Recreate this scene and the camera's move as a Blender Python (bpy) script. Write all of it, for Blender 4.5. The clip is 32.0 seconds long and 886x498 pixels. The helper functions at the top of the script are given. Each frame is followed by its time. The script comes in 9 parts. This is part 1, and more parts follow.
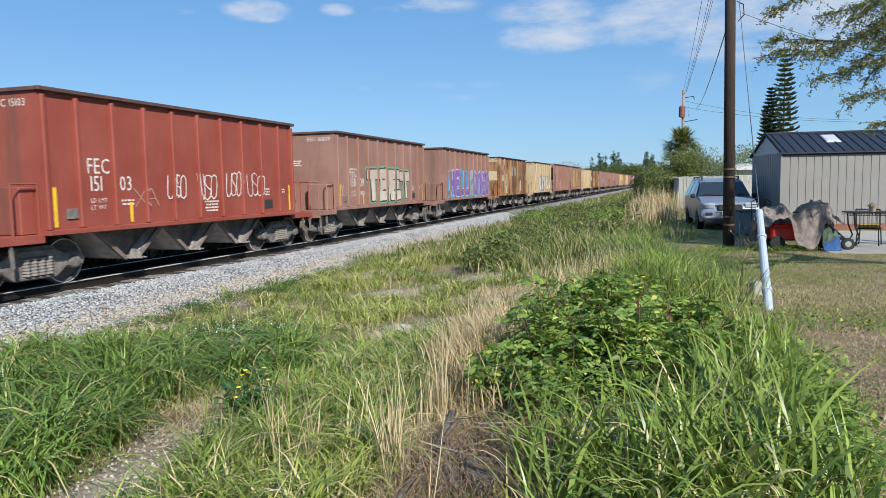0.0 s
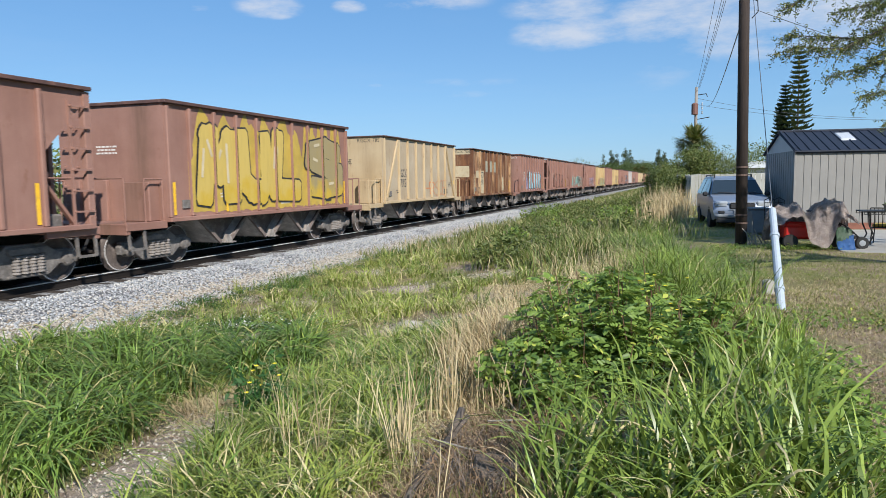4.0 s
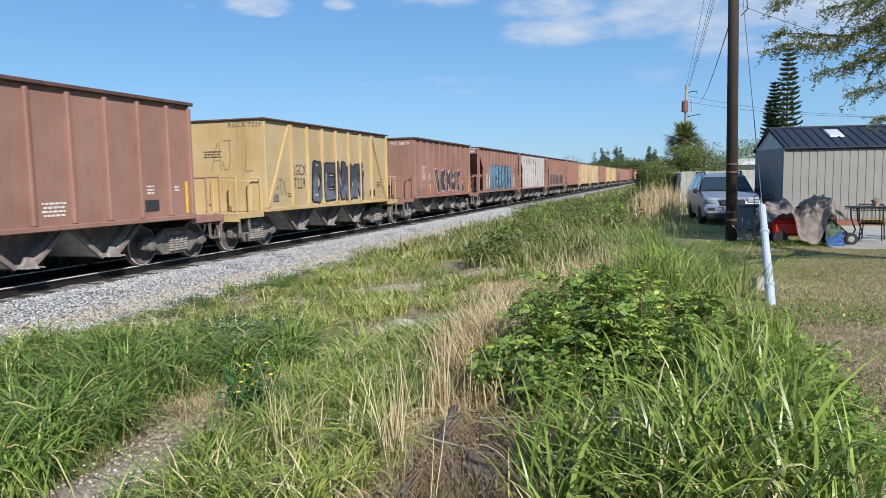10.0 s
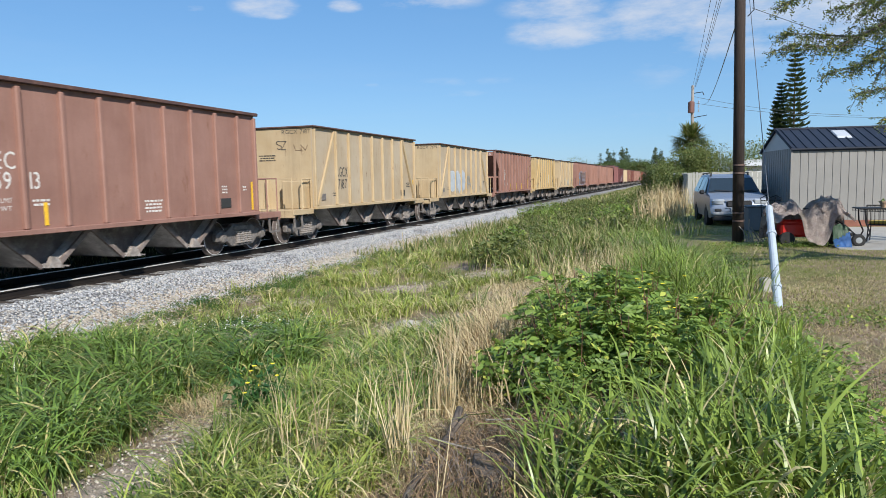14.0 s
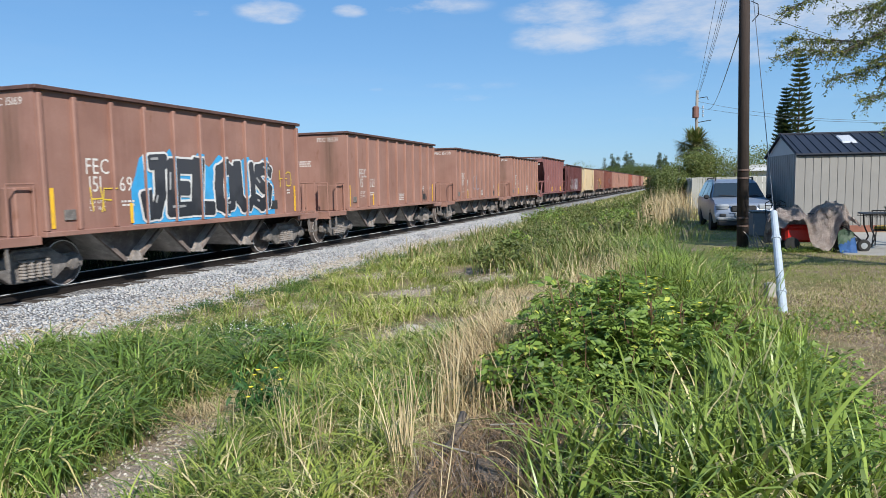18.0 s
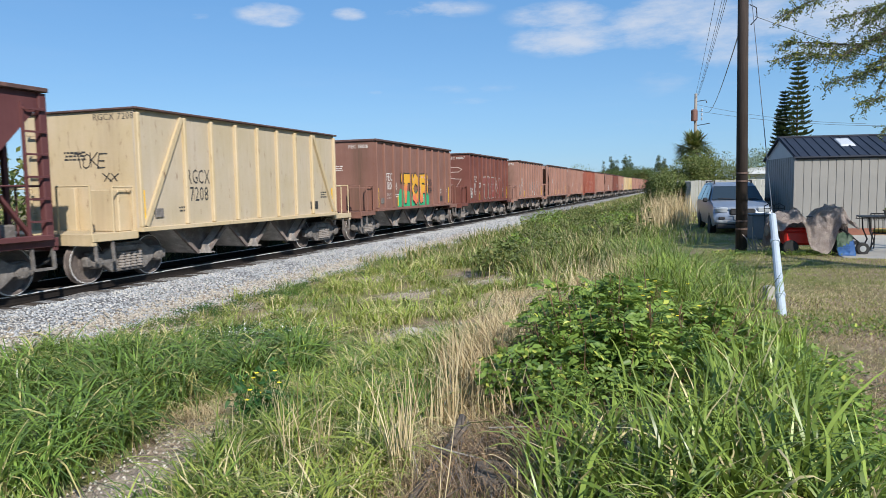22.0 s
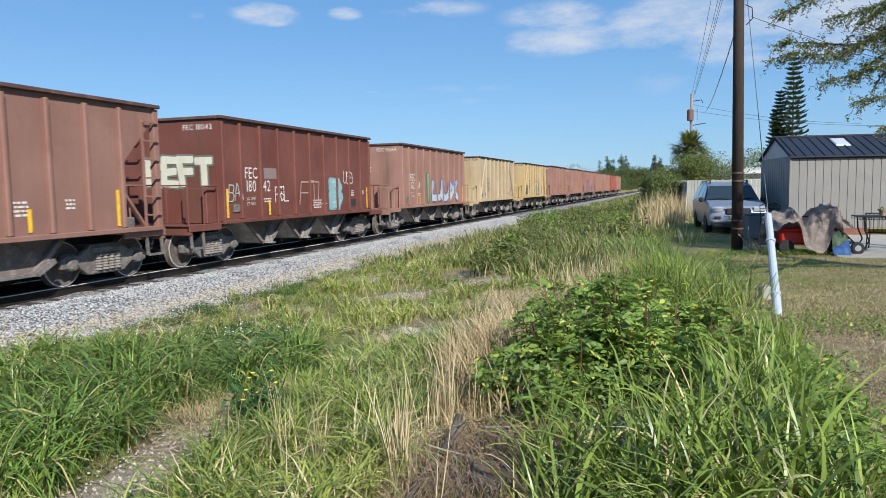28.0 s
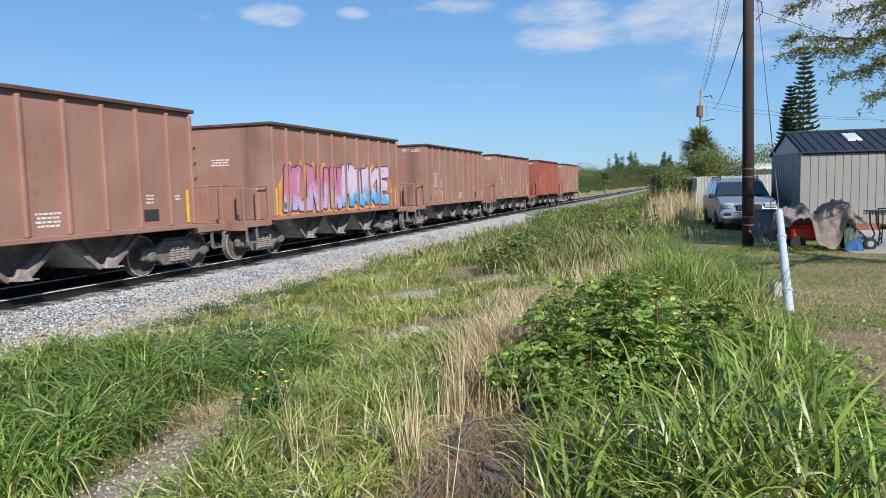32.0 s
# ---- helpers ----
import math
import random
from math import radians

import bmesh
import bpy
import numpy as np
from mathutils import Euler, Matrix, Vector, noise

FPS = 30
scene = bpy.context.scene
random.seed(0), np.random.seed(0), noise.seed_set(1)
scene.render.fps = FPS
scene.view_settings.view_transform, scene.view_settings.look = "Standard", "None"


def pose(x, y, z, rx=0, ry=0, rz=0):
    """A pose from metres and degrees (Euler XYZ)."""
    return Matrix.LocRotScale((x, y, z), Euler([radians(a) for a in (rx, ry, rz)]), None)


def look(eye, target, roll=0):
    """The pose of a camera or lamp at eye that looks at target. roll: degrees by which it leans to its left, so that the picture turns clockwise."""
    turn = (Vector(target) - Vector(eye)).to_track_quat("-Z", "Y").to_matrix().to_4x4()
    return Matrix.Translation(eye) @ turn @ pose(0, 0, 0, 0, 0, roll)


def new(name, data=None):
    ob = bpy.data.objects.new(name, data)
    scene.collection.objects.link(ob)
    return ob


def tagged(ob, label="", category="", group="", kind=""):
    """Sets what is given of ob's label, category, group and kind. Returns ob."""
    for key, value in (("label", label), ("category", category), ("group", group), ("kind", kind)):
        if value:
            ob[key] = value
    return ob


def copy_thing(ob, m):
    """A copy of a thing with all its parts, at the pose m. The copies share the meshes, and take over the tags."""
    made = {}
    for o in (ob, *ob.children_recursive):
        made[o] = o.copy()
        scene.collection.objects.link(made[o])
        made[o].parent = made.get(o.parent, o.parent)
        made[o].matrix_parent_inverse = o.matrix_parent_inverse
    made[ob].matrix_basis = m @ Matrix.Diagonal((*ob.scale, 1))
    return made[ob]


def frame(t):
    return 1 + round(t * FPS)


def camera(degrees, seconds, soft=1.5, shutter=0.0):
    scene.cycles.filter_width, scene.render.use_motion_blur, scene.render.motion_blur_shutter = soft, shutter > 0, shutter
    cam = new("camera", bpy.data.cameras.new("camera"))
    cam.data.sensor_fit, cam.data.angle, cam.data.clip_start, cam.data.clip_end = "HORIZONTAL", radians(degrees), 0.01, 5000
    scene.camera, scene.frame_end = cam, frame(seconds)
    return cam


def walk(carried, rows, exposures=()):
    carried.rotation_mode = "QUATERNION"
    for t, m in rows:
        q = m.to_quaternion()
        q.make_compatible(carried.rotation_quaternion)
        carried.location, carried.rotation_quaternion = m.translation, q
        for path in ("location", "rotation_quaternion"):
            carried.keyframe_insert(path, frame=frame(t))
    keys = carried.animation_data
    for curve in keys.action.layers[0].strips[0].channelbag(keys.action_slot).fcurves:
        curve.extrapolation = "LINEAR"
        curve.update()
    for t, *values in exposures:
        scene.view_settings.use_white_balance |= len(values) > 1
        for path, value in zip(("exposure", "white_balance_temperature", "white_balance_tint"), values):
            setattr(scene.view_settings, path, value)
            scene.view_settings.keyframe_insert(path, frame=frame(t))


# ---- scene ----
# ---------------------------------------------------------------- camera
EYE_Z = 1.852
SWAY = [
    (0.0, 84.74, 0.994, 17.908), (0.5, 84.736, 1.178, 18.129), (1.0, 84.746, 1.267, 18.325), (1.5, 84.742, 1.209, 18.514),
    (2.0, 84.77, 1.056, 18.672), (2.5, 84.767, 0.875, 18.758), (3.0, 84.726, 0.752, 18.803), (3.5, 84.62, 0.736, 18.799),
    (5.5, 84.341, 1.048, 18.676), (6.0, 84.348, 1.093, 18.591), (6.5, 84.326, 1.019, 18.476), (7.0, 84.362, 1.005, 18.328),
    (7.5, 84.383, 0.899, 18.199), (8.0, 84.443, 0.896, 18.089), (8.5, 84.442, 0.893, 18.073), (9.0, 84.44, 0.901, 18.088),
    (9.5, 84.389, 0.946, 18.082), (10.0, 84.333, 1.006, 18.089), (10.5, 84.293, 1.106, 18.119), (11.0, 84.287, 1.169, 18.126),
    (11.5, 84.321, 1.264, 18.177), (12.0, 84.352, 1.286, 18.247), (12.5, 84.412, 1.299, 18.324), (13.0, 84.442, 1.23, 18.428),
    (13.5, 84.442, 1.155, 18.498), (14.0, 84.447, 1.048, 18.558), (14.5, 84.456, 1.02, 18.578), (16.5, 84.56, 0.991, 18.81),
    (17.0, 84.63, 0.958, 18.88), (17.5, 84.728, 0.916, 18.93), (18.0, 84.818, 0.947, 18.885), (18.5, 84.846, 0.983, 18.811),
    (19.0, 84.902, 0.968, 18.705), (19.5, 84.906, 0.912, 18.632), (20.0, 84.959, 0.932, 18.572), (20.5, 85.011, 0.893, 18.577),
    (21.0, 85.034, 0.942, 18.635), (21.5, 85.039, 0.935, 18.7), (22.0, 85.056, 0.929, 18.81), (22.5, 85.052, 0.952, 18.905),
    (23.0, 85.055, 0.978, 18.956), (23.5, 85.101, 1.072, 18.947), (24.0, 85.107, 1.09, 18.886), (24.5, 85.107, 1.114, 18.751),
    (25.0, 85.074, 1.158, 18.616), (25.5, 85.041, 1.118, 18.519), (27.5, 85.02, 0.916, 18.454), (28.0, 85.025, 0.925, 18.515),
    (28.5, 85.035, 0.875, 18.624), (29.0, 85.016, 0.912, 18.71), (29.5, 84.966, 0.94, 18.813), (30.0, 84.921, 0.995, 18.868),
    (30.5, 84.883, 1.056, 18.922), (31.0, 84.864, 1.192, 18.944), (31.5, 84.907, 1.314, 19.014), (32.0, 84.914, 1.388, 19.23),
]
cam = camera(64.906, 32.0, soft=0.55, shutter=0.08)
walk(cam, [(t, pose(0, 0, EYE_Z, rx, ry, rz)) for t, rx, ry, rz in SWAY], exposures=[(0.0, 0.42), (32.0, 0.42)])

# ---------------------------------------------------------------- light
SUN_AZ, SUN_EL = 137.0, 36.0      # compass bearing of the sun from +Y, clockwise
world = bpy.data.worlds.new("world")
scene.world = world
world.use_nodes = True
wn, wl = world.node_tree.nodes, world.node_tree.links
wn.clear()
sky = wn.new("ShaderNodeTexSky")
sky.sky_type, sky.sun_disc = "NISHITA", False
sky.sun_elevation, sky.sun_rotation = radians(SUN_EL), radians(SUN_AZ)
sky.air_density, sky.dust_density, sky.ozone_density = 1.0, 0.15, 2.5
wtc = wn.new("ShaderNodeTexCoord")
# thin clouds: the direction is divided by its height so that they lie in a flat layer
sep = wn.new("ShaderNodeSeparateXYZ")
wl.new(wtc.outputs["Generated"], sep.inputs[0])


def wmath(op, a, b):
    n = wn.new("ShaderNodeMath")
    n.operation = op
    for i, v in enumerate((a, b)):
        if isinstance(v, (int, float)):
            n.inputs[i].default_value = v
        else:
            wl.new(v, n.inputs[i])
    return n.outputs[0]


up = wmath("MAXIMUM", wmath("ADD", sep.outputs[2], 0.03), 0.03)
com = wn.new("ShaderNodeCombineXYZ")
wl.new(wmath("DIVIDE", sep.outputs[0], up), com.inputs[0])
wl.new(wmath("DIVIDE", sep.outputs[1], up), com.inputs[1])
cn = wn.new("ShaderNodeTexNoise")
cn.inputs["Scale"].default_value, cn.inputs["Detail"].default_value, cn.inputs["Roughness"].default_value = 0.62, 8, 0.6
wmap = wn.new("ShaderNodeMapping")
wmap.inputs["Location"].default_value = (3.1, 7.7, 0)
wl.new(com.outputs[0], wmap.inputs[0])
wl.new(wmap.outputs[0], cn.inputs["Vector"])
cr = wn.new("ShaderNodeValToRGB")
cr.color_ramp.elements[0].position, cr.color_ramp.elements[1].position = 0.52, 0.78
wl.new(cn.outputs[0], cr.inputs[0])
# the banks of cloud: direction, width across and up, density
CLOUDS = [
    ((-0.144, 0.969, 0.199), 0.074, 0.020, 1.0), ((-0.158, 0.961, 0.230), 0.065, 0.016, 0.9), ((-0.010, 0.978, 0.212), 0.085, 0.030, 1.0), ((0.141, 0.973, 0.190), 0.140, 0.047, 0.9),
    ((-0.427, 0.873, 0.237), 0.024, 0.008, 0.95), ((-0.519, 0.823, 0.234), 0.040, 0.014, 1.0), ((-0.511, 0.830, 0.223), 0.020, 0.005, 0.8), ((-0.322, 0.915, 0.243), 0.070, 0.011, 0.7),
    ((-0.290, 0.947, 0.138), 0.074, 0.005, 0.28), ((-0.279, 0.952, 0.122), 0.054, 0.004, 0.30), ((-0.403, 0.905, 0.135), 0.012, 0.003, 0.4), ((-0.592, 0.773, 0.227), 0.012, 0.005, 0.5),
    ((-0.053, 0.995, 0.080), 0.074, 0.010, 0.18), ((0.018, 0.989, 0.147), 0.085, 0.034, 0.25), ((-0.57, 0.78, 0.275), 0.12, 0.02, 0.8), ((0.1, 0.93, 0.30), 0.30, 0.05, 0.9),
]
banks = None
for (dx, dy, dz), ca, ce, dens in CLOUDS:
    az0 = math.atan2(dx, dy)
    azn = wmath("DIVIDE", wmath("SUBTRACT", wmath("ARCTAN2", sep.outputs[0], sep.outputs[1]), az0), ca)
    eln = wmath("DIVIDE", wmath("SUBTRACT", sep.outputs[2], dz), ce)
    r2 = wmath("ADD", wmath("MULTIPLY", azn, azn), wmath("MULTIPLY", eln, eln))
    g = wmath("MULTIPLY", wmath("MAXIMUM", wmath("SUBTRACT", 1.0, wmath("MULTIPLY", r2, 0.55)), 0.0), dens)
    banks = g if banks is None else wmath("MAXIMUM", banks, g)
wisp = wn.new("ShaderNodeTexNoise")
wisp.inputs["Scale"].default_value, wisp.inputs["Detail"].default_value, wisp.inputs["Roughness"].default_value = 13.0, 9, 0.62
wms = wn.new("ShaderNodeMapping")
wms.inputs["Scale"].default_value = (1, 1, 3.2)
wl.new(wtc.outputs["Generated"], wms.inputs[0])
wl.new(wms.outputs[0], wisp.inputs["Vector"])
ragged = wmath("MINIMUM", wmath("MAXIMUM", wmath("ADD", banks, wmath("MULTIPLY", wmath("SUBTRACT", wisp.outputs[0], 0.58), 2.6)), 0.0), 1.0)
cover = wmath("MULTIPLY", ragged, wmath("MINIMUM", wmath("MULTIPLY", banks, 1.8), 1.0))
thick = wmath("MULTIPLY", wmath("MINIMUM", wmath("ADD", cover, wmath("MULTIPLY", cr.outputs[0], 0.05)), 1.0), 0.72)
cmix = wn.new("ShaderNodeMix")
cmix.data_type = "RGBA"
cmix.inputs[7].default_value = (7.4, 7.75, 8.5, 1)
wl.new(thick, cmix.inputs[0])
blue = wn.new("ShaderNodeMix")
blue.data_type, blue.blend_type = "RGBA", "MULTIPLY"
blue.inputs[0].default_value = 1.0
blue.inputs[7].default_value = (0.80, 0.98, 1.20, 1)
wl.new(sky.outputs[0], blue.inputs[6])
even = wn.new("ShaderNodeMix")      # humid sea air: a more even blue than the clear model
even.data_type = "RGBA"
even.inputs[0].default_value = 0.55
even.inputs[7].default_value = (2.45, 5.2, 8.8, 1)
wl.new(blue.outputs[2], even.inputs[6])
deep = wn.new("ShaderNodeMix")      # the blue deepens with height
deep.data_type, deep.blend_type = "RGBA", "MULTIPLY"
wl.new(wmath("MINIMUM", wmath("MAXIMUM", wmath("MULTIPLY", wmath("SUBTRACT", sep.outputs[2], 0.11), 5.0), 0.0), 1.0), deep.inputs[0])
deep.inputs[7].default_value = (0.74, 0.855, 0.95, 1)
wl.new(even.outputs[2], deep.inputs[6])
wl.new(deep.outputs[2], cmix.inputs[6])
bg = wn.new("ShaderNodeBackground")
bg.inputs["Strength"].default_value = 0.0735
wl.new(cmix.outputs[2], bg.inputs[0])
wo = wn.new("ShaderNodeOutputWorld")
wl.new(bg.outputs[0], wo.inputs[0])

sun = new("sun", bpy.data.lights.new("sun", "SUN"))
sun.data.energy, sun.data.angle, sun.data.color = 5.0, radians(0.6), (1.0, 0.95, 0.87)
az, el = radians(SUN_AZ), radians(SUN_EL)
sun_dir = Vector((math.sin(az) * math.cos(el), math.cos(az) * math.cos(el), math.sin(el)))
sun.matrix_world = look(sun_dir * 60, (0, 0, 0))

# ---------------------------------------------------------------- materials


def nodes_of(name):
    m = bpy.data.materials.new(name)
    m.use_nodes = True
    nt = m.node_tree
    return m, nt.nodes, nt.links, nt.nodes["Principled BSDF"]


def noise_node(n, l, vec, scale, detail=4, rough=0.6):
    t = n.new("ShaderNodeTexNoise")
    t.inputs["Scale"].default_value, t.inputs["Detail"].default_value, t.inputs["Roughness"].default_value = scale, detail, rough
    l.new(vec, t.inputs["Vector"])
    return t.outputs[0]


def mapped(n, l, vec, scale=(1, 1, 1), loc=(0, 0, 0)):
    t = n.new("ShaderNodeMapping")
    t.inputs["Scale"].default_value, t.inputs["Location"].default_value = scale, loc
    l.new(vec, t.inputs[0])
    return t.outputs[0]


def ramp(n, l, fac, a, b, ca=(0, 0, 0, 1), cb=(1, 1, 1, 1)):
    t = n.new("ShaderNodeValToRGB")
    e = t.color_ramp.elements
    e[0].position, e[1].position, e[0].color, e[1].color = a, b, ca, cb
    l.new(fac, t.inputs[0])
    return t.outputs[0]


def mixc(n, l, fac, a, b):
    t = n.new("ShaderNodeMix")
    t.data_type = "RGBA"
    for i, v in ((0, fac), (6, a), (7, b)):
        if isinstance(v, (int, float)):
            t.inputs[i].default_value = v
        elif isinstance(v, tuple):
            t.inputs[i].default_value = (*v[:3], 1)
        else:
            l.new(v, t.inputs[i])
    return t.outputs[2]


def mathn(n, l, op, a, b=0.0):
    t = n.new("ShaderNodeMath")
    t.operation = op
    for i, v in enumerate((a, b)):
        if isinstance(v, (int, float)):
            t.inputs[i].default_value = v
        else:
            l.new(v, t.inputs[i])
    return t.outputs[0]


def bump(n, l, bsdf, height, strength, distance):
    t = n.new("ShaderNodeBump")
    t.inputs["Strength"].default_value, t.inputs["Distance"].default_value = strength, distance
    l.new(height, t.inputs["Height"])
    l.new(t.outputs[0], bsdf.inputs["Normal"])


def surface(name, base, rough=0.7, metal=0.0, var=0.18, scale=4.0, stain=None, amount=0.5, grain=70.0, relief=0.2, depth=0.004, stretch=(1, 1, 1)):
    """A surface with tone at two scales, stains of another colour and a fine relief."""
    m, n, l, b = nodes_of(name)
    tc = n.new("ShaderNodeTexCoord").outputs["Object"]
    vec = mapped(n, l, tc, stretch)
    big, fine = noise_node(n, l, vec, scale, 5), noise_node(n, l, vec, grain, 3)
    lo, hi = tuple(c * (1 - var) for c in base), tuple(min(1, c * (1 + var)) for c in base)
    col = mixc(n, l, ramp(n, l, big, 0.3, 0.7), lo, hi)
    col = mixc(n, l, mathn(n, l, "MULTIPLY", ramp(n, l, fine, 0.35, 0.75), 0.35), col, tuple(c * (1 - 1.6 * var) for c in base))
    if stain:
        spots = ramp(n, l, noise_node(n, l, mapped(n, l, vec, (1, 1, 1), (5, 3, 9)), scale * 1.7, 6, 0.7), 0.5, 0.72)
        col = mixc(n, l, mathn(n, l, "MULTIPLY", spots, amount), col, stain)
    l.new(col, b.inputs["Base Color"])
    l.new(ramp(n, l, fine, 0.2, 0.8, (rough - 0.08,) * 3 + (1,), (min(1, rough + 0.1),) * 3 + (1,)), b.inputs["Roughness"])
    b.inputs["Metallic"].default_value = metal
    bump(n, l, b, fine, relief, depth)
    return m


def car_paint(name, base, faded, rust_amount, seed, rust=(0.16, 0.065, 0.03), primer=None, soot=0.0):
    """Weathered wagon paint: sun-bleached cloudiness, streaks that run down, rust and scuffs."""
    m, n, l, b = nodes_of(name)
    tc = n.new("ShaderNodeTexCoord").outputs["Object"]
    vec = mapped(n, l, tc, (1, 1, 1), (seed * 3.7, seed * 7.3, seed * 1.9))
    big = noise_node(n, l, vec, 0.7, 4)
    col = mixc(n, l, ramp(n, l, big, 0.35, 0.68), base, faded)
    streak = noise_node(n, l, mapped(n, l, vec, (5, 5, 0.35)), 1.6, 5, 0.65)
    dark = tuple(c * 0.62 for c in base)
    col = mixc(n, l, mathn(n, l, "MULTIPLY", ramp(n, l, streak, 0.50, 0.78), 0.2), col, dark)
    pale = noise_node(n, l, mapped(n, l, vec, (7, 7, 0.5), (4, 8, 2)), 1.1, 4, 0.6)
    col = mixc(n, l, mathn(n, l, "MULTIPLY", ramp(n, l, pale, 0.55, 0.8), 0.16), col, tuple(min(1, c * 1.35 + 0.03) for c in faded))
    runs = base[0] > 0.35 and not primer
    spot = noise_node(n, l, mapped(n, l, vec, (6.5, 6.5, 1.3) if runs else (2.2, 2.2, 0.9), (9, 1, 4)), 1.3, 7, 0.72)
    if runs:
        rust = (0.13, 0.06, 0.028)
    if primer:
        col = mixc(n, l, ramp(n, l, noise_node(n, l, mapped(n, l, vec, (1, 1, 0.25), (1, 5, 7)), 1.3, 5, 0.6), 0.46, 0.56), col, primer)
    if primer:
        # bays that rusted through more than their neighbours
        bay_xyz = n.new("ShaderNodeSeparateXYZ")
        l.new(tc, bay_xyz.inputs[0])
        bay = n.new("ShaderNodeTexWhiteNoise")
        bay.noise_dimensions = "1D"
        l.new(mathn(n, l, "ADD", mathn(n, l, "FLOOR", mathn(n, l, "DIVIDE", bay_xyz.outputs[1], 0.983)), seed), bay.inputs["W"])
        worn = mathn(n, l, "MULTIPLY", bay.outputs[0], ramp(n, l, streak, 0.25, 0.6))
        col = mixc(n, l, mathn(n, l, "MINIMUM", mathn(n, l, "MULTIPLY", worn, 1.35), 0.95), col, (0.105, 0.044, 0.024))
    col = mixc(n, l, mathn(n, l, "MULTIPLY", ramp(n, l, spot, 0.64 - (0.10 if runs else 0.28) * rust_amount, 0.74 - (0.10 if runs else 0.18) * rust_amount), min(1.0, 0.45 + rust_amount)), col, rust)
    if soot:
        # brake dust thrown up on the end wall above one wheel
        xyz = n.new("ShaderNodeSeparateXYZ")
        l.new(tc, xyz.inputs[0])
        off = mathn(n, l, "ABSOLUTE", mathn(n, l, "SUBTRACT", mathn(n, l, "ADD", xyz.outputs[0], mathn(n, l, "MULTIPLY", big, 0.3)), 1.0))
        band = mathn(n, l, "MULTIPLY", ramp(n, l, off, 0.05, 0.42, (1, 1, 1, 1), (0, 0, 0, 1)), ramp(n, l, streak, 0.2, 0.7))
        end = mathn(n, l, "LESS_THAN", xyz.outputs[1], -4.46)
        col = mixc(n, l, mathn(n, l, "MULTIPLY", mathn(n, l, "MULTIPLY", band, end), soot), col, (0.09, 0.06, 0.04))
    fine = noise_node(n, l, vec, 45, 3)
    col = mixc(n, l, mathn(n, l, "MULTIPLY", ramp(n, l, fine, 0.4, 0.7), 0.16), col, dark)
    l.new(col, b.inputs["Base Color"])
    l.new(ramp(n, l, spot, 0.4, 0.8, (0.52,) * 3 + (1,), (0.85,) * 3 + (1,)), b.inputs["Roughness"])
    b.inputs["Specular IOR Level"].default_value = 0.3
    hgt = mathn(n, l, "ADD", mathn(n, l, "MULTIPLY", fine, 0.25), noise_node(n, l, vec, 1.4, 2))
    bump(n, l, b, hgt, 0.35, 0.03)
    return m


def leafy(name, dark, light, dry, dry_amount=0.1, rough=0.5, through_light=0.35, scale=0.6):
    """Leaves and blades: each one has a tone of its own, some are dry; light comes through."""
    m, n, l, b = nodes_of(name)
    geo = n.new("ShaderNodeNewGeometry")
    rnd = geo.outputs["Random Per Island"]
    tc = n.new("ShaderNodeTexCoord").outputs["Object"]
    patch = noise_node(n, l, tc, scale, 3)
    fac = mathn(n, l, "ADD", mathn(n, l, "MULTIPLY", rnd, 0.62), mathn(n, l, "MULTIPLY", ramp(n, l, patch, 0.35, 0.65), 0.38))
    col = mixc(n, l, fac, dark, light)
    wn2 = n.new("ShaderNodeTexWhiteNoise")
    wn2.noise_dimensions = "1D"
    l.new(rnd, wn2.inputs["W"])
    isdry = mathn(n, l, "LESS_THAN", wn2.outputs[0], dry_amount)
    col = mixc(n, l, isdry, col, dry)
    l.new(col, b.inputs["Base Color"])
    b.inputs["Roughness"].default_value = rough
    b.inputs["Specular IOR Level"].default_value = 0.32
    tr = n.new("ShaderNodeBsdfTranslucent")
    l.new(mixc(n, l, 0.35, col, (0.55, 0.62, 0.06)), tr.inputs[0])
    mx = n.new("ShaderNodeMixShader")
    mx.inputs[0].default_value = through_light
    l.new(b.outputs[0], mx.inputs[1])
    l.new(tr.outputs[0], mx.inputs[2])
    l.new(mx.outputs[0], n["Material Output"].inputs[0])
    return m


def ground_material():
    """Sandy soil with mown grass in the yard, a bare track and limestone crumbs."""
    m, n, l, b = nodes_of("soil")
    tc = n.new("ShaderNodeTexCoord").outputs["Object"]
    big, mid, fine = noise_node(n, l, tc, 0.45, 5), noise_node(n, l, tc, 3.0, 6, 0.7), noise_node(n, l, tc, 40, 4, 0.7)
    soil = mixc(n, l, ramp(n, l, mid, 0.35, 0.7), (0.17, 0.12, 0.078), (0.34, 0.265, 0.185))
    soil = mixc(n, l, ramp(n, l, fine, 0.58, 0.70), soil, (0.40, 0.36, 0.30))
    turf = mixc(n, l, ramp(n, l, fine, 0.3, 0.7), (0.075, 0.10, 0.025), (0.20, 0.215, 0.07))
    turf = mixc(n, l, ramp(n, l, mid, 0.4, 0.65), turf, (0.22, 0.19, 0.09))
    col = mixc(n, l, ramp(n, l, big, 0.42, 0.56), soil, turf)
    l.new(col, b.inputs["Base Color"])
    b.inputs["Roughness"].default_value = 0.95
    b.inputs["Specular IOR Level"].default_value = 0.1
    bump(n, l, b, mathn(n, l, "ADD", fine, mathn(n, l, "MULTIPLY", mid, 2.0)), 0.8, 0.03)
    return m


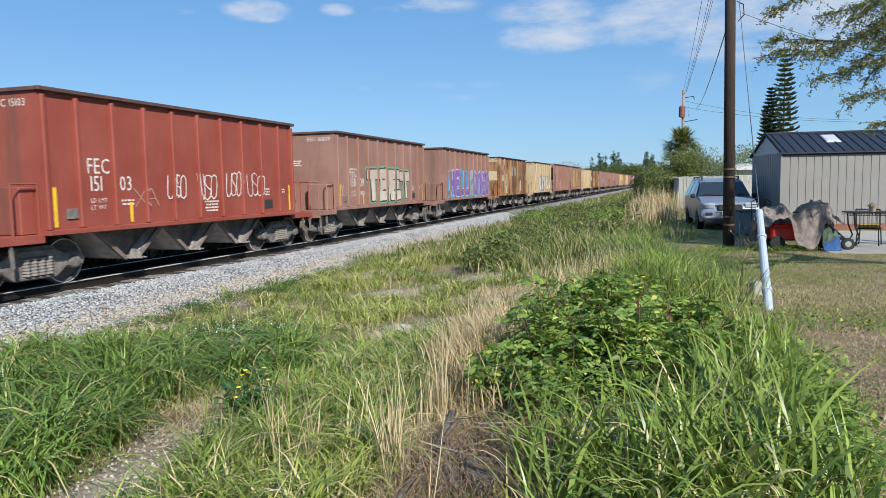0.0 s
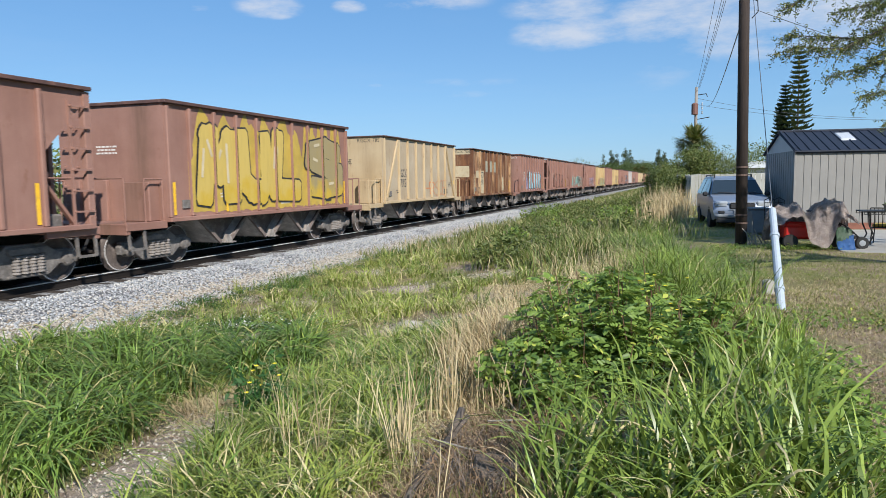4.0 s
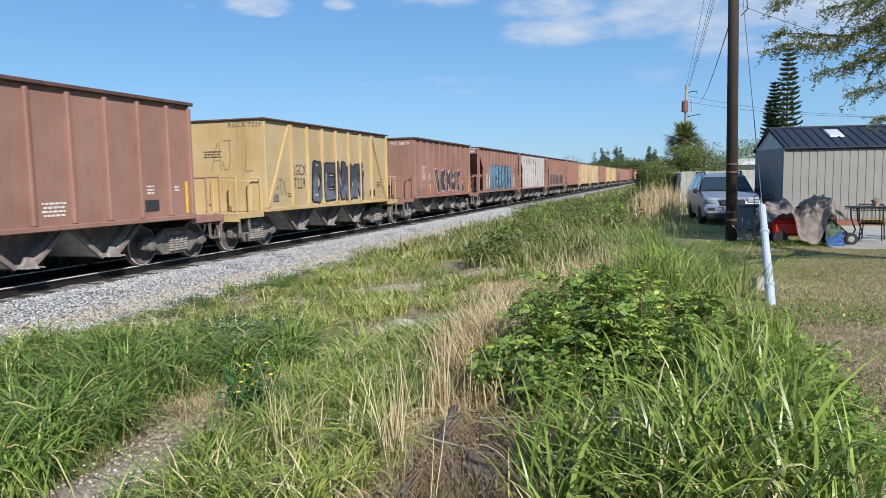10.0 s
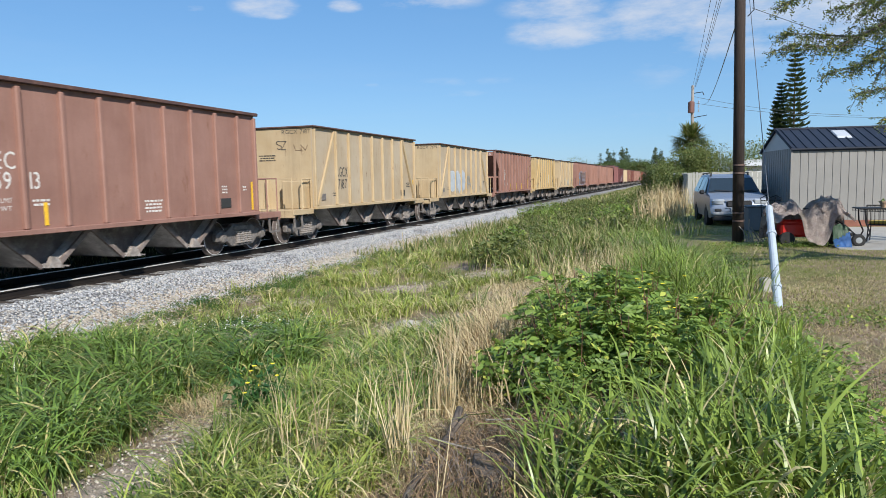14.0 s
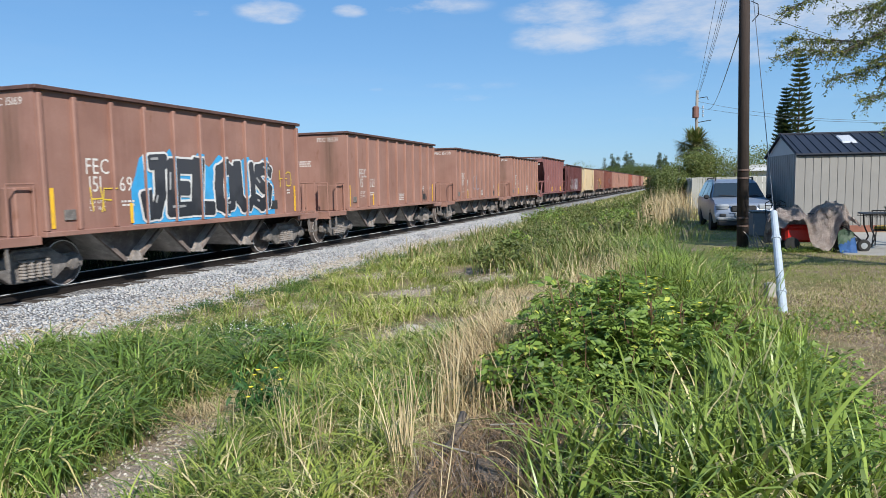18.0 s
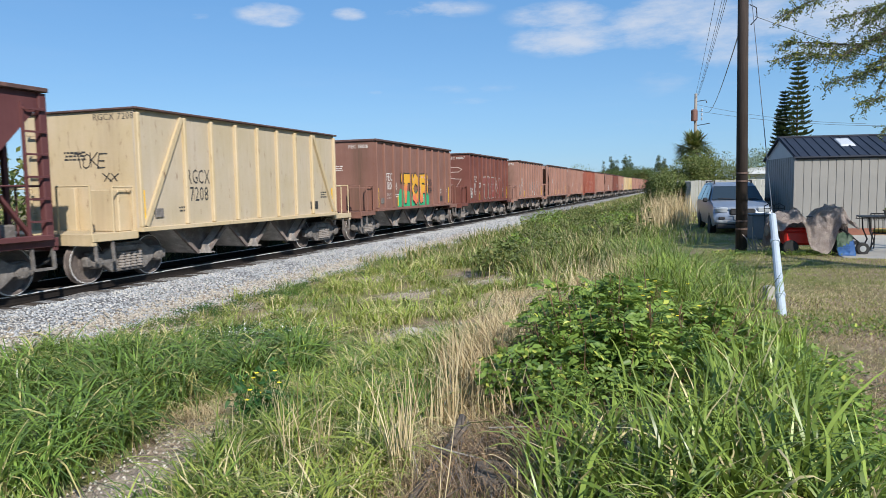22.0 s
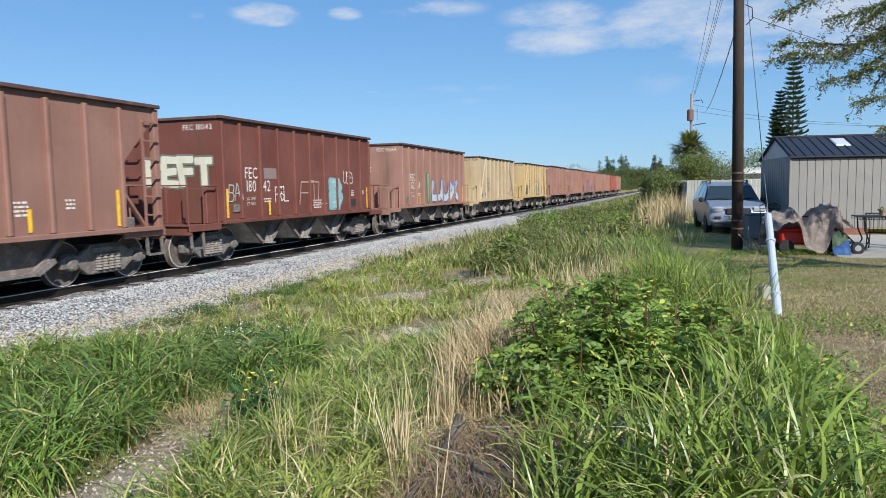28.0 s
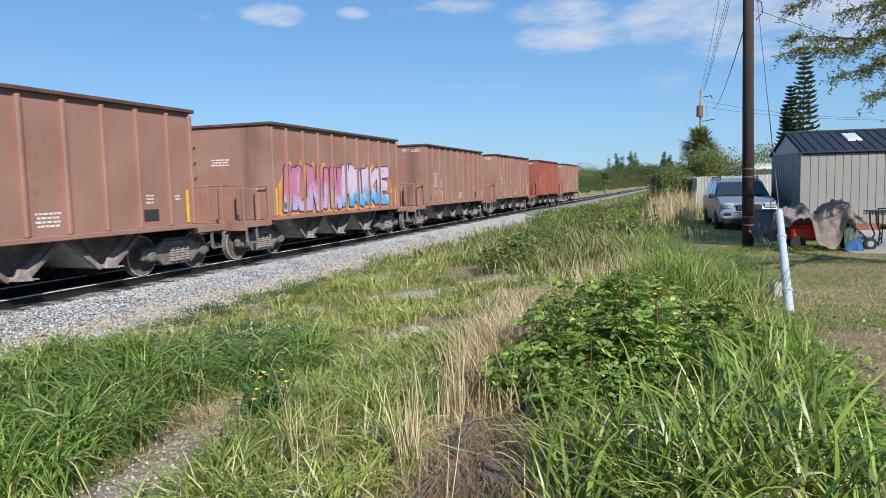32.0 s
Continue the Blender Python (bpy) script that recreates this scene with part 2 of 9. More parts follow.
def stone_material(name, a, c, pale):
    m, n, l, b = nodes_of(name)
    geo = n.new("ShaderNodeNewGeometry")
    tc = n.new("ShaderNodeTexCoord").outputs["Object"]
    rnd = geo.outputs["Random Per Island"]
    col = mixc(n, l, rnd, a, c)
    wh = n.new("ShaderNodeTexWhiteNoise")
    wh.noise_dimensions = "1D"
    l.new(rnd, wh.inputs["W"])
    col = mixc(n, l, mathn(n, l, "LESS_THAN", wh.outputs[0], 0.25), col, pale)
    col = mixc(n, l, mathn(n, l, "MULTIPLY", ramp(n, l, noise_node(n, l, tc, 60, 3), 0.4, 0.7), 0.3), col, tuple(x * 0.6 for x in a))
    l.new(col, b.inputs["Base Color"])
    b.inputs["Roughness"].default_value = 0.85
    return m


def path_material():
    """Trodden sandy soil with pale crumbs."""
    m, n, l, b = nodes_of("trodden_sand")
    tc = n.new("ShaderNodeTexCoord").outputs["Object"]
    big, mid, fine = noise_node(n, l, tc, 1.3, 4), noise_node(n, l, tc, 7.0, 6, 0.7), noise_node(n, l, tc, 55, 4, 0.7)
    col = mixc(n, l, ramp(n, l, mid, 0.35, 0.68), (0.30, 0.22, 0.165), (0.50, 0.40, 0.315))
    col = mixc(n, l, mathn(n, l, "MULTIPLY", ramp(n, l, big, 0.45, 0.7), 0.6), col, (0.56, 0.49, 0.40))
    col = mixc(n, l, ramp(n, l, fine, 0.60, 0.70), col, (0.66, 0.62, 0.55))
    col = mixc(n, l, ramp(n, l, noise_node(n, l, tc, 30, 3), 0.62, 0.7), col, (0.10, 0.07, 0.05))
    l.new(col, b.inputs["Base Color"])
    b.inputs["Roughness"].default_value = 0.95
    b.inputs["Specular IOR Level"].default_value = 0.1
    bump(n, l, b, mathn(n, l, "ADD", fine, mathn(n, l, "MULTIPLY", mid, 3.0)), 1.0, 0.04)
    return m


def bed_material():
    """The ballast under its loose stones: crushed granite seen as cells."""
    m, n, l, b = nodes_of("crushed_stone")
    tc = n.new("ShaderNodeTexCoord").outputs["Object"]
    v = n.new("ShaderNodeTexVoronoi")
    v.inputs["Scale"].default_value = 17
    l.new(tc, v.inputs["Vector"])
    sepc = n.new("ShaderNodeSeparateColor")
    l.new(v.outputs["Color"], sepc.inputs[0])
    col = mixc(n, l, sepc.outputs[0], (0.25, 0.26, 0.275), (0.46, 0.465, 0.47))
    col = mixc(n, l, ramp(n, l, noise_node(n, l, tc, 0.8, 4), 0.45, 0.7), col, (0.42, 0.38, 0.32))
    col = mixc(n, l, ramp(n, l, v.outputs["Distance"], 0.35, 0.6), col, (0.12, 0.12, 0.125))
    # dark band between the rails, painted in for the shade under the train
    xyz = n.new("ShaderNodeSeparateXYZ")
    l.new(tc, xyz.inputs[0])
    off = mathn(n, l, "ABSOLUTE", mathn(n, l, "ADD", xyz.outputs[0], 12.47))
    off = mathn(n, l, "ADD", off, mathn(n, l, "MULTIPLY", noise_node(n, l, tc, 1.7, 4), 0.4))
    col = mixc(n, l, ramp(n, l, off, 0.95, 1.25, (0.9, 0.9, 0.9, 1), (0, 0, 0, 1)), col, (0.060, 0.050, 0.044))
    l.new(col, b.inputs["Base Color"])
    b.inputs["Roughness"].default_value = 0.9
    inv = mathn(n, l, "SUBTRACT", 1.0, v.outputs["Distance"])
    bump(n, l, b, inv, 1.0, 0.05)
    return m


MAT = dict(
    soil=ground_material(),
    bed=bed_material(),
    path=path_material(),
    ballast=stone_material("granite_chips", (0.24, 0.255, 0.275), (0.46, 0.475, 0.49), (0.52, 0.50, 0.47)),
    limestone=stone_material("limestone_crumbs", (0.30, 0.26, 0.21), (0.50, 0.46, 0.39), (0.22, 0.18, 0.14)),
    limestone_pale=stone_material("pale_limestone", (0.38, 0.33, 0.27), (0.60, 0.56, 0.49), (0.36, 0.30, 0.24)),
    rail=surface("rusty_rail_steel", (0.014, 0.010, 0.008), 0.75, 0.3, 0.25, 6),
    rail_head=surface("polished_rail_head", (0.78, 0.77, 0.76), 0.38, 0.35, 0.1, 6),
    tie=surface("creosoted_timber", (0.042, 0.032, 0.026), 0.9, 0, 0.3, 5, (0.12, 0.11, 0.10), 0.5, 50, 0.5, 0.01, (1, 6, 6)),
    steel=surface("grimy_cast_steel", (0.16, 0.145, 0.135), 0.75, 0.2, 0.35, 5, (0.34, 0.31, 0.29), 0.7),
    wheel=surface("brake_dusted_wheel", (0.12, 0.098, 0.09), 0.75, 0.2, 0.3, 5, (0.25, 0.21, 0.19), 0.6),
    spring=surface("greasy_spring_steel", (0.30, 0.27, 0.25), 0.6, 0.3, 0.3, 8),
    gate_steel=surface("dusty_gate_steel", (0.26, 0.23, 0.21), 0.85, 0.1, 0.4, 5, (0.50, 0.47, 0.44), 0.7),
    hopper_side=surface("grimy_hopper_side", (0.17, 0.135, 0.12), 0.9, 0, 0.4, 2.6, (0.34, 0.30, 0.27), 0.7),
    patch_cream=surface("cream_paint_patch", (0.46, 0.39, 0.26), 0.7, 0, 0.14, 3, (0.30, 0.17, 0.08), 0.6),
    patch_pale=surface("pale_cream_patch", (0.52, 0.46, 0.34), 0.7, 0, 0.10, 3, (0.42, 0.33, 0.2), 0.4),
    patch_dull=surface("dull_grey_patch", (0.22, 0.17, 0.16), 0.7, 0, 0.12, 3),
    patch_grey=surface("grey_green_paint_patch", (0.31, 0.30, 0.23), 0.7, 0, 0.14, 3, (0.22, 0.15, 0.09), 0.4),
    tread=surface("worn_bright_tread", (0.72, 0.70, 0.68), 0.5, 0.35, 0.12, 6),
    dusty=surface("stone_dusted_steel", (0.46, 0.43, 0.41), 0.9, 0, 0.35, 2.6, (0.70, 0.68, 0.66), 0.8),
    black=surface("sooty_underframe", (0.035, 0.030, 0.028), 0.85, 0, 0.3, 4),
    rim=surface("dark_top_chord", (0.085, 0.045, 0.04), 0.7, 0, 0.25, 3, (0.25, 0.13, 0.09), 0.5),
    white_letter=surface("stencil_white", (0.62, 0.60, 0.57), 0.7, 0, 0.08, 5, (0.5, 0.33, 0.28), 0.35),
    black_letter=surface("stencil_black", (0.03, 0.03, 0.03), 0.7, 0, 0.1, 5),
    reflector=surface("yellow_reflective_tape", (0.80, 0.47, 0.03), 0.45, 0, 0.15, 6, (0.4, 0.25, 0.1), 0.4),
    hose=surface("rubber_hose", (0.02, 0.02, 0.02), 0.6, 0, 0.1, 6),
)


def spray(rgb):
    """Spray paint of one colour, or of two that blend from the foot of the letters to their heads; made once for each."""
    key = ("spray", rgb)
    if key in MAT:
        return MAT[key]
    if len(rgb) == 3:
        MAT[key] = surface("spray_paint", rgb, 0.6, 0, 0.16, 2.5, tuple(c * 0.6 + 0.06 for c in rgb), 0.5)
        return MAT[key]
    m, n, l, b = nodes_of("blended_spray_paint")
    tc = n.new("ShaderNodeTexCoord").outputs["Object"]
    xyz = n.new("ShaderNodeSeparateXYZ")
    l.new(tc, xyz.inputs[0])
    cloud, streak = noise_node(n, l, tc, 1.9, 4), noise_node(n, l, mapped(n, l, tc, (4, 4, 0.5)), 2.2, 5, 0.65)
    level = mathn(n, l, "ADD", xyz.outputs[2], mathn(n, l, "MULTIPLY", mathn(n, l, "SUBTRACT", cloud, 0.5), 2.2))
    col = mixc(n, l, ramp(n, l, mathn(n, l, "SUBTRACT", level, 1.2), 0.25, 0.75), rgb[:3], rgb[3:])
    col = mixc(n, l, mathn(n, l, "MULTIPLY", ramp(n, l, streak, 0.48, 0.72), 0.35), col, tuple(c * 0.55 + 0.04 for c in rgb[:3]))
    l.new(col, b.inputs["Base Color"])
    b.inputs["Roughness"].default_value = 0.6
    MAT[key] = m
    return m


# ---------------------------------------------------------------- building helpers


def mesh_of(name, bm, smooth=False):
    me = bpy.data.meshes.new(name)
    bm.normal_update()
    bm.to_mesh(me)
    bm.free()
    if smooth:
        me.shade_smooth()
    return me


def part(name, bm, material, parent, label="", smooth=False):
    me = mesh_of(name, bm, smooth)
    me.materials.append(material)
    ob = new(name, me)
    ob.parent = parent
    if label:
        tagged(ob, label)
    return ob


def thing(name, label, category, m=None, group="", kind=""):
    ob = new(name)
    ob.empty_display_size = 0.2
    if m is not None:
        ob.matrix_basis = m
    return tagged(ob, label, category, group, kind)


def solo(name, bm, material, label, category, group="", kind="", m=None, smooth=False):
    me = mesh_of(name, bm, smooth)
    me.materials.append(material)
    ob = new(name, me)
    if m is not None:
        ob.matrix_basis = m
    return tagged(ob, label, category, group, kind)


def box(bm, x0, x1, y0, y1, z0, z1, bevel=0.0, mat=None):
    g = bmesh.ops.create_cube(bm, size=1)
    vs = g["verts"]
    for v in vs:
        v.co = Vector(((x0 + x1) / 2 + v.co.x * (x1 - x0), (y0 + y1) / 2 + v.co.y * (y1 - y0), (z0 + z1) / 2 + v.co.z * (z1 - z0)))
    if bevel:
        es = list({e for v in vs for e in v.link_edges})
        r = bmesh.ops.bevel(bm, geom=es, offset=bevel, segments=1, affect="EDGES", profile=0.5)
        vs = list({v for f in r["faces"] for v in f.verts} | {v for v in vs if v.is_valid})
    if mat is not None:
        bmesh.ops.transform(bm, matrix=mat, verts=vs)
    return bm


def bar(bm, a, b, w, d=None, n=4, w2=None):
    """A bar or pipe from a to b; n sides; w and d across (or tapering to w2)."""
    a, b = Vector(a), Vector(b)
    way = b - a
    q = way.to_track_quat("Z", "Y").to_matrix()
    d = w if d is None else d
    rings = []
    off = math.pi / 4 if n == 4 else 0
    k = math.sqrt(0.5) if n == 4 else 0.5
    for p, s in ((a, 1.0), (b, (w2 / w) if w2 else 1.0)):
        rings.append([bm.verts.new(p + q @ Vector((math.cos(off + i * math.tau / n) * w * k * s, math.sin(off + i * math.tau / n) * d * k * s, 0))) for i in range(n)])
    for i in range(n):
        bm.faces.new((rings[0][i], rings[0][(i + 1) % n], rings[1][(i + 1) % n], rings[1][i]))
    bm.faces.new(rings[0][::-1])
    bm.faces.new(rings[1])
    return bm


def pipe(bm, pts, w, n=6):
    for a, b in zip(pts, pts[1:]):
        bar(bm, a, b, w, n=n)
    return bm


def lathe(bm, profile, n=24, axis="x"):
    """Turns a profile of (along, radius) round an axis."""
    rings = []
    for s, r in profile:
        ring = []
        for i in range(n):
            a = i * math.tau / n
            c = (s, math.cos(a) * r, math.sin(a) * r) if axis == "x" else (math.cos(a) * r, math.sin(a) * r, s) if axis == "z" else (math.sin(a) * r, s, math.cos(a) * r)
            ring.append(bm.verts.new(c))
        rings.append(ring)
    for p, q in zip(rings, rings[1:]):
        for i in range(n):
            bm.faces.new((p[i], p[(i + 1) % n], q[(i + 1) % n], q[i]))
    bm.faces.new(rings[0][::-1])
    bm.faces.new(rings[-1])
    bmesh.ops.recalc_face_normals(bm, faces=bm.faces)
    return bm


def slab(bm, poly, x0, x1):
    """A plate: the (y, z) polygon drawn out from x0 to x1."""
    a = [bm.verts.new((x0, y, z)) for y, z in poly]
    b = [bm.verts.new((x1, y, z)) for y, z in poly]
    fs = [bm.faces.new(a[::-1]), bm.faces.new(b)]
    n = len(poly)
    for i in range(n):
        fs.append(bm.faces.new((a[i], a[(i + 1) % n], b[(i + 1) % n], b[i])))
    bmesh.ops.recalc_face_normals(bm, faces=fs)
    return bm


def mesh_np(name, verts, faces, material, smooth=False):
    """A mesh from arrays: verts (n, 3), faces (m, k)."""
    me = bpy.data.meshes.new(name)
    verts, faces = np.asarray(verts, np.float32), np.asarray(faces, np.int32)
    m, k = faces.shape
    me.vertices.add(len(verts))
    me.vertices.foreach_set("co", verts.ravel())
    me.loops.add(m * k)
    me.loops.foreach_set("vertex_index", faces.ravel())
    me.polygons.add(m)
    me.polygons.foreach_set("loop_start", np.arange(0, m * k, k, dtype=np.int32))
    me.update(calc_edges=True)
    if smooth:
        me.shade_smooth()
    me.materials.append(material)
    return me


# ---------------------------------------------------------------- lettering: glyph shapes from the built-in font
GLYPHS = {}


def load_glyphs():
    made = []
    for ch in "ABCDEFGHIJKLMNOPRSTUVWXYZ0123456789":
        cu = bpy.data.curves.new("glyph", "FONT")
        cu.body, cu.size, cu.resolution_u = ch, 1.0, 2
        made.append((ch, new("glyph", cu)))
    dg = bpy.context.evaluated_depsgraph_get()
    for ch, ob in made:
        me = bpy.data.meshes.new_from_object(ob.evaluated_get(dg))
        co = np.array([v.co[:2] for v in me.vertices]) if len(me.vertices) else np.zeros((0, 2))
        GLYPHS[ch] = (co, [tuple(p.vertices) for p in me.polygons])
        bpy.data.meshes.remove(me)
    for _, ob in made:
        cu = ob.data
        bpy.data.objects.remove(ob)
        bpy.data.curves.remove(cu)


load_glyphs()


def write_on(bm, text, y0, z0, height, x, squeeze=1.0, width=None):
    """Adds stencilled letters to bm on the side of a wagon, in the plane x: from y0 towards +y, with their feet at z0."""
    pen, laid = 0.0, []
    for ch in text:
        if ch == " ":
            pen += 0.35
            continue
        co, faces = GLYPHS[ch]
        lo, hi = co[:, 0].min(), co[:, 0].max()
        laid.append((co, faces, pen - lo))
        pen += hi - lo + 0.12
    k = height / 0.7
    sq = width / (max(pen - 0.12, 0.1) * k) if width else squeeze
    for co, faces, dx in laid:
        vs = [bm.verts.new((x, y0 + (dx + px) * k * sq, z0 + py * k)) for px, py in co]
        for f in faces:
            try:
                bm.faces.new([vs[i] for i in f])
            except ValueError:
                pass
    return bm


def over_ribs(bm, ribs, half, proud):
    """Folds flat paint over the ribs of a wagon's side: cuts it at their edges and lifts what lies on them."""
    ys = [v.co.y for v in bm.verts]
    if not ys:
        return bm
    lo, hi = min(ys), max(ys)
    for r in ribs:
        for e in (r - half, r + half):
            if lo < e < hi:
                g = bm.verts[:] + bm.edges[:] + bm.faces[:]
                cut = bmesh.ops.bisect_plane(bm, geom=g, plane_co=(0, e, 0), plane_no=(0, 1, 0))
                es = [x for x in cut["geom_cut"] if isinstance(x, bmesh.types.BMEdge)]
                bmesh.ops.split_edges(bm, edges=es)
    for f in bm.faces:
        c = f.calc_center_median().y
        if any(abs(c - r) < half for r in ribs):
            for v in f.verts:
                v.tag = True
    for v in bm.verts:
        if v.tag:
            v.co.x += proud
    return bm


# ---------------------------------------------------------------- ground
TRACK_X = -12.47
YARD_Z = 0.17


def gz(x, y):
    """Height of the ground: the yard, a bank down to the swale along the track."""
    # the rise beyond the track is added, so shaded ground shows under the wagons
    prof = ((-60, 0.2), (-25, 0.55), (-18.6, 0.75), (-16.6, 0.62), (-15.9, 0.3), (-15.3, -0.55), (-9.6, -0.58), (-7.5, -0.5), (-5.5, -0.4), (-3.6, -0.24), (-2.0, -0.04), (-0.6, 0.12), (0.6, YARD_Z))
    if x <= prof[0][0]:
        z = prof[0][1]
    elif x >= prof[-1][0]:
        z = prof[-1][1]
    else:
        for (xa, za), (xb, zb) in zip(prof, prof[1:]):
            if x <= xb:
                z = za + (zb - za) * (x - xa) / (xb - xa)
                break
    near = max(0.0, 1 - abs(x + 4) / 14) if y < 80 else 0.0
    return z + near * 0.05 * noise.noise((x * 0.55, y * 0.55, 0)) + near * 0.02 * noise.noise((x * 2.1, y * 2.1, 5))


def build_ground():
    xs = [-2500, -1200, -500, -200, -90, -60, -40, -28, -25, -22, -20, -18.6, -18.0, -17.2, -16.6, -16.2, -15.9, -15.6, -15.3] + [-15 + i * 0.3 for i in range(66)] + [5, 6, 7.5, 9, 12, 16, 22, 30, 45, 80, 200, 600, 2500]
    ys = [-2500, -800, -200, -60, -25, -12, -6, -3] + [-1.5 + i * 0.35 for i in range(90)] + [30 + 2 * i for i in range(1, 30)] + [95, 110, 140, 180, 240, 320, 500, 900, 2500]
    verts = [(x, y, gz(x, y)) for y in ys for x in xs]
    w = len(xs)
    faces = [(j * w + i, j * w + i + 1, (j + 1) * w + i + 1, (j + 1) * w + i) for j in range(len(ys) - 1) for i in range(w - 1)]
    ob = new("ground", mesh_np("ground", verts, faces, MAT["soil"], True))
    tagged(ob, "sandy soil with patchy mown grass beside the railway", "ground", kind="structure")


build_ground()


def build_track():
    bed = new("ballast_bed")
    cs = [(-3.0, -0.62), (-2.75, -0.5), (-1.85, -0.2), (-1.5, -0.17), (1.5, -0.17), (1.85, -0.2), (2.75, -0.52), (3.1, -0.64)]
    ys = [-400, -150, -60, -20] + [-10 + i * 0.5 for i in range(140)] + [60 + 5 * i for i in range(1, 30)] + [250, 350, 600, 1200]
    verts = []
    for y in ys:
        for dx, z in cs:
            k = 0.05 if -12 < y < 70 else 0.0
            verts.append((TRACK_X + dx + k * 2 * noise.noise((dx * 1.3, y * 0.8, 3)), y, z + k * noise.noise((dx * 2, y * 1.3, 0))))
    w = len(cs)
    faces = [(j * w + i, j * w + i + 1, (j + 1) * w + i + 1, (j + 1) * w + i) for j in range(len(ys) - 1) for i in range(w - 1)]
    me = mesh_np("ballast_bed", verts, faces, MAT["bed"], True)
    bpy.data.objects.remove(bed)
    tagged(new("ballast_bed", me), "bank of grey crushed granite ballast under the track", "ballast", kind="structure")
    track = thing("railway_track", "single railway track of rusty rails on dark timber ties", "railway track", kind="structure")
    for side in (-1, 1):
        x = TRACK_X + side * 0.755
        bm = bmesh.new()
        prof = [(-0.07, -0.17), (0.07, -0.17), (0.07, -0.155), (0.012, -0.13), (0.012, -0.045), (0.036, -0.035), (0.036, -0.008), (0.03, -0.004), (-0.03, -0.004), (-0.036, -0.008), (-0.036, -0.035), (-0.012, -0.045), (-0.012, -0.13), (-0.07, -0.155)]
        a = [bm.verts.new((x + px, -400, pz)) for px, pz in prof]
        b = [bm.verts.new((x + px, 1200, pz)) for px, pz in prof]
        for i in range(len(prof)):
            j = (i + 1) % len(prof)
            bm.faces.new((a[i], a[j], b[j], b[i]))
        bmesh.ops.recalc_face_normals(bm, faces=bm.faces)
        r = part("rail", bm, MAT["rail"], track, "rust-brown steel rail")
        bm = bmesh.new()
        box(bm, x - 0.0375, x + 0.0375, -400, 1200, -0.012, 0.0)
        part("rail_head", bm, MAT["rail_head"], r, "bright worn running surface")
    bm = bmesh.new()
    box(bm, -1.3, 1.3, -0.115, 0.115, -0.19, 0, 0.008)
    tie_me = mesh_of("tie", bm)
    tie_me.materials.append(MAT["tie"])
    rng = random.Random(4)
    for i in range(150):
        ob = new("tie", tie_me)
        ob.parent = track
        ob.matrix_basis = pose(TRACK_X + rng.uniform(-0.04, 0.04), -12 + i * 0.53, -0.165 + rng.uniform(-0.006, 0.006), 0, 0, rng.uniform(-1, 1))
    bm = bmesh.new()
    for i in range(150, 520):
        box(bm, TRACK_X - 1.3, TRACK_X + 1.3, -12 + i * 0.53 - 0.115, -12 + i * 0.53 + 0.115, -0.35, -0.165)
    tagged(part("far_ties", bm, MAT["tie"], track), kind="stuff")


build_track()

# ---------------------------------------------------------------- the train
PAINT = bpy.data.materials.new("paint_to_be_set")
HALF = 4.48                 # half the length of a closed body
TRUCK_Y, WHEEL_R = 4.36, 0.457
RIBS = {
    "closed": [-4.42] + [i * 0.915 for i in range(-4, 5)] + [4.42],
    "open": [i * 0.885 for i in range(-5, 6)],
    "braced": [-4.42, -2.95, -1.97, -0.98, 0.0, 0.98, 1.97, 2.95, 4.42],
}
PANEL_X, RIB_W, RIB_D = 1.50, 0.10, 0.085


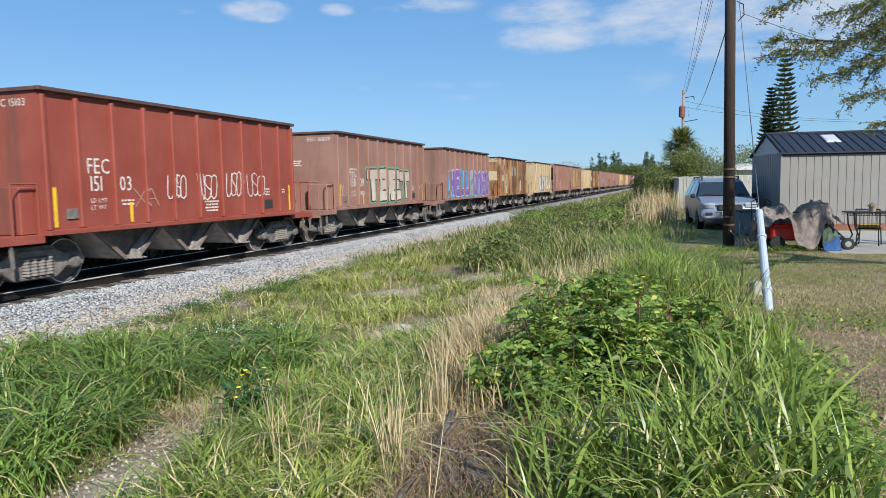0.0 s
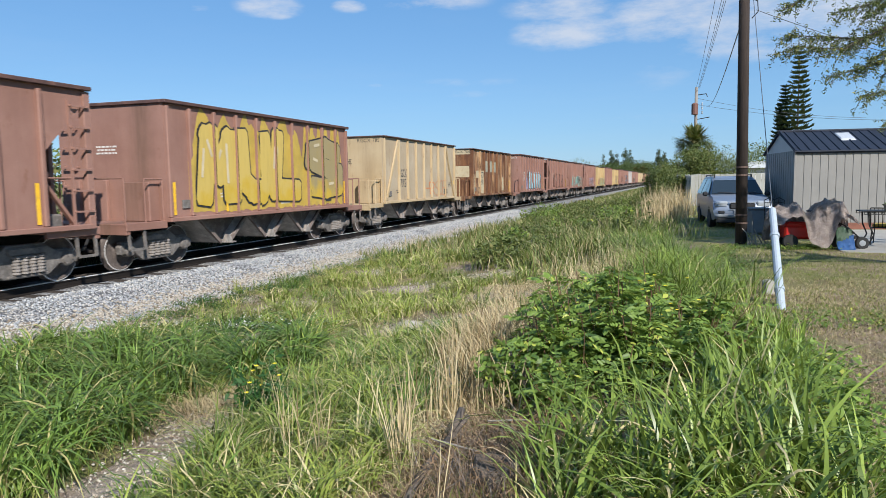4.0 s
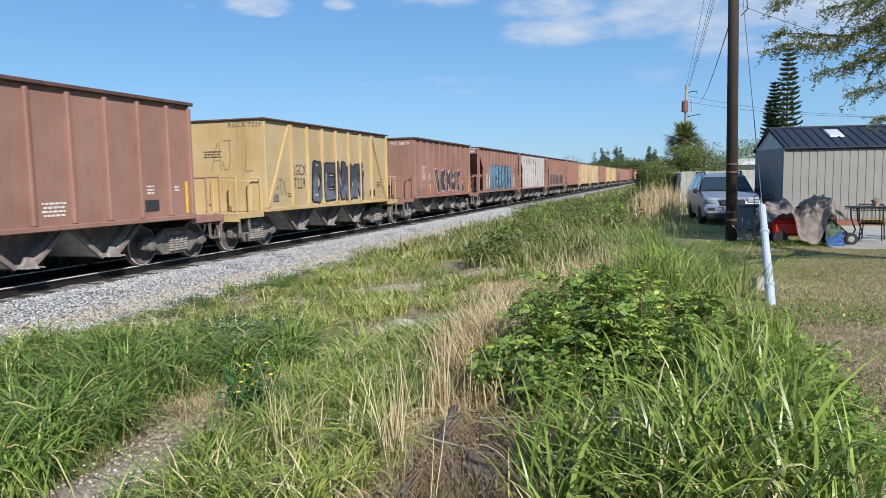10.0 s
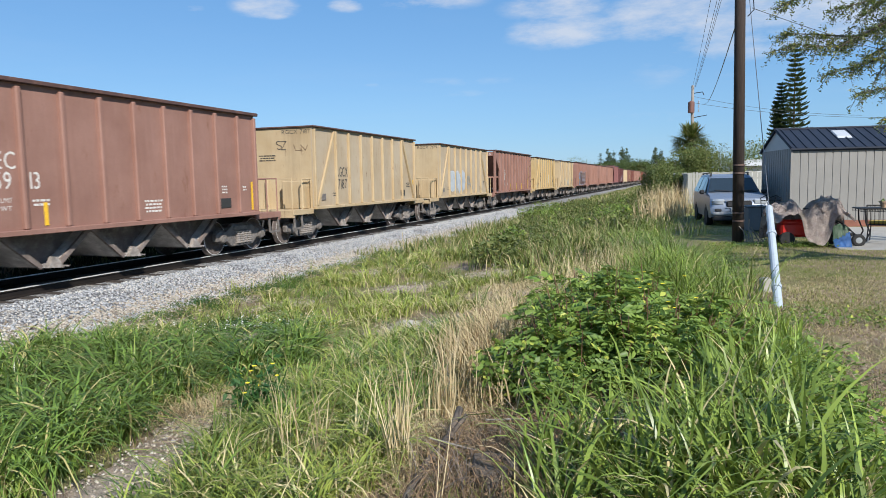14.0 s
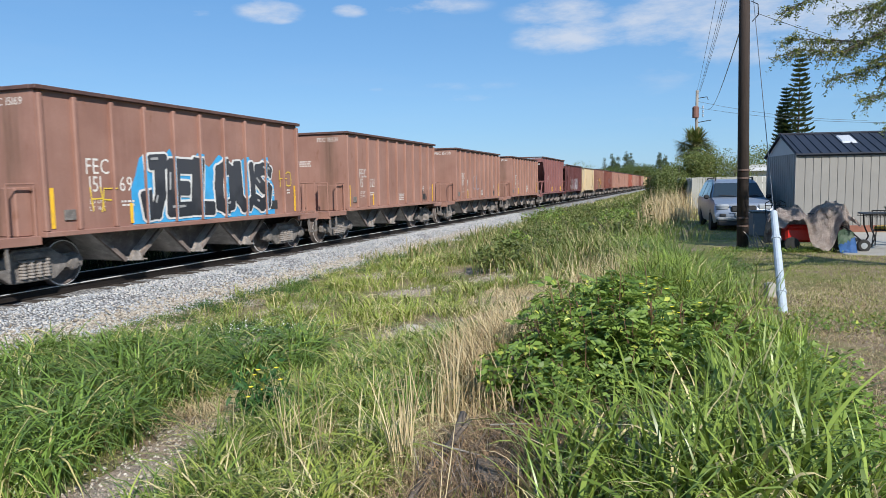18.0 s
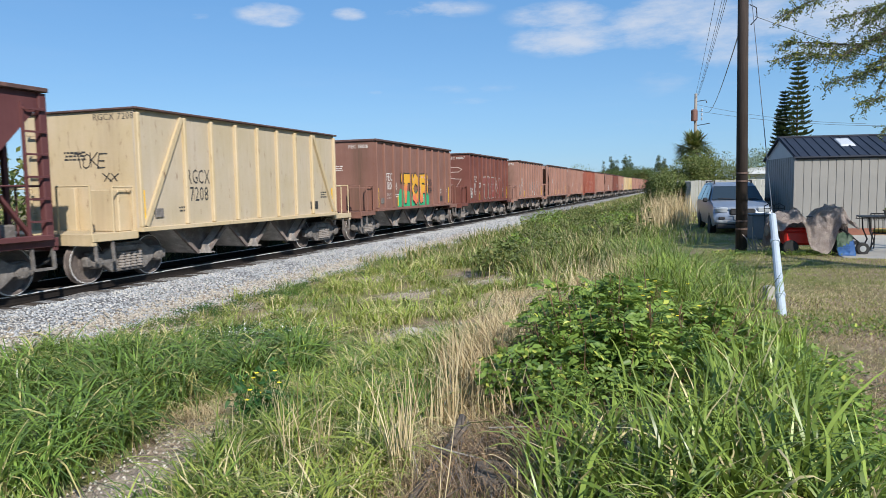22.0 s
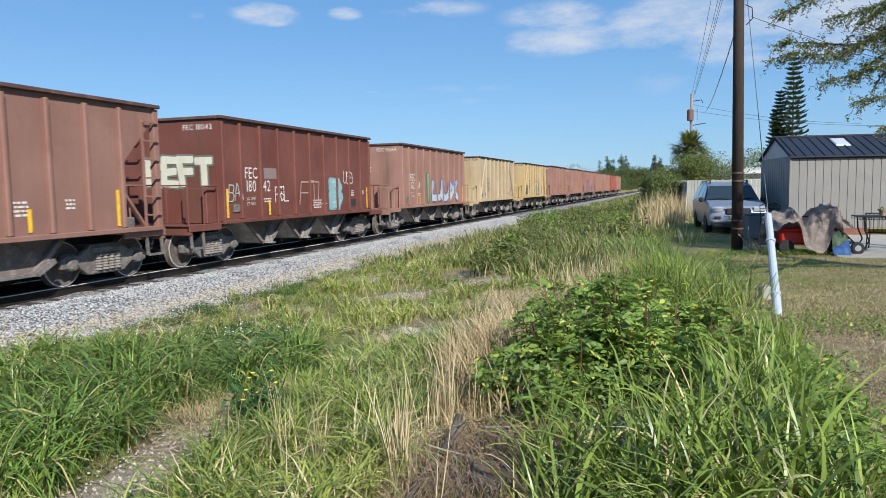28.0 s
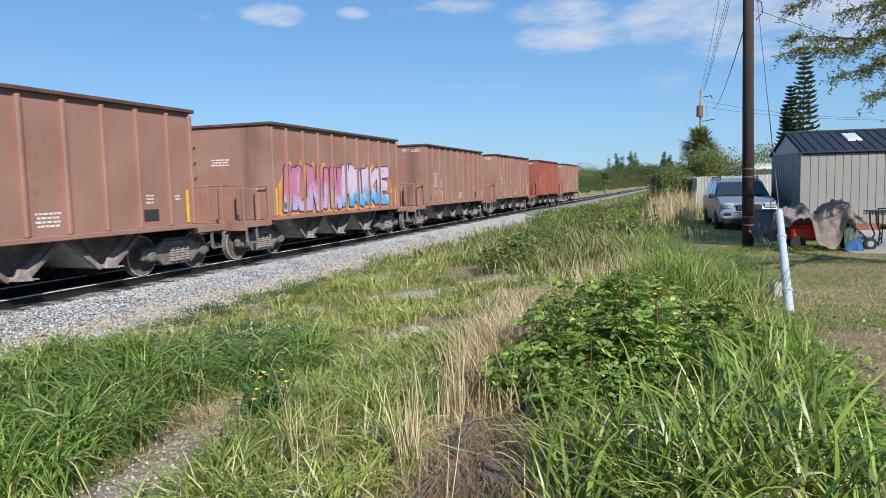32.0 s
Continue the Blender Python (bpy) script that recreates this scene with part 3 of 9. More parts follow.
def make_truck(car, y):
    bm = bmesh.new()
    box(bm, -1.05, 1.05, -0.2, 0.2, 0.52, 0.78, 0.03)
    box(bm, -0.3, 0.3, -0.3, 0.3, 0.74, 0.92, 0.02)
    truck = part("truck", bm, MAT["steel"], car, "cast steel freight truck")
    truck.location = (0, y, 0)
    frame_poly = [(-1.13, 0.37), (-1.16, 0.55), (-1.02, 0.63), (-0.72, 0.62), (-0.52, 0.72), (-0.38, 0.82), (0.38, 0.82), (0.52, 0.72), (0.72, 0.62), (1.02, 0.63), (1.16, 0.55), (1.13, 0.37), (0.72, 0.38), (0.47, 0.2), (-0.47, 0.2), (-0.72, 0.38)]
    for s in (-1, 1):
        bm = bmesh.new()
        slab(bm, frame_poly, s * 0.93, s * 1.07)
        for yy in (-0.889, 0.889):
            box(bm, s * 0.95 - 0.07, s * 0.95 + 0.07, yy - 0.17, yy + 0.17, 0.5, 0.66, 0.02)
        box(bm, s * 1.02 - 0.09, s * 1.02 + 0.09, -0.43, 0.43, 0.2, 0.27, 0.02)
        box(bm, s * 1.02 - 0.1, s * 1.02 + 0.1, -0.40, 0.40, 0.62, 0.76, 0.02)
        bmesh.ops.bevel(bm, geom=[e for e in bm.edges if e.is_manifold and e.calc_face_angle(0) > 1.2], offset=0.015, segments=1, affect="EDGES")
        part("side_frame", bm, MAT["steel"], truck)
        for yy in (-0.25, -0.08, 0.09, 0.26):
            bm = bmesh.new()
            prof = []
            for i in range(6):
                z = 0.27 + i * 0.058
                prof += [(z, 0.05), (z + 0.015, 0.078), (z + 0.04, 0.078), (z + 0.055, 0.05)]
            lathe(bm, prof, 8, "z")
            bmesh.ops.translate(bm, verts=bm.verts, vec=(s * 1.10, yy, 0))
            part("spring", bm, MAT["spring"], truck)
    for yy in (-0.889, 0.889):
        bm = bmesh.new()
        for s in (-1, 1):
            prof = [(s * 0.66, 0.20), (s * 0.66, 0.44), (s * 0.69, 0.475), (s * 0.715, WHEEL_R), (s * 0.82, WHEEL_R - 0.008), (s * 0.823, 0.431), (s * 0.825, 0.412), (s * 0.815, 0.385), (s * 0.775, 0.36), (s * 0.77, 0.2), (s * 0.80, 0.15)]
            lathe(bm, prof, 28)
        lathe(bm, [(-0.8, 0.09), (0.8, 0.09)], 10)
        ws = part("wheelset", bm, MAT["wheel"], truck, "pair of rust-brown steel wheels with bright worn rims")
        ws.location = (0, yy, WHEEL_R)
        ws.data.materials.append(MAT["tread"])
        for p in ws.data.polygons:
            cx, cy, cz = p.center
            if math.hypot(cy, cz) > 0.428 and abs(cx) > 0.8195:
                p.material_index = 1
        for s in (-1, 1):
            bm = bmesh.new()
            lathe(bm, [(s * 0.93, 0.14), (s * 1.08, 0.14), (s * 1.13, 0.115), (s * 1.14, 0.06)], 12)
            for i in range(3):
                a = i * math.tau / 3
                box(bm, s * 1.13 - 0.02, s * 1.13 + 0.02, yy * 0 + math.cos(a) * 0.075 - 0.018, math.cos(a) * 0.075 + 0.018, math.sin(a) * 0.075 - 0.018, math.sin(a) * 0.075 + 0.018)
            bmesh.ops.translate(bm, verts=bm.verts, vec=(0, yy, WHEEL_R))
            part("bearing", bm, MAT["steel"], truck)
    return truck


def hopper(car, yc, style):
    """A discharge hopper: two slanted sheets that meet at the gate, with set-back side plates."""
    top, foot, z0, x, back = (1.12, 0.42, 0.40, 1.22, 1.10) if style == "open" else (0.98, 0.12, 0.38, 1.24, 0.92)
    z1 = 1.06
    bm = bmesh.new()
    slab(bm, [(yc - top, z1), (yc + top, z1), (yc + foot, z0), (yc - foot, z0)], -back, back)
    for e in (-1, 1):
        for s in (-1, 1):
            bar(bm, (s * (x - 0.03), yc + e * (top + 0.045), z1), (s * (x - 0.03), yc + e * (foot + 0.055), z0), 0.07, 0.09)
    h = part("discharge_hopper", bm, MAT["hopper_side"], car, "grimy steel discharge hopper")
    for e in (-1, 1):
        bm = bmesh.new()
        slab(bm, [(yc + e * top, z1), (yc + e * (top + 0.04), z1), (yc + e * (foot + 0.04), z0), (yc + e * foot, z0)], -x, x)
        part("slope_plate", bm, MAT["hopper_side" if style == "open" else "dusty"], h, "slope plate streaked with stone dust")
    bm = bmesh.new()
    if style == "open":
        box(bm, -1.24, 1.24, yc - 0.46, yc + 0.46, 0.34, 0.41, 0.01)
        for s in (-1, 1):
            bar(bm, (s * 1.26, yc + 0.45, 0.38), (s * 1.26, yc + 0.85, 0.6), 0.06, 0.1)
        part("gate", bm, MAT["steel"], h)
        return
    box(bm, -1.2, 1.2, yc - 0.16, yc + 0.24, 0.36, 0.43, 0.01)
    for s in (-1, 1):
        slab(bm, [(yc - 0.06, 0.36), (yc + 0.30, 0.33), (yc + 0.17, 0.55), (yc + 0.06, 0.57)], s * 1.21 - 0.05, s * 1.21 + 0.05)
        bar(bm, (s * 1.2, yc + 0.1, 0.40), (s * 1.22, yc + 0.42, 0.35), 0.07, 0.03)
    part("gate", bm, MAT["gate_steel"], h, "dusty grey discharge gate")


def end_gear(car, sgn, y_body, style):
    """Platform, hand rails, steps, coupler at one end."""
    deck = 5.72
    bm = bmesh.new()
    a, b = sorted((sgn * y_body, sgn * deck))
    box(bm, -1.42, 1.42, a, b, 0.98, 1.06, 0.01)
    box(bm, -1.46, 1.46, *sorted((sgn * (deck - 0.12), sgn * deck)), 0.82, 1.05, 0.01)
    for s in (-1, 1):
        box(bm, s * 1.44 - 0.04, s * 1.44 + 0.04, a, b, 0.9, 1.07, 0.01)
    part("end_platform", bm, PAINT, car)
    bm = bmesh.new()
    box(bm, -0.2, 0.2, *sorted((sgn * (deck - 0.1), sgn * 5.95)), 0.72, 0.98, 0.03)
    box(bm, -0.12, 0.16, *sorted((sgn * 5.9, sgn * 6.17)), 0.70, 1.0, 0.05)
    c = part("coupler", bm, MAT["steel"], car)
    bm = bmesh.new()
    pipe(bm, [(0.4, sgn * 5.7, 0.75), (0.45, sgn * 5.85, 0.55), (0.3, sgn * 6.0, 0.42), (0.15, sgn * 6.1, 0.42)], 0.06)
    part("air_hose", bm, MAT["hose"], c)
    ys = sgn * (deck - 0.06)
    for x0, x1 in ((-1.4, -0.55), (0.55, 1.4)):
        bm = bmesh.new()
        pipe(bm, [(x0, ys, 1.05), (x0, ys, 2.02), (x1, ys, 2.02), (x1, ys, 1.05)], 0.04)
        part("hand_rail", bm, PAINT, car)
    for s in (-1, 1):
        bm = bmesh.new()
        if style != "open":
            pipe(bm, [(s * 1.42, sgn * (y_body + 0.06), 1.06), (s * 1.42, sgn * (y_body + 0.06), 2.0), (s * 1.42, sgn * (y_body + 0.62), 2.0), (s * 1.42, sgn * (y_body + 0.62), 1.06)], 0.04)
        else:
            pipe(bm, [(s * 1.4, ys, 2.02), (s * 1.42, sgn * (y_body + 0.02), 2.02)], 0.04)
        part("hand_rail", bm, PAINT, car)
    for s in (-1, 1):
        bm = bmesh.new()
        y0 = sgn * (deck - 0.1)
        y1 = sgn * (deck - 0.55)
        pipe(bm, [(s * 1.42, y0, 0.92), (s * 1.45, y0, 0.5), (s * 1.45, y1, 0.5), (s * 1.42, y1, 0.92)], 0.05, 4)
        part("stirrup_step", bm, MAT["steel"], car)
    if style != "open":
        # brake cabinet and posts that stand on the platform
        bm = bmesh.new()
        a, b = sorted((sgn * (y_body + 0.01), sgn * (y_body + 0.34)))
        box(bm, 0.55, 1.3, a, b, 1.06, 1.95, 0.02)
        part("end_cabinet", bm, PAINT, car)
        for x in (-0.15, -0.95):
            bm = bmesh.new()
            box(bm, x - 0.05, x + 0.05, *sorted((sgn * (y_body + 0.02), sgn * (y_body + 0.12))), 1.05, 2.0, 0.01)
            part("end_post", bm, PAINT, car)
        for i in range(5):
            bm = bmesh.new()
            z = 1.45 + i * 0.44
            y = sgn * (y_body + 0.10)
            pipe(bm, [(-1.38, sgn * y_body, z), (-1.38, y, z - 0.03), (-0.98, y, z - 0.03), (-0.98, sgn * y_body, z)], 0.035, 4)
            part("ladder_rung", bm, PAINT, car)


def common_under(car, style):
    bm = bmesh.new()
    box(bm, -0.33, 0.33, -5.7, 5.7, 0.74, 1.05, 0.02)
    part("centre_sill", bm, MAT["black"], car)
    for yc in (-2.05, 0.0, 2.05):
        hopper(car, yc, style)
    for y in (-TRUCK_Y, TRUCK_Y):
        make_truck(car, y)


def rib_part(car, y, s, z0=1.13, z1=3.62):
    bm = bmesh.new()
    x0, x1 = sorted((s * (PANEL_X - 0.02), s * (PANEL_X + RIB_D)))
    box(bm, x0, x1, y - RIB_W / 2, y + RIB_W / 2, z0, z1, 0.02)
    part("rib", bm, PAINT, car)


def wall_box(car, name, x0, x1, y0, y1, z0, z1):
    bm = bmesh.new()
    box(bm, x0, x1, y0, y1, z0, z1)
    part(name, bm, PAINT, car)


def rim_part(car, half, rim_mat, z=3.695, thick=0.08):
    bm = bmesh.new()
    for s in (-1, 1):
        box(bm, *sorted((s * 1.47, s * 1.61)), -half, half, z, z + thick, 0.012)
        box(bm, -1.46, 1.46, *sorted((s * half, s * (half - 0.14))), z, z + thick, 0.012)
    part("top_chord", bm, rim_mat, car, "dark steel top chord")


def sill_part(car, half):
    for s in (-1, 1):
        bm = bmesh.new()
        box(bm, *sorted((s * 1.44, s * 1.60)), -half, half, 1.03, 1.13, 0.012)
        part("side_sill", bm, PAINT, car)


def closed_car(braced=False):
    car = thing("hopper_wagon", "hopper wagon", "railway wagon")
    top = 3.64 if braced else 3.70
    for s in (-1, 1):
        wall_box(car, "side_wall", *sorted((s * PANEL_X, s * (PANEL_X - 0.05))), -HALF, HALF, 1.08, top)
        wall_box(car, "end_wall", -PANEL_X + 0.05, PANEL_X - 0.05, *sorted((s * HALF, s * (HALF - 0.05))), 1.06, top)
        for y in RIBS["braced" if braced else "closed"]:
            rib_part(car, y, s, 1.13, top - 0.06)
    bm = bmesh.new()
    box(bm, -1.44, 1.44, -4.42, 4.42, 1.3, 1.4)
    part("floor", bm, MAT["dusty"], car)
    rim_part(car, HALF + 0.06, MAT["rim"], top - 0.005, 0.05 if braced else 0.08)
    sill_part(car, HALF)
    if braced:
        for s in (-1, 1):
            for e in (-1, 1):
                bm = bmesh.new()
                x = s * (PANEL_X + 0.045)
                bar(bm, (x, e * 4.32, 1.15), (x, e * 3.05, 3.56), 0.07, 0.11)
                part("diagonal_brace", bm, PAINT, car)
    for e in (-1, 1):
        end_gear(car, e, HALF, "closed")
    common_under(car, "closed")
    return car


def open_car():
    car = thing("hopper_wagon", "hopper wagon", "railway wagon")
    poly = [(-5.52, 3.70), (-5.5, 3.5), (-4.47, 2.45), (-4.47, 1.08), (4.47, 1.08), (4.47, 2.45), (5.5, 3.5), (5.52, 3.70)]
    for s in (-1, 1):
        bm = bmesh.new()
        slab(bm, poly, s * PANEL_X, s * (PANEL_X - 0.05))
        part("side_wall", bm, PAINT, car)
        for y in RIBS["open"]:
            rib_part(car, y, s)
    for e in (-1, 1):
        bm = bmesh.new()
        pts = [(-1.44, e * 5.5, 3.66), (1.44, e * 5.5, 3.66), (1.44, e * 3.0, 1.2), (-1.44, e * 3.0, 1.2)]
        a = [bm.verts.new(p) for p in pts]
        b = [bm.verts.new((p[0], p[1] - e * 0.06, p[2])) for p in pts]
        bm.faces.new(a), bm.faces.new(b[::-1])
        for i in range(4):
            bm.faces.new((a[i], a[(i + 1) % 4], b[(i + 1) % 4], b[i]))
        bmesh.ops.recalc_face_normals(bm, faces=bm.faces)
        part("slope_sheet", bm, PAINT, car, "steep slope sheet in the open end")
        for x in (-1.47, 1.47):
            bm = bmesh.new()
            box(bm, x - 0.07, x + 0.07, e * 5.5 - 0.08, e * 5.5 + 0.08, 1.03, 3.68, 0.012)
            part("corner_post", bm, PAINT, car)
        for x in (-0.55, 0.55):
            bm = bmesh.new()
            box(bm, x - 0.05, x + 0.05, e * 5.46 - 0.05, e * 5.46 + 0.05, 1.05, 3.66, 0.01)
            part("end_post", bm, PAINT, car)
        bm = bmesh.new()
        box(bm, -1.5, 1.5, e * 5.5 - 0.03, e * 5.5 + 0.03, 3.38, 3.66, 0.01)
        part("end_band", bm, PAINT, car)
        for s in (-1, 1):
            bm = bmesh.new()
            bar(bm, (s * 1.3, e * 5.3, 1.08), (s * 1.3, e * 4.5, 2.1), 0.09, 0.06)
            part("end_brace", bm, PAINT, car)
            bm = bmesh.new()
            bar(bm, (s * 0.4, e * 5.4, 1.08), (s * 0.4, e * 4.0, 2.1), 0.1, 0.08)
            part("end_brace", bm, PAINT, car)
        bm = bmesh.new()
        box(bm, -1.42, 1.42, e * 4.6 - 0.05, e * 4.6 + 0.05, 2.02, 2.14, 0.01)
        part("cross_beam", bm, PAINT, car)
        bm = bmesh.new()
        lathe(bm, [(-0.95, 0.02), (-0.9, 0.16), (-0.8, 0.2), (0.5, 0.2), (0.6, 0.16), (0.65, 0.02)], 14)
        bmesh.ops.translate(bm, verts=bm.verts, vec=(0.3, e * 4.85, 1.62))
        part("air_tank", bm, PAINT, car, "rusty air tank on the end platform")
        bm = bmesh.new()
        box(bm, 0.2, 1.25, e * 4.8 - 0.25, e * 4.8 + 0.25, 1.06, 1.34, 0.03)
        part("brake_rigging", bm, MAT["steel"], car)
        for i in range(6):
            bm = bmesh.new()
            z = 1.4 + i * 0.4
            for s in (e,):
                pipe(bm, [(s * 1.52, e * 5.5, z), (s * 1.58, e * 5.48, z - 0.02), (s * 1.58, e * 5.1, z - 0.02), (s * 1.52, e * 5.08, z)], 0.035, 4)
            part("ladder_rung", bm, PAINT, car)
        for s in (e,):
            bm = bmesh.new()
            bar(bm, (s * 1.52, e * 5.08, 1.05), (s * 1.52, e * 5.08, 3.5), 0.04, 0.05)
            part("ladder_rail", bm, PAINT, car)
        end_gear(car, e, 4.47, "open")
    rim_part(car, 5.58, MAT["rim"])
    sill_part(car, 5.5)
    common_under(car, "open")
    return car


PROTO = {"closed": closed_car(), "braced": closed_car(True), "open": open_car()}

# colours: base, faded, rust share
BROWN = ((0.235, 0.125, 0.098), (0.305, 0.172, 0.138), 0.12)
PINK = ((0.255, 0.137, 0.106), (0.315, 0.178, 0.141), 0.10)
RED = ((0.24, 0.052, 0.036), (0.29, 0.078, 0.056), 0.06)
DEEP = ((0.13, 0.045, 0.035), (0.175, 0.068, 0.053), 0.06)
PLUM = ((0.19, 0.082, 0.080), (0.24, 0.110, 0.105), 0.06)
MAROON = ((0.085, 0.03, 0.032), (0.12, 0.045, 0.045), 0.06)
CREAM = ((0.40, 0.295, 0.17), (0.475, 0.375, 0.24), 0.34)
YELLOW = ((0.42, 0.295, 0.135), (0.475, 0.36, 0.195), 0.24)
RUSTY = ((0.37, 0.20, 0.095), (0.48, 0.34, 0.20), 0.85)
WHITE = ((0.35, 0.33, 0.325), (0.43, 0.41, 0.405), 0.25)
CENTRES = [14.47, 26.44, 38.72, 50.89, 63.4, 75.67, 87.81, 99.95, 112.12, 124.3, 136.44, 148.51, 160.71, 173.1, 185.35, 197.42, 209.58, 221.75, 233.77, 245.93, 258.24, 270.4, 282.71, 294.77, 306.83, 318.86, 331.08, 343.26, 355.48, 367.8, 380.11, 392.55, 404.78, 417.05, 429.31, 441.47, 453.92, 466.26, 478.4, 490.43, 502.96, 515.22, 527.44, 539.57, 552.07, 564.18, 576.29, 588.53, 600.78, 612.93, 625.23, 637.53]
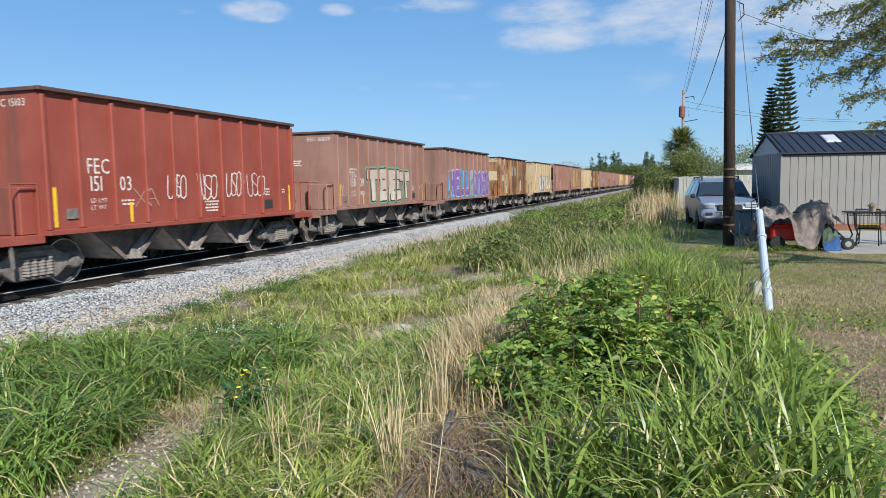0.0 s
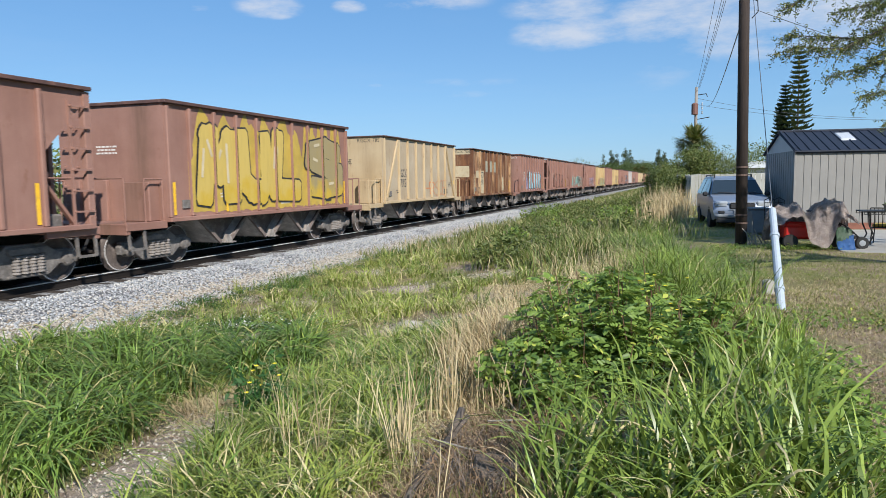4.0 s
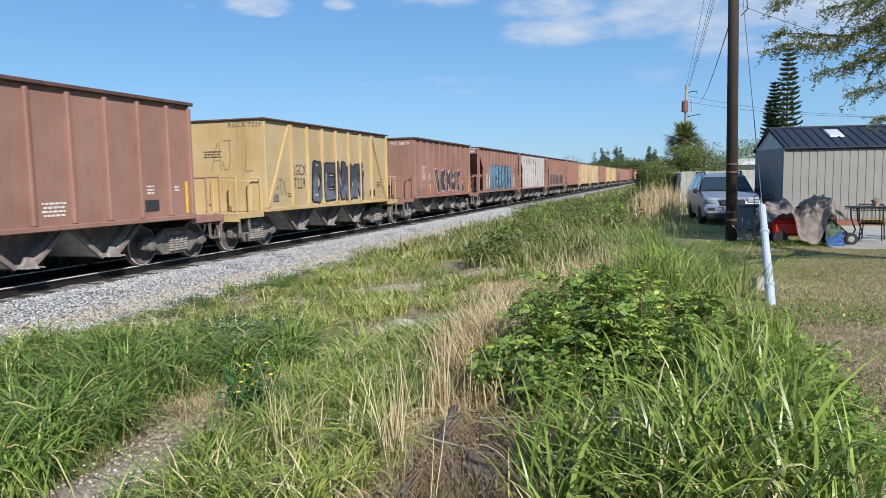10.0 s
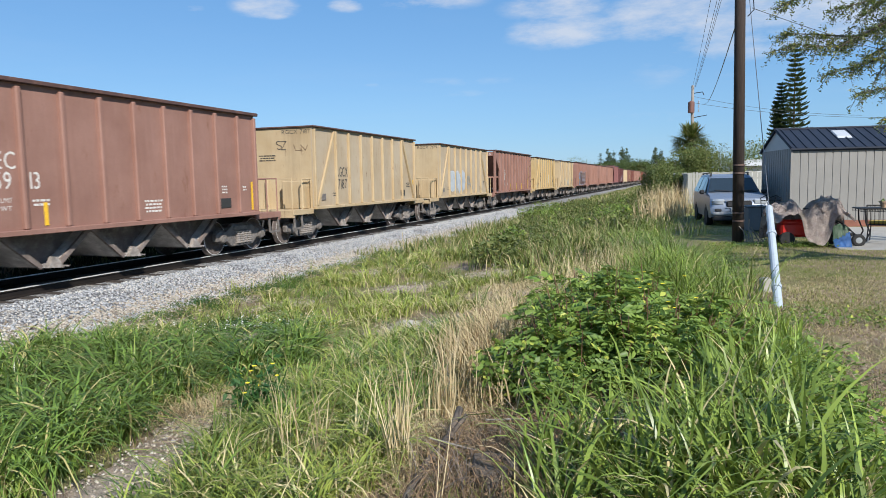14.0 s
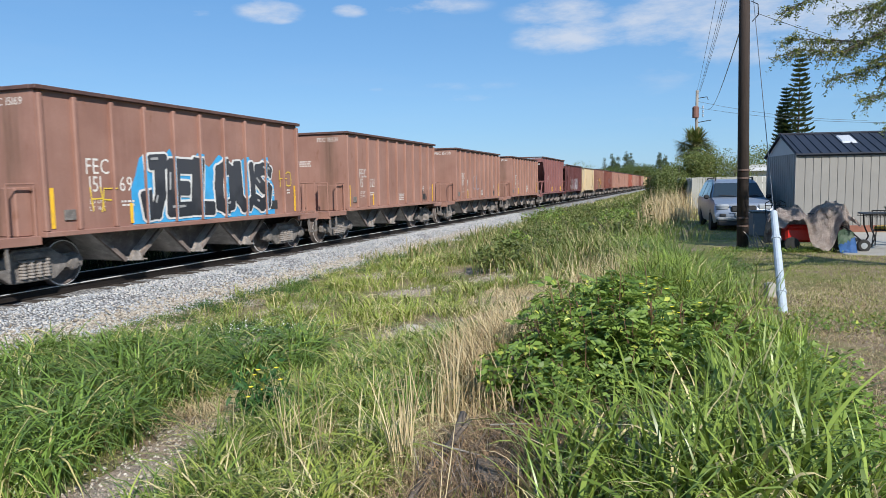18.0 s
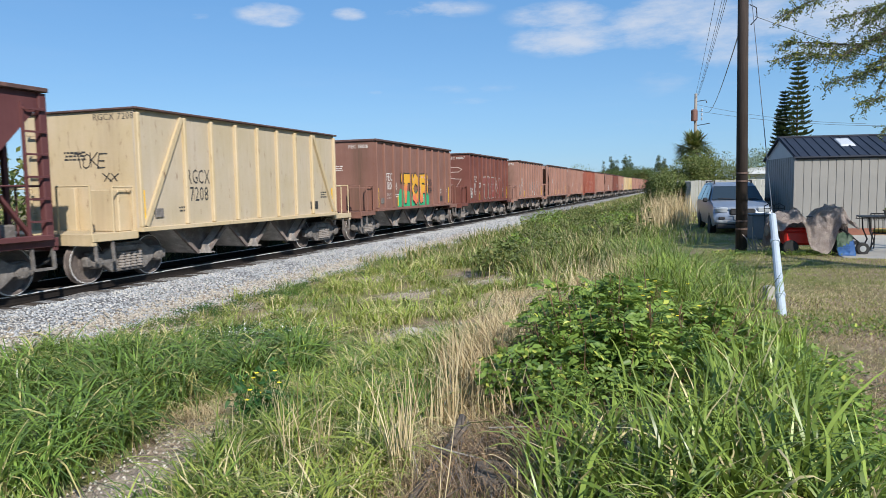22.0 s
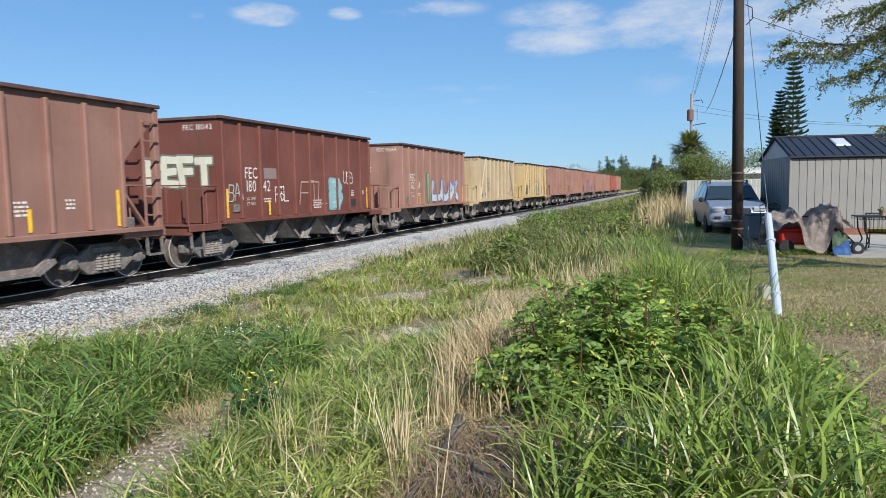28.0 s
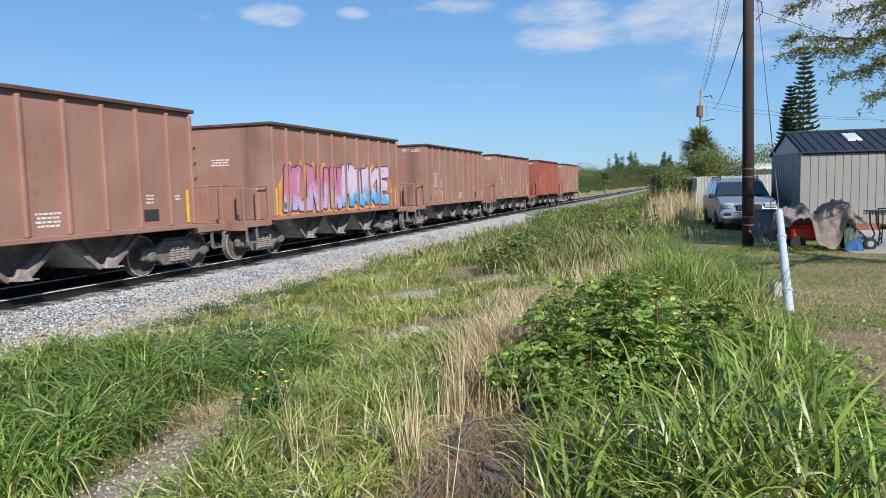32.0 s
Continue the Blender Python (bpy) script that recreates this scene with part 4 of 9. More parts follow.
# one row a wagon: body, colour, words for the label, mark, number (two halves), spray pieces
# a spray piece: (text, y, z, width, height, fill, outline, backing)
K, WH, GY = (0.02, 0.02, 0.025), (0.70, 0.69, 0.66), (0.36, 0.36, 0.36)
WAGONS = [
    ("closed", RED, "bright red", "FEC", "151", "03", [("USO", -1.15, 1.62, 0.66, 0.55, None, WH, None), ("USO", -0.05, 1.58, 0.74, 0.62, None, WH, None), ("USO", 1.1, 1.60, 0.66, 0.66, None, WH, None), ("USO", 2.05, 1.62, 0.72, 0.62, None, WH, None), ("XA", -2.2, 1.5, 0.7, 0.4, None, (0.40, 0.22, 0.18), None)]),
    ("closed", BROWN, "faded brown", "FEC", "158", "09", [("TBET", -2.0, 1.16, 4.5, 1.22, (0.56, 0.50, 0.42, 0.48, 0.38, 0.32), (0.05, 0.045, 0.04), (0.12, 0.36, 0.22, 1)), ("ZK", -4.3, 1.5, 0.35, 0.42, None, (0.5, 0.42, 0.38), None)]),
    ("closed", BROWN, "faded brown", "", "", "", [("HELL", -3.75, 1.16, 3.6, 1.34, (0.16, 0.09, 0.33, 0.20, 0.11, 0.40), (0.60, 0.58, 0.66), (0.06, 0.30, 0.55)), ("O", -0.1, 1.16, 1.3, 1.34, (0.27, 0.24, 0.27, 0.34, 0.31, 0.34), (0.45, 0.42, 0.46), (0.06, 0.30, 0.55)), ("OTHER", 1.1, 1.16, 3.2, 1.34, (0.16, 0.09, 0.33, 0.20, 0.11, 0.40), (0.60, 0.58, 0.66), (0.06, 0.30, 0.55))]),
    ("braced", RUSTY, "rust-streaked yellow", "RGCX", "7148", "", []),
    ("braced", CREAM, "cream yellow", "RGCX", "7216", "", [("GARS", -1.75, 1.17, 5.9, 1.2, (0.62, 0.61, 0.64, 0.42, 0.43, 0.52), (0.03, 0.03, 0.08), (0.05, 0.34, 0.50, 1))]),
    ("open", BROWN, "faded brown", "FEC", "131", "11", [("SEO", -1.8, 1.3, 1.6, 0.9, None, (0.50, 0.42, 0.40), None), ("UPAX", -4.05, 1.35, 0.62, 0.85, None, (0.50, 0.43, 0.41), None), ("NY", -4.05, 1.25, 0.6, 0.4, None, WH, None), ("RCE", -2.75, 1.45, 0.7, 0.42, None, (0.5, 0.43, 0.41), None), ("DIP", -0.05, 1.35, 0.6, 0.7, None, (0.48, 0.40, 0.38), None)]),
    ("closed", BROWN, "faded brown", "FEC", "", "", [("MUL", -3.5, 1.35, 4.8, 2.0, (0.50, 0.34, 0.04, 0.52, 0.38, 0.10), K, (0.46, 0.32, 0.06)), ("S", 1.7, 1.35, 2.2, 2.0, (0.50, 0.34, 0.04, 0.30, 0.24, 0.12), K, (0.46, 0.32, 0.06))]),
    ("braced", CREAM, "cream yellow", "RGCX", "7115", "", [("HR", 0.1, 1.3, 1.3, 0.6, None, (0.55, 0.2, 0.08), None), ("SOE", 1.5, 1.2, 1.6, 0.7, None, (0.45, 0.22, 0.12), None)]),
    ("braced", RUSTY, "rust-streaked yellow", "RGCX", "7108", "", []),
    ("closed", BROWN, "faded brown", "FEC", "159", "33", [("BUHR", -1.9, 1.2, 4.7, 1.2, (0.22, 0.42, 0.50, 0.36, 0.52, 0.58), (0.05, 0.05, 0.06), (0.45, 0.33, 0.33, 1)), ("TS", -3.9, 1.95, 0.6, 0.5, None, (0.40, 0.28, 0.26), None), ("OA", -2.6, 1.25, 0.6, 0.8, (0.36, 0.30, 0.45), (0.16, 0.12, 0.2), None)]),
    ("open", BROWN, "faded brown", "FEC", "131", "63", [("SMERKS", -2.85, 1.22, 5.2, 1.12, (0.24, 0.10, 0.075, 0.30, 0.15, 0.12), (0.03, 0.022, 0.02), None), ("KL", 3.1, 1.3, 0.8, 0.7, None, (0.45, 0.20, 0.08), None)]),
    ("closed", BROWN, "faded brown", "FEC", "158", "61", [("MONA", -3.3, 1.17, 3.5, 0.98, (0.12, 0.40, 0.38, 0.20, 0.50, 0.42), (0.03, 0.07, 0.08), (0.56, 0.52, 0.44, 1)), ("FERNEL", 0.35, 1.17, 4.0, 0.98, (0.20, 0.48, 0.42, 0.10, 0.34, 0.34), (0.03, 0.07, 0.08), (0.56, 0.48, 0.40, 1))]),
    ("open", BROWN, "faded brown", "FEC", "160", "71", [("METE", -1.4, 1.17, 4.1, 0.92, (0.52, 0.42, 0.36, 0.33, 0.32, 0.62), (0.05, 0.04, 0.10), (0.06, 0.24, 0.44)), ("TER", -3.6, 2.15, 0.66, 0.36, None, (0.55, 0.47, 0.45), None), ("NCX", -3.6, 1.75, 0.6, 0.34, None, (0.50, 0.42, 0.40), None)]),
    ("braced", YELLOW, "yellow", "RGCX", "7204", "", [("KS", -3.8, 1.3, 1.75, 0.72, (0.20, 0.04, 0.06), (0.05, 0.03, 0.03), None), ("OREO", -1.85, 1.17, 4.1, 0.88, (0.16, 0.42, 0.36, 0.52, 0.30, 0.14), (0.03, 0.05, 0.05), (0.14, 0.34, 0.24)), ("NE", 2.4, 1.17, 1.9, 0.86, (0.20, 0.46, 0.38, 0.36, 0.40, 0.30), (0.03, 0.05, 0.05), (0.40, 0.33, 0.22))]),
    ("closed", BROWN, "brown", "FEC", "156", "05", []),
    ("braced", YELLOW, "yellow", "RGCX", "7229", "", [("DENGR", -1.65, 1.17, 3.8, 1.22, (0.12, 0.13, 0.17, 0.045, 0.045, 0.055), (0.012, 0.012, 0.016), None), ("ATX", -3.9, 1.5, 0.6, 0.5, None, (0.2, 0.17, 0.12), None)]),
    ("closed", BROWN, "faded brown", "FEC", "158", "78", [("VOCK", -1.65, 1.17, 4.1, 1.12, (0.025, 0.025, 0.03, 0.05, 0.045, 0.05), (0.62, 0.60, 0.58), (0.40, 0.07, 0.06, 1)), ("RJ", 3.2, 1.5, 0.9, 0.5, None, (0.5, 0.26, 0.1), None)]),
    ("open", BROWN, "faded brown", "FEC", "160", "14", [("ISAN", -3.1, 1.17, 6.3, 1.42, (0.015, 0.15, 0.33, 0.035, 0.25, 0.42), (0.012, 0.03, 0.09), (0.03, 0.17, 0.30)), ("O", -3.95, 1.3, 0.9, 0.9, (0.46, 0.45, 0.43), (0.38, 0.36, 0.35), None), ("O", 3.2, 1.3, 0.8, 0.9, (0.46, 0.45, 0.43), (0.38, 0.36, 0.35), None)]),
    ("open", WHITE, "white-washed", "FEC", "131", "62", [("HI, HOW AR YOU", -4.2, 3.0, 2.6, 0.36, None, K, None), ("AUK", -0.5, 2.85, 1.6, 0.6, None, K, None), ("DE", 0.3, 1.95, 0.9, 0.62, None, K, None), ("C", -0.2, 2.3, 0.7, 0.5, None, K, None), ("LAS", 0.6, 1.2, 1.5, 0.42, None, K, None), ("1961-", 4.52, 3.32, 0.62, 0.19, None, K, None), ("2019", 4.55, 3.06, 0.55, 0.19, None, K, None)]),
    ("open", BROWN, "rust brown", "FEC", "", "", [("SKEWMAKER", -4.0, 1.17, 8.2, 0.98, (0.02, 0.02, 0.025, 0.045, 0.045, 0.05), (0.50, 0.50, 0.48), (0.08, 0.34, 0.26, 1)), ("C", -4.4, 1.16, 0.9, 0.8, (0.06, 0.34, 0.26), (0.04, 0.26, 0.20), None)]),
    ("closed", BROWN, "brown", "FEC", "159", "13", []),
    ("braced", CREAM, "dirty cream", "RGCX", "7187", "", []),
    ("braced", CREAM, "dirty cream", "RGCX", "7179", "", [("SRO", -2.9, 1.35, 2.6, 1.0, (0.42, 0.46, 0.50), (0.50, 0.52, 0.55), None), ("HA", -0.3, 1.4, 1.2, 0.7, None, (0.22, 0.28, 0.33), None)]),
    ("open", BROWN, "faded brown", "FEC", "132", "15", []),
    ("braced", YELLOW, "yellow", "RGCX", "7158", "", []),
    ("braced", CREAM, "dirty cream", "RGCX", "7213", "", [("JR", -1.95, 1.25, 0.8, 0.66, None, (0.05, 0.05, 0.05), None), ("OAKE", -0.9, 1.25, 3.2, 0.6, None, (0.30, 0.42, 0.48), None), ("TS", 2.5, 1.4, 0.8, 0.5, None, (0.34, 0.42, 0.44), None)]),
    ("closed", BROWN, "faded brown", "FEC", "151", "69", [("JELOUS", -2.05, 1.17, 5.0, 1.34, (0.02, 0.022, 0.028, 0.04, 0.042, 0.05), (0.62, 0.62, 0.61), (0.04, 0.32, 0.62)), ("HF", -3.35, 1.45, 0.55, 0.5, None, (0.66, 0.47, 0.05), None), ("HO", 3.45, 1.9, 0.6, 0.45, None, (0.66, 0.47, 0.05), None)]),
    ("closed", PINK, "pinkish brown", "FEC", "15", "521", [("NW", 2.7, 1.2, 0.85, 0.5, None, (0.04, 0.03, 0.03), None)]),
    ("closed", PINK, "pinkish brown", "FEC", "157", "38", [("OL", -1.35, 1.6, 1.5, 0.75, None, (0.34, 0.28, 0.30), None), ("LI", 0.5, 1.6, 0.6, 0.7, None, (0.34, 0.24, 0.23), None)]),
    ("closed", PINK, "pinkish brown", "FEC", "155", "96", [("MK", 0.3, 1.46, 0.55, 0.32, None, WH, None)]),
    ("open", PLUM, "plum", "FEC", "17", "034", []),
    ("open", MAROON, "dark maroon", "FEC", "131", "55", [("SHINER", -2.0, 1.17, 4.4, 1.12, (0.54, 0.50, 0.51, 0.40, 0.36, 0.40), (0.30, 0.26, 0.28), None), ("VE", -3.2, 1.3, 0.6, 0.4, None, WH, None)]),
    ("braced", ((0.46, 0.36, 0.21), (0.50, 0.40, 0.27), 0.4), "rust-stained cream", "RGCX", "7208", "", []),
    ("closed", ((0.185, 0.092, 0.070), (0.225, 0.118, 0.092), 0.1), "dull brown", "FEC", "180", "16", [("TCP", -2.1, 1.17, 3.3, 1.18, (0.66, 0.16, 0.08, 0.68, 0.36, 0.03), (0.02, 0.018, 0.018), (0.02, 0.36, 0.16, 0, 0.5)), ("BIG", 1.25, 2.0, 0.5, 0.3, None, K, None), ("MORF", 1.2, 1.66, 0.66, 0.26, None, K, None)]),
    ("closed", DEEP, "dark red-brown", "FEC", "18", "007", [("TEN", -1.75, 1.22, 4.0, 1.2, (0.23, 0.045, 0.035, 0.20, 0.06, 0.05), (0.42, 0.38, 0.34), None), ("E", -0.3, 1.5, 0.9, 0.85, None, (0.10, 0.30, 0.18), None), ("UPAZ", -4.15, 1.3, 0.5, 0.55, None, WH, None)]),
    ("closed", PINK, "pinkish brown", "FEC", "159", "41", [("VK", -4.1, 1.45, 0.8, 0.75, None, GY, None), ("HA", -0.8, 1.3, 0.75, 0.95, None, GY, None), ("NLE", 0.35, 1.75, 0.8, 0.5, None, GY, None), ("AZ", 1.0, 1.25, 0.7, 0.45, None, WH, None), ("ARE", 2.0, 1.6, 1.1, 0.7, None, GY, None), ("PF", 3.4, 1.6, 0.8, 0.6, None, GY, None)]),
    ("open", PINK, "pinkish brown", "FEC", "16", "121", [("S", -1.2, 1.62, 0.6, 0.62, None, (0.40, 0.30, 0.27), None), ("E", -0.1, 1.64, 0.55, 0.6, None, (0.40, 0.30, 0.27), None), ("E", 1.0, 1.64, 0.55, 0.6, None, (0.40, 0.30, 0.27), None), ("T", 2.0, 1.64, 0.7, 0.6, None, (0.40, 0.30, 0.27), None), ("KA", 3.3, 1.5, 0.6, 0.5, None, (0.46, 0.38, 0.34), None)]),
    ("closed", PINK, "pinkish brown", "FEC", "156", "55", []),
    ("closed", ((0.22, 0.065, 0.045), (0.28, 0.095, 0.065), 0.1), "rust red", "FEC", "158", "94", [("TIFA", -0.6, 1.25, 2.6, 1.2, None, (0.46, 0.40, 0.36), None)]),
    ("closed", PINK, "pinkish brown", "FEC", "153", "90", []),
    ("open", ((0.215, 0.112, 0.088), (0.27, 0.150, 0.120), 0.12), "faded brown", "FEC", "132", "37", [("BER", -2.3, 1.17, 2.1, 0.78, (0.62, 0.60, 0.60, 0.58, 0.50, 0.50), (0.03, 0.025, 0.03), None)]),
    ("closed", DEEP, "dark brown", "FEC", "180", "42", [("RSL", -2.0, 1.55, 0.7, 0.45, None, WH, None), ("BA", -4.2, 1.6, 0.5, 0.45, None, (0.40, 0.48, 0.46), None), ("FTL", -0.6, 1.4, 1.7, 0.75, None, (0.42, 0.28, 0.24), None), ("B", 1.3, 1.17, 0.85, 0.98, (0.24, 0.42, 0.44), (0.20, 0.35, 0.37), None), ("USO", 2.35, 2.06, 0.7, 0.42, None, WH, None)]),
    ("closed", PINK, "pinkish brown", "FEC", "152", "64", [("I", -1.5, 1.2, 0.5, 1.4, (0.10, 0.32, 0.14, 0.16, 0.40, 0.22), (0.06, 0.16, 0.08), None), ("LUX", -0.85, 1.18, 4.1, 1.0, (0.46, 0.52, 0.56, 0.28, 0.38, 0.56), (0.06, 0.10, 0.28), None)]),
    ("braced", CREAM, "cream yellow", "RGCX", "7128", "", []),
    ("braced", YELLOW, "yellow", "RGCX", "7239", "", [("FEL", -0.95, 1.17, 2.6, 0.98, (0.32, 0.31, 0.25, 0.40, 0.38, 0.30), (0.09, 0.09, 0.08), None), ("IMO", 1.9, 1.2, 2.1, 0.8, None, (0.24, 0.23, 0.19), None), ("O", -3.65, 1.36, 0.55, 0.7, (0.13, 0.12, 0.10), (0.05, 0.05, 0.05), None)]),
    ("closed", PINK, "pinkish brown", "FEC", "158", "93", []),
    ("closed", PINK, "pinkish brown", "FEC", "150", "69", []),
    ("closed", PINK, "pinkish brown", "FEC", "", "", [("MUNIN", -3.9, 1.17, 3.5, 1.34, (0.42, 0.36, 0.55, 0.48, 0.16, 0.26), (0.08, 0.04, 0.08), (0.64, 0.27, 0.05)), ("MUKE", -0.4, 1.17, 3.9, 1.34, (0.06, 0.34, 0.62, 0.58, 0.46, 0.60), (0.10, 0.05, 0.12), (0.64, 0.27, 0.05))]),
    ("closed", PINK, "pinkish brown", "FEC", "158", "85", []),
    ("closed", PINK, "pinkish brown", "FEC", "158", "61", []),
    ("closed", ((0.25, 0.07, 0.05), (0.30, 0.10, 0.07), 0.1), "rust red", "FEC", "181", "20", []),
    ("closed", PINK, "pinkish brown", "FEC", "157", "02", [("LE", 2.6, 1.2, 1.3, 1.1, (0.05, 0.40, 0.40), (0.03, 0.2, 0.2), None)]),
]


# letters as strokes on a grid of ten by ten: points of each stroke, strokes parted by a bar
STROKES = {
    "A": "00 4a 6a a0|24 84", "B": "00 0a 7a 98 75 05|75 a3 70 00", "C": "a8 6a 28 05 22 60 a2", "D": "00 0a 5a a6 a3 50 00", "E": "aa 0a 00 a0|05 85",
    "F": "aa 0a 00|05 85", "G": "a8 6a 18 04 20 70 a2 a5 65", "H": "00 0a|a0 aa|05 a5", "I": "50 5a", "J": "3a aa|8a 83 50 10 03", "K": "00 0a|aa 15 a0",
    "L": "0a 00 a0", "M": "00 1a 54 9a a0", "N": "00 0a a0 aa", "O": "5a 19 05 11 50 91 a5 99 5a", "P": "00 0a 7a a8 75 05", "R": "00 0a 7a a8 75 05|45 a0",
    "S": "a9 6a 19 07 55 a4 91 40 01", "T": "0a aa|5a 50", "U": "0a 02 30 70 a2 aa", "V": "0a 50 aa", "W": "0a 20 56 80 aa", "X": "00 aa|0a a0", "Y": "0a 55 aa|55 50", "Z": "0a aa 00 a0",
    "0": "5a 19 05 11 50 91 a5 99 5a", "1": "28 5a 50", "2": "08 3a 8a a7 00 a0", "6": "9a 39 04 20 80 a3 75 04", "9": "a6 26 08 3a 8a a6 90", ",": "31 20", "-": "25 85", " ": "",
}


def capsule(bm, a, b, r, x):
    """A flat bar with blunt, slightly rounded ends, in the plane x."""
    dy, dz = b[0] - a[0], b[1] - a[1]
    n = math.hypot(dy, dz) or 1.0
    dy, dz = dy / n, dz / n
    ring = []
    for (cy, cz), sg in ((b, 1), (a, -1)):
        for u, v in ((0.55, -1.0), (0.9, -0.72), (0.9, 0.72), (0.55, 1.0)):
            u, v = u * r * sg, v * r * sg
            ring.append(bm.verts.new((x, cy + dy * u - dz * v, cz + dz * u + dy * v)))
    bm.faces.new(ring)


def sprayed(text, y, z, w, h, thick, seed, wild):
    """The bars of sprayed letters: a list of (start, end) in the plane of a wagon's side."""
    rng = random.Random(seed)
    cell = w / len(text)
    bars = []
    for i, ch in enumerate(text):
        lean, lift, grow = rng.uniform(-wild, wild), rng.uniform(-0.05, 0.07) * h * (wild > 0.05), 1 + rng.uniform(-0.06, 0.06)
        for stroke in STROKES[ch].split("|"):
            pts = []
            for p in stroke.split():
                u, v = int(p[0], 16) / 10, int(p[1], 16) / 10
                v += rng.uniform(-0.03, 0.03) * (wild > 0.05)
                u += rng.uniform(-0.03, 0.03) * (wild > 0.05) + lean * (v - 0.5)
                pts.append((y + cell * (i + 0.02) + thick * 0.5 + u * max(cell * 1.08 - thick, cell * 0.3), max(1.135 + thick * 0.5, z + max(0.0, lift)) + thick * 0.35 + v * (h - thick) * grow))
            bars += list(zip(pts, pts[1:]))
    return bars


def spray_piece(car, style, spec, seed):
    text, y, z, w, h, fill, outline, back = spec
    cell = w / len(text)
    thick = min(0.40 * cell, 0.31 * h) if fill else max(0.028, 0.075 * min(cell, h))
    bars = sprayed(text, y, z, w, h, thick, seed, 0.22 if fill else 0.3)

    def lay(r, x, colour, parent, name, marks=bars, label=""):
        bm = bmesh.new()
        for i, (a, b) in enumerate(marks):
            capsule(bm, a, b, r, x + i * 0.00015)
        for v in bm.verts:
            v.co.z = max(v.co.z, 1.14)
        over_ribs(bm, RIBS[style], RIB_W / 2 + 0.002, RIB_D)
        return part(name, bm, spray(colour), parent, label)
    root = car
    if back and len(back) == 4:
        root = lay(thick * 0.5 + 0.115, PANEL_X + 0.003, back[:3], car, "spray_paint", label="sprayed halo round the letters")
    elif back:
        bm = bmesh.new()
        backing(bm, y, z, w, h * (back[4] if len(back) == 5 else 1.0), PANEL_X + 0.003, seed)
        over_ribs(bm, RIBS[style], RIB_W / 2 + 0.002, RIB_D)
        root = part("spray_paint", bm, spray(back[:3]), car, "ragged spray-painted backing")
    if not fill:
        lay(thick * 0.5, PANEL_X + 0.016, outline, root, "spray_tag")
        return
    edge = lay(thick * 0.5 + 0.05, PANEL_X + 0.016, outline, root, "letter_outline")
    lay(thick * 0.5, PANEL_X + 0.029, fill, root if root is not car else edge, "letter_fill")
    rng = random.Random(seed + 5)
    shine = []
    for a, b in bars:
        if rng.random() < 0.4:
            o = (-0.22 * thick, 0.2 * thick)
            k0, k1 = rng.uniform(0.1, 0.4), rng.uniform(0.5, 0.9)
            shine.append(tuple((a[0] + (b[0] - a[0]) * k + o[0], a[1] + (b[1] - a[1]) * k + o[1]) for k in (k0, k1)))
    if shine:
        lay(thick * 0.06 + 0.008, PANEL_X + 0.042, tuple(0.5 * c + 0.3 for c in fill[:3]), root if root is not car else edge, "letter_shine", shine)


def backing(bm, y, z, w, h, x, seed):
    """A ragged cloud of paint behind the letters."""
    rng = random.Random(seed)
    n = 40
    top = [bm.verts.new((x, y - 0.22 + (w + 0.44) * i / n, z + h * (0.98 + 0.14 * rng.random() + 0.10 * math.sin(i * 0.9 + seed)) * min(1.0, 0.55 + 0.15 * min(i, n - i)))) for i in range(n + 1)]
    low = [bm.verts.new((x, y - 0.22 + (w + 0.44) * i / n, max(1.145, z - 0.12 - 0.08 * rng.random()))) for i in range(n + 1)]
    for i in range(n):
        bm.faces.new((low[i], low[i + 1], top[i + 1], top[i]))
    return bm


def small_print(bm, y, z, lines, w, x, axis="side"):
    """Stencilled data too small to read: short bars."""
    for i in range(lines):
        if axis == "side":
            spot = lambda u, v: (x, y + u, z - i * 0.075 + v)
        else:
            spot = lambda u, v: (y + u, x, z - i * 0.075 + v)
        u = w * 0.06 * (i % 2)
        while u < w * (0.94 - 0.1 * (i % 2)):
            step = 0.05 + 0.07 * ((i * 7 + int(u * 100) * 3) % 5) / 4
            bm.faces.new([bm.verts.new(spot(*c)) for c in ((u, 0), (min(u + step, w), 0), (min(u + step, w), 0.04), (u, 0.04))])
            u += step + 0.025


def end_text(bm, text, x0, z0, height, y):
    """Letters on the end wall that faces -y: they run towards +x."""
    tmp = bmesh.new()
    write_on(tmp, text, 0, 0, height, 0)
    tmp.verts.index_update()
    vs = [bm.verts.new((x0 + v.co.y, y, z0 + v.co.z)) for v in tmp.verts]
    for f in tmp.faces:
        bm.faces.new([vs[v.index] for v in f.verts])
    tmp.free()


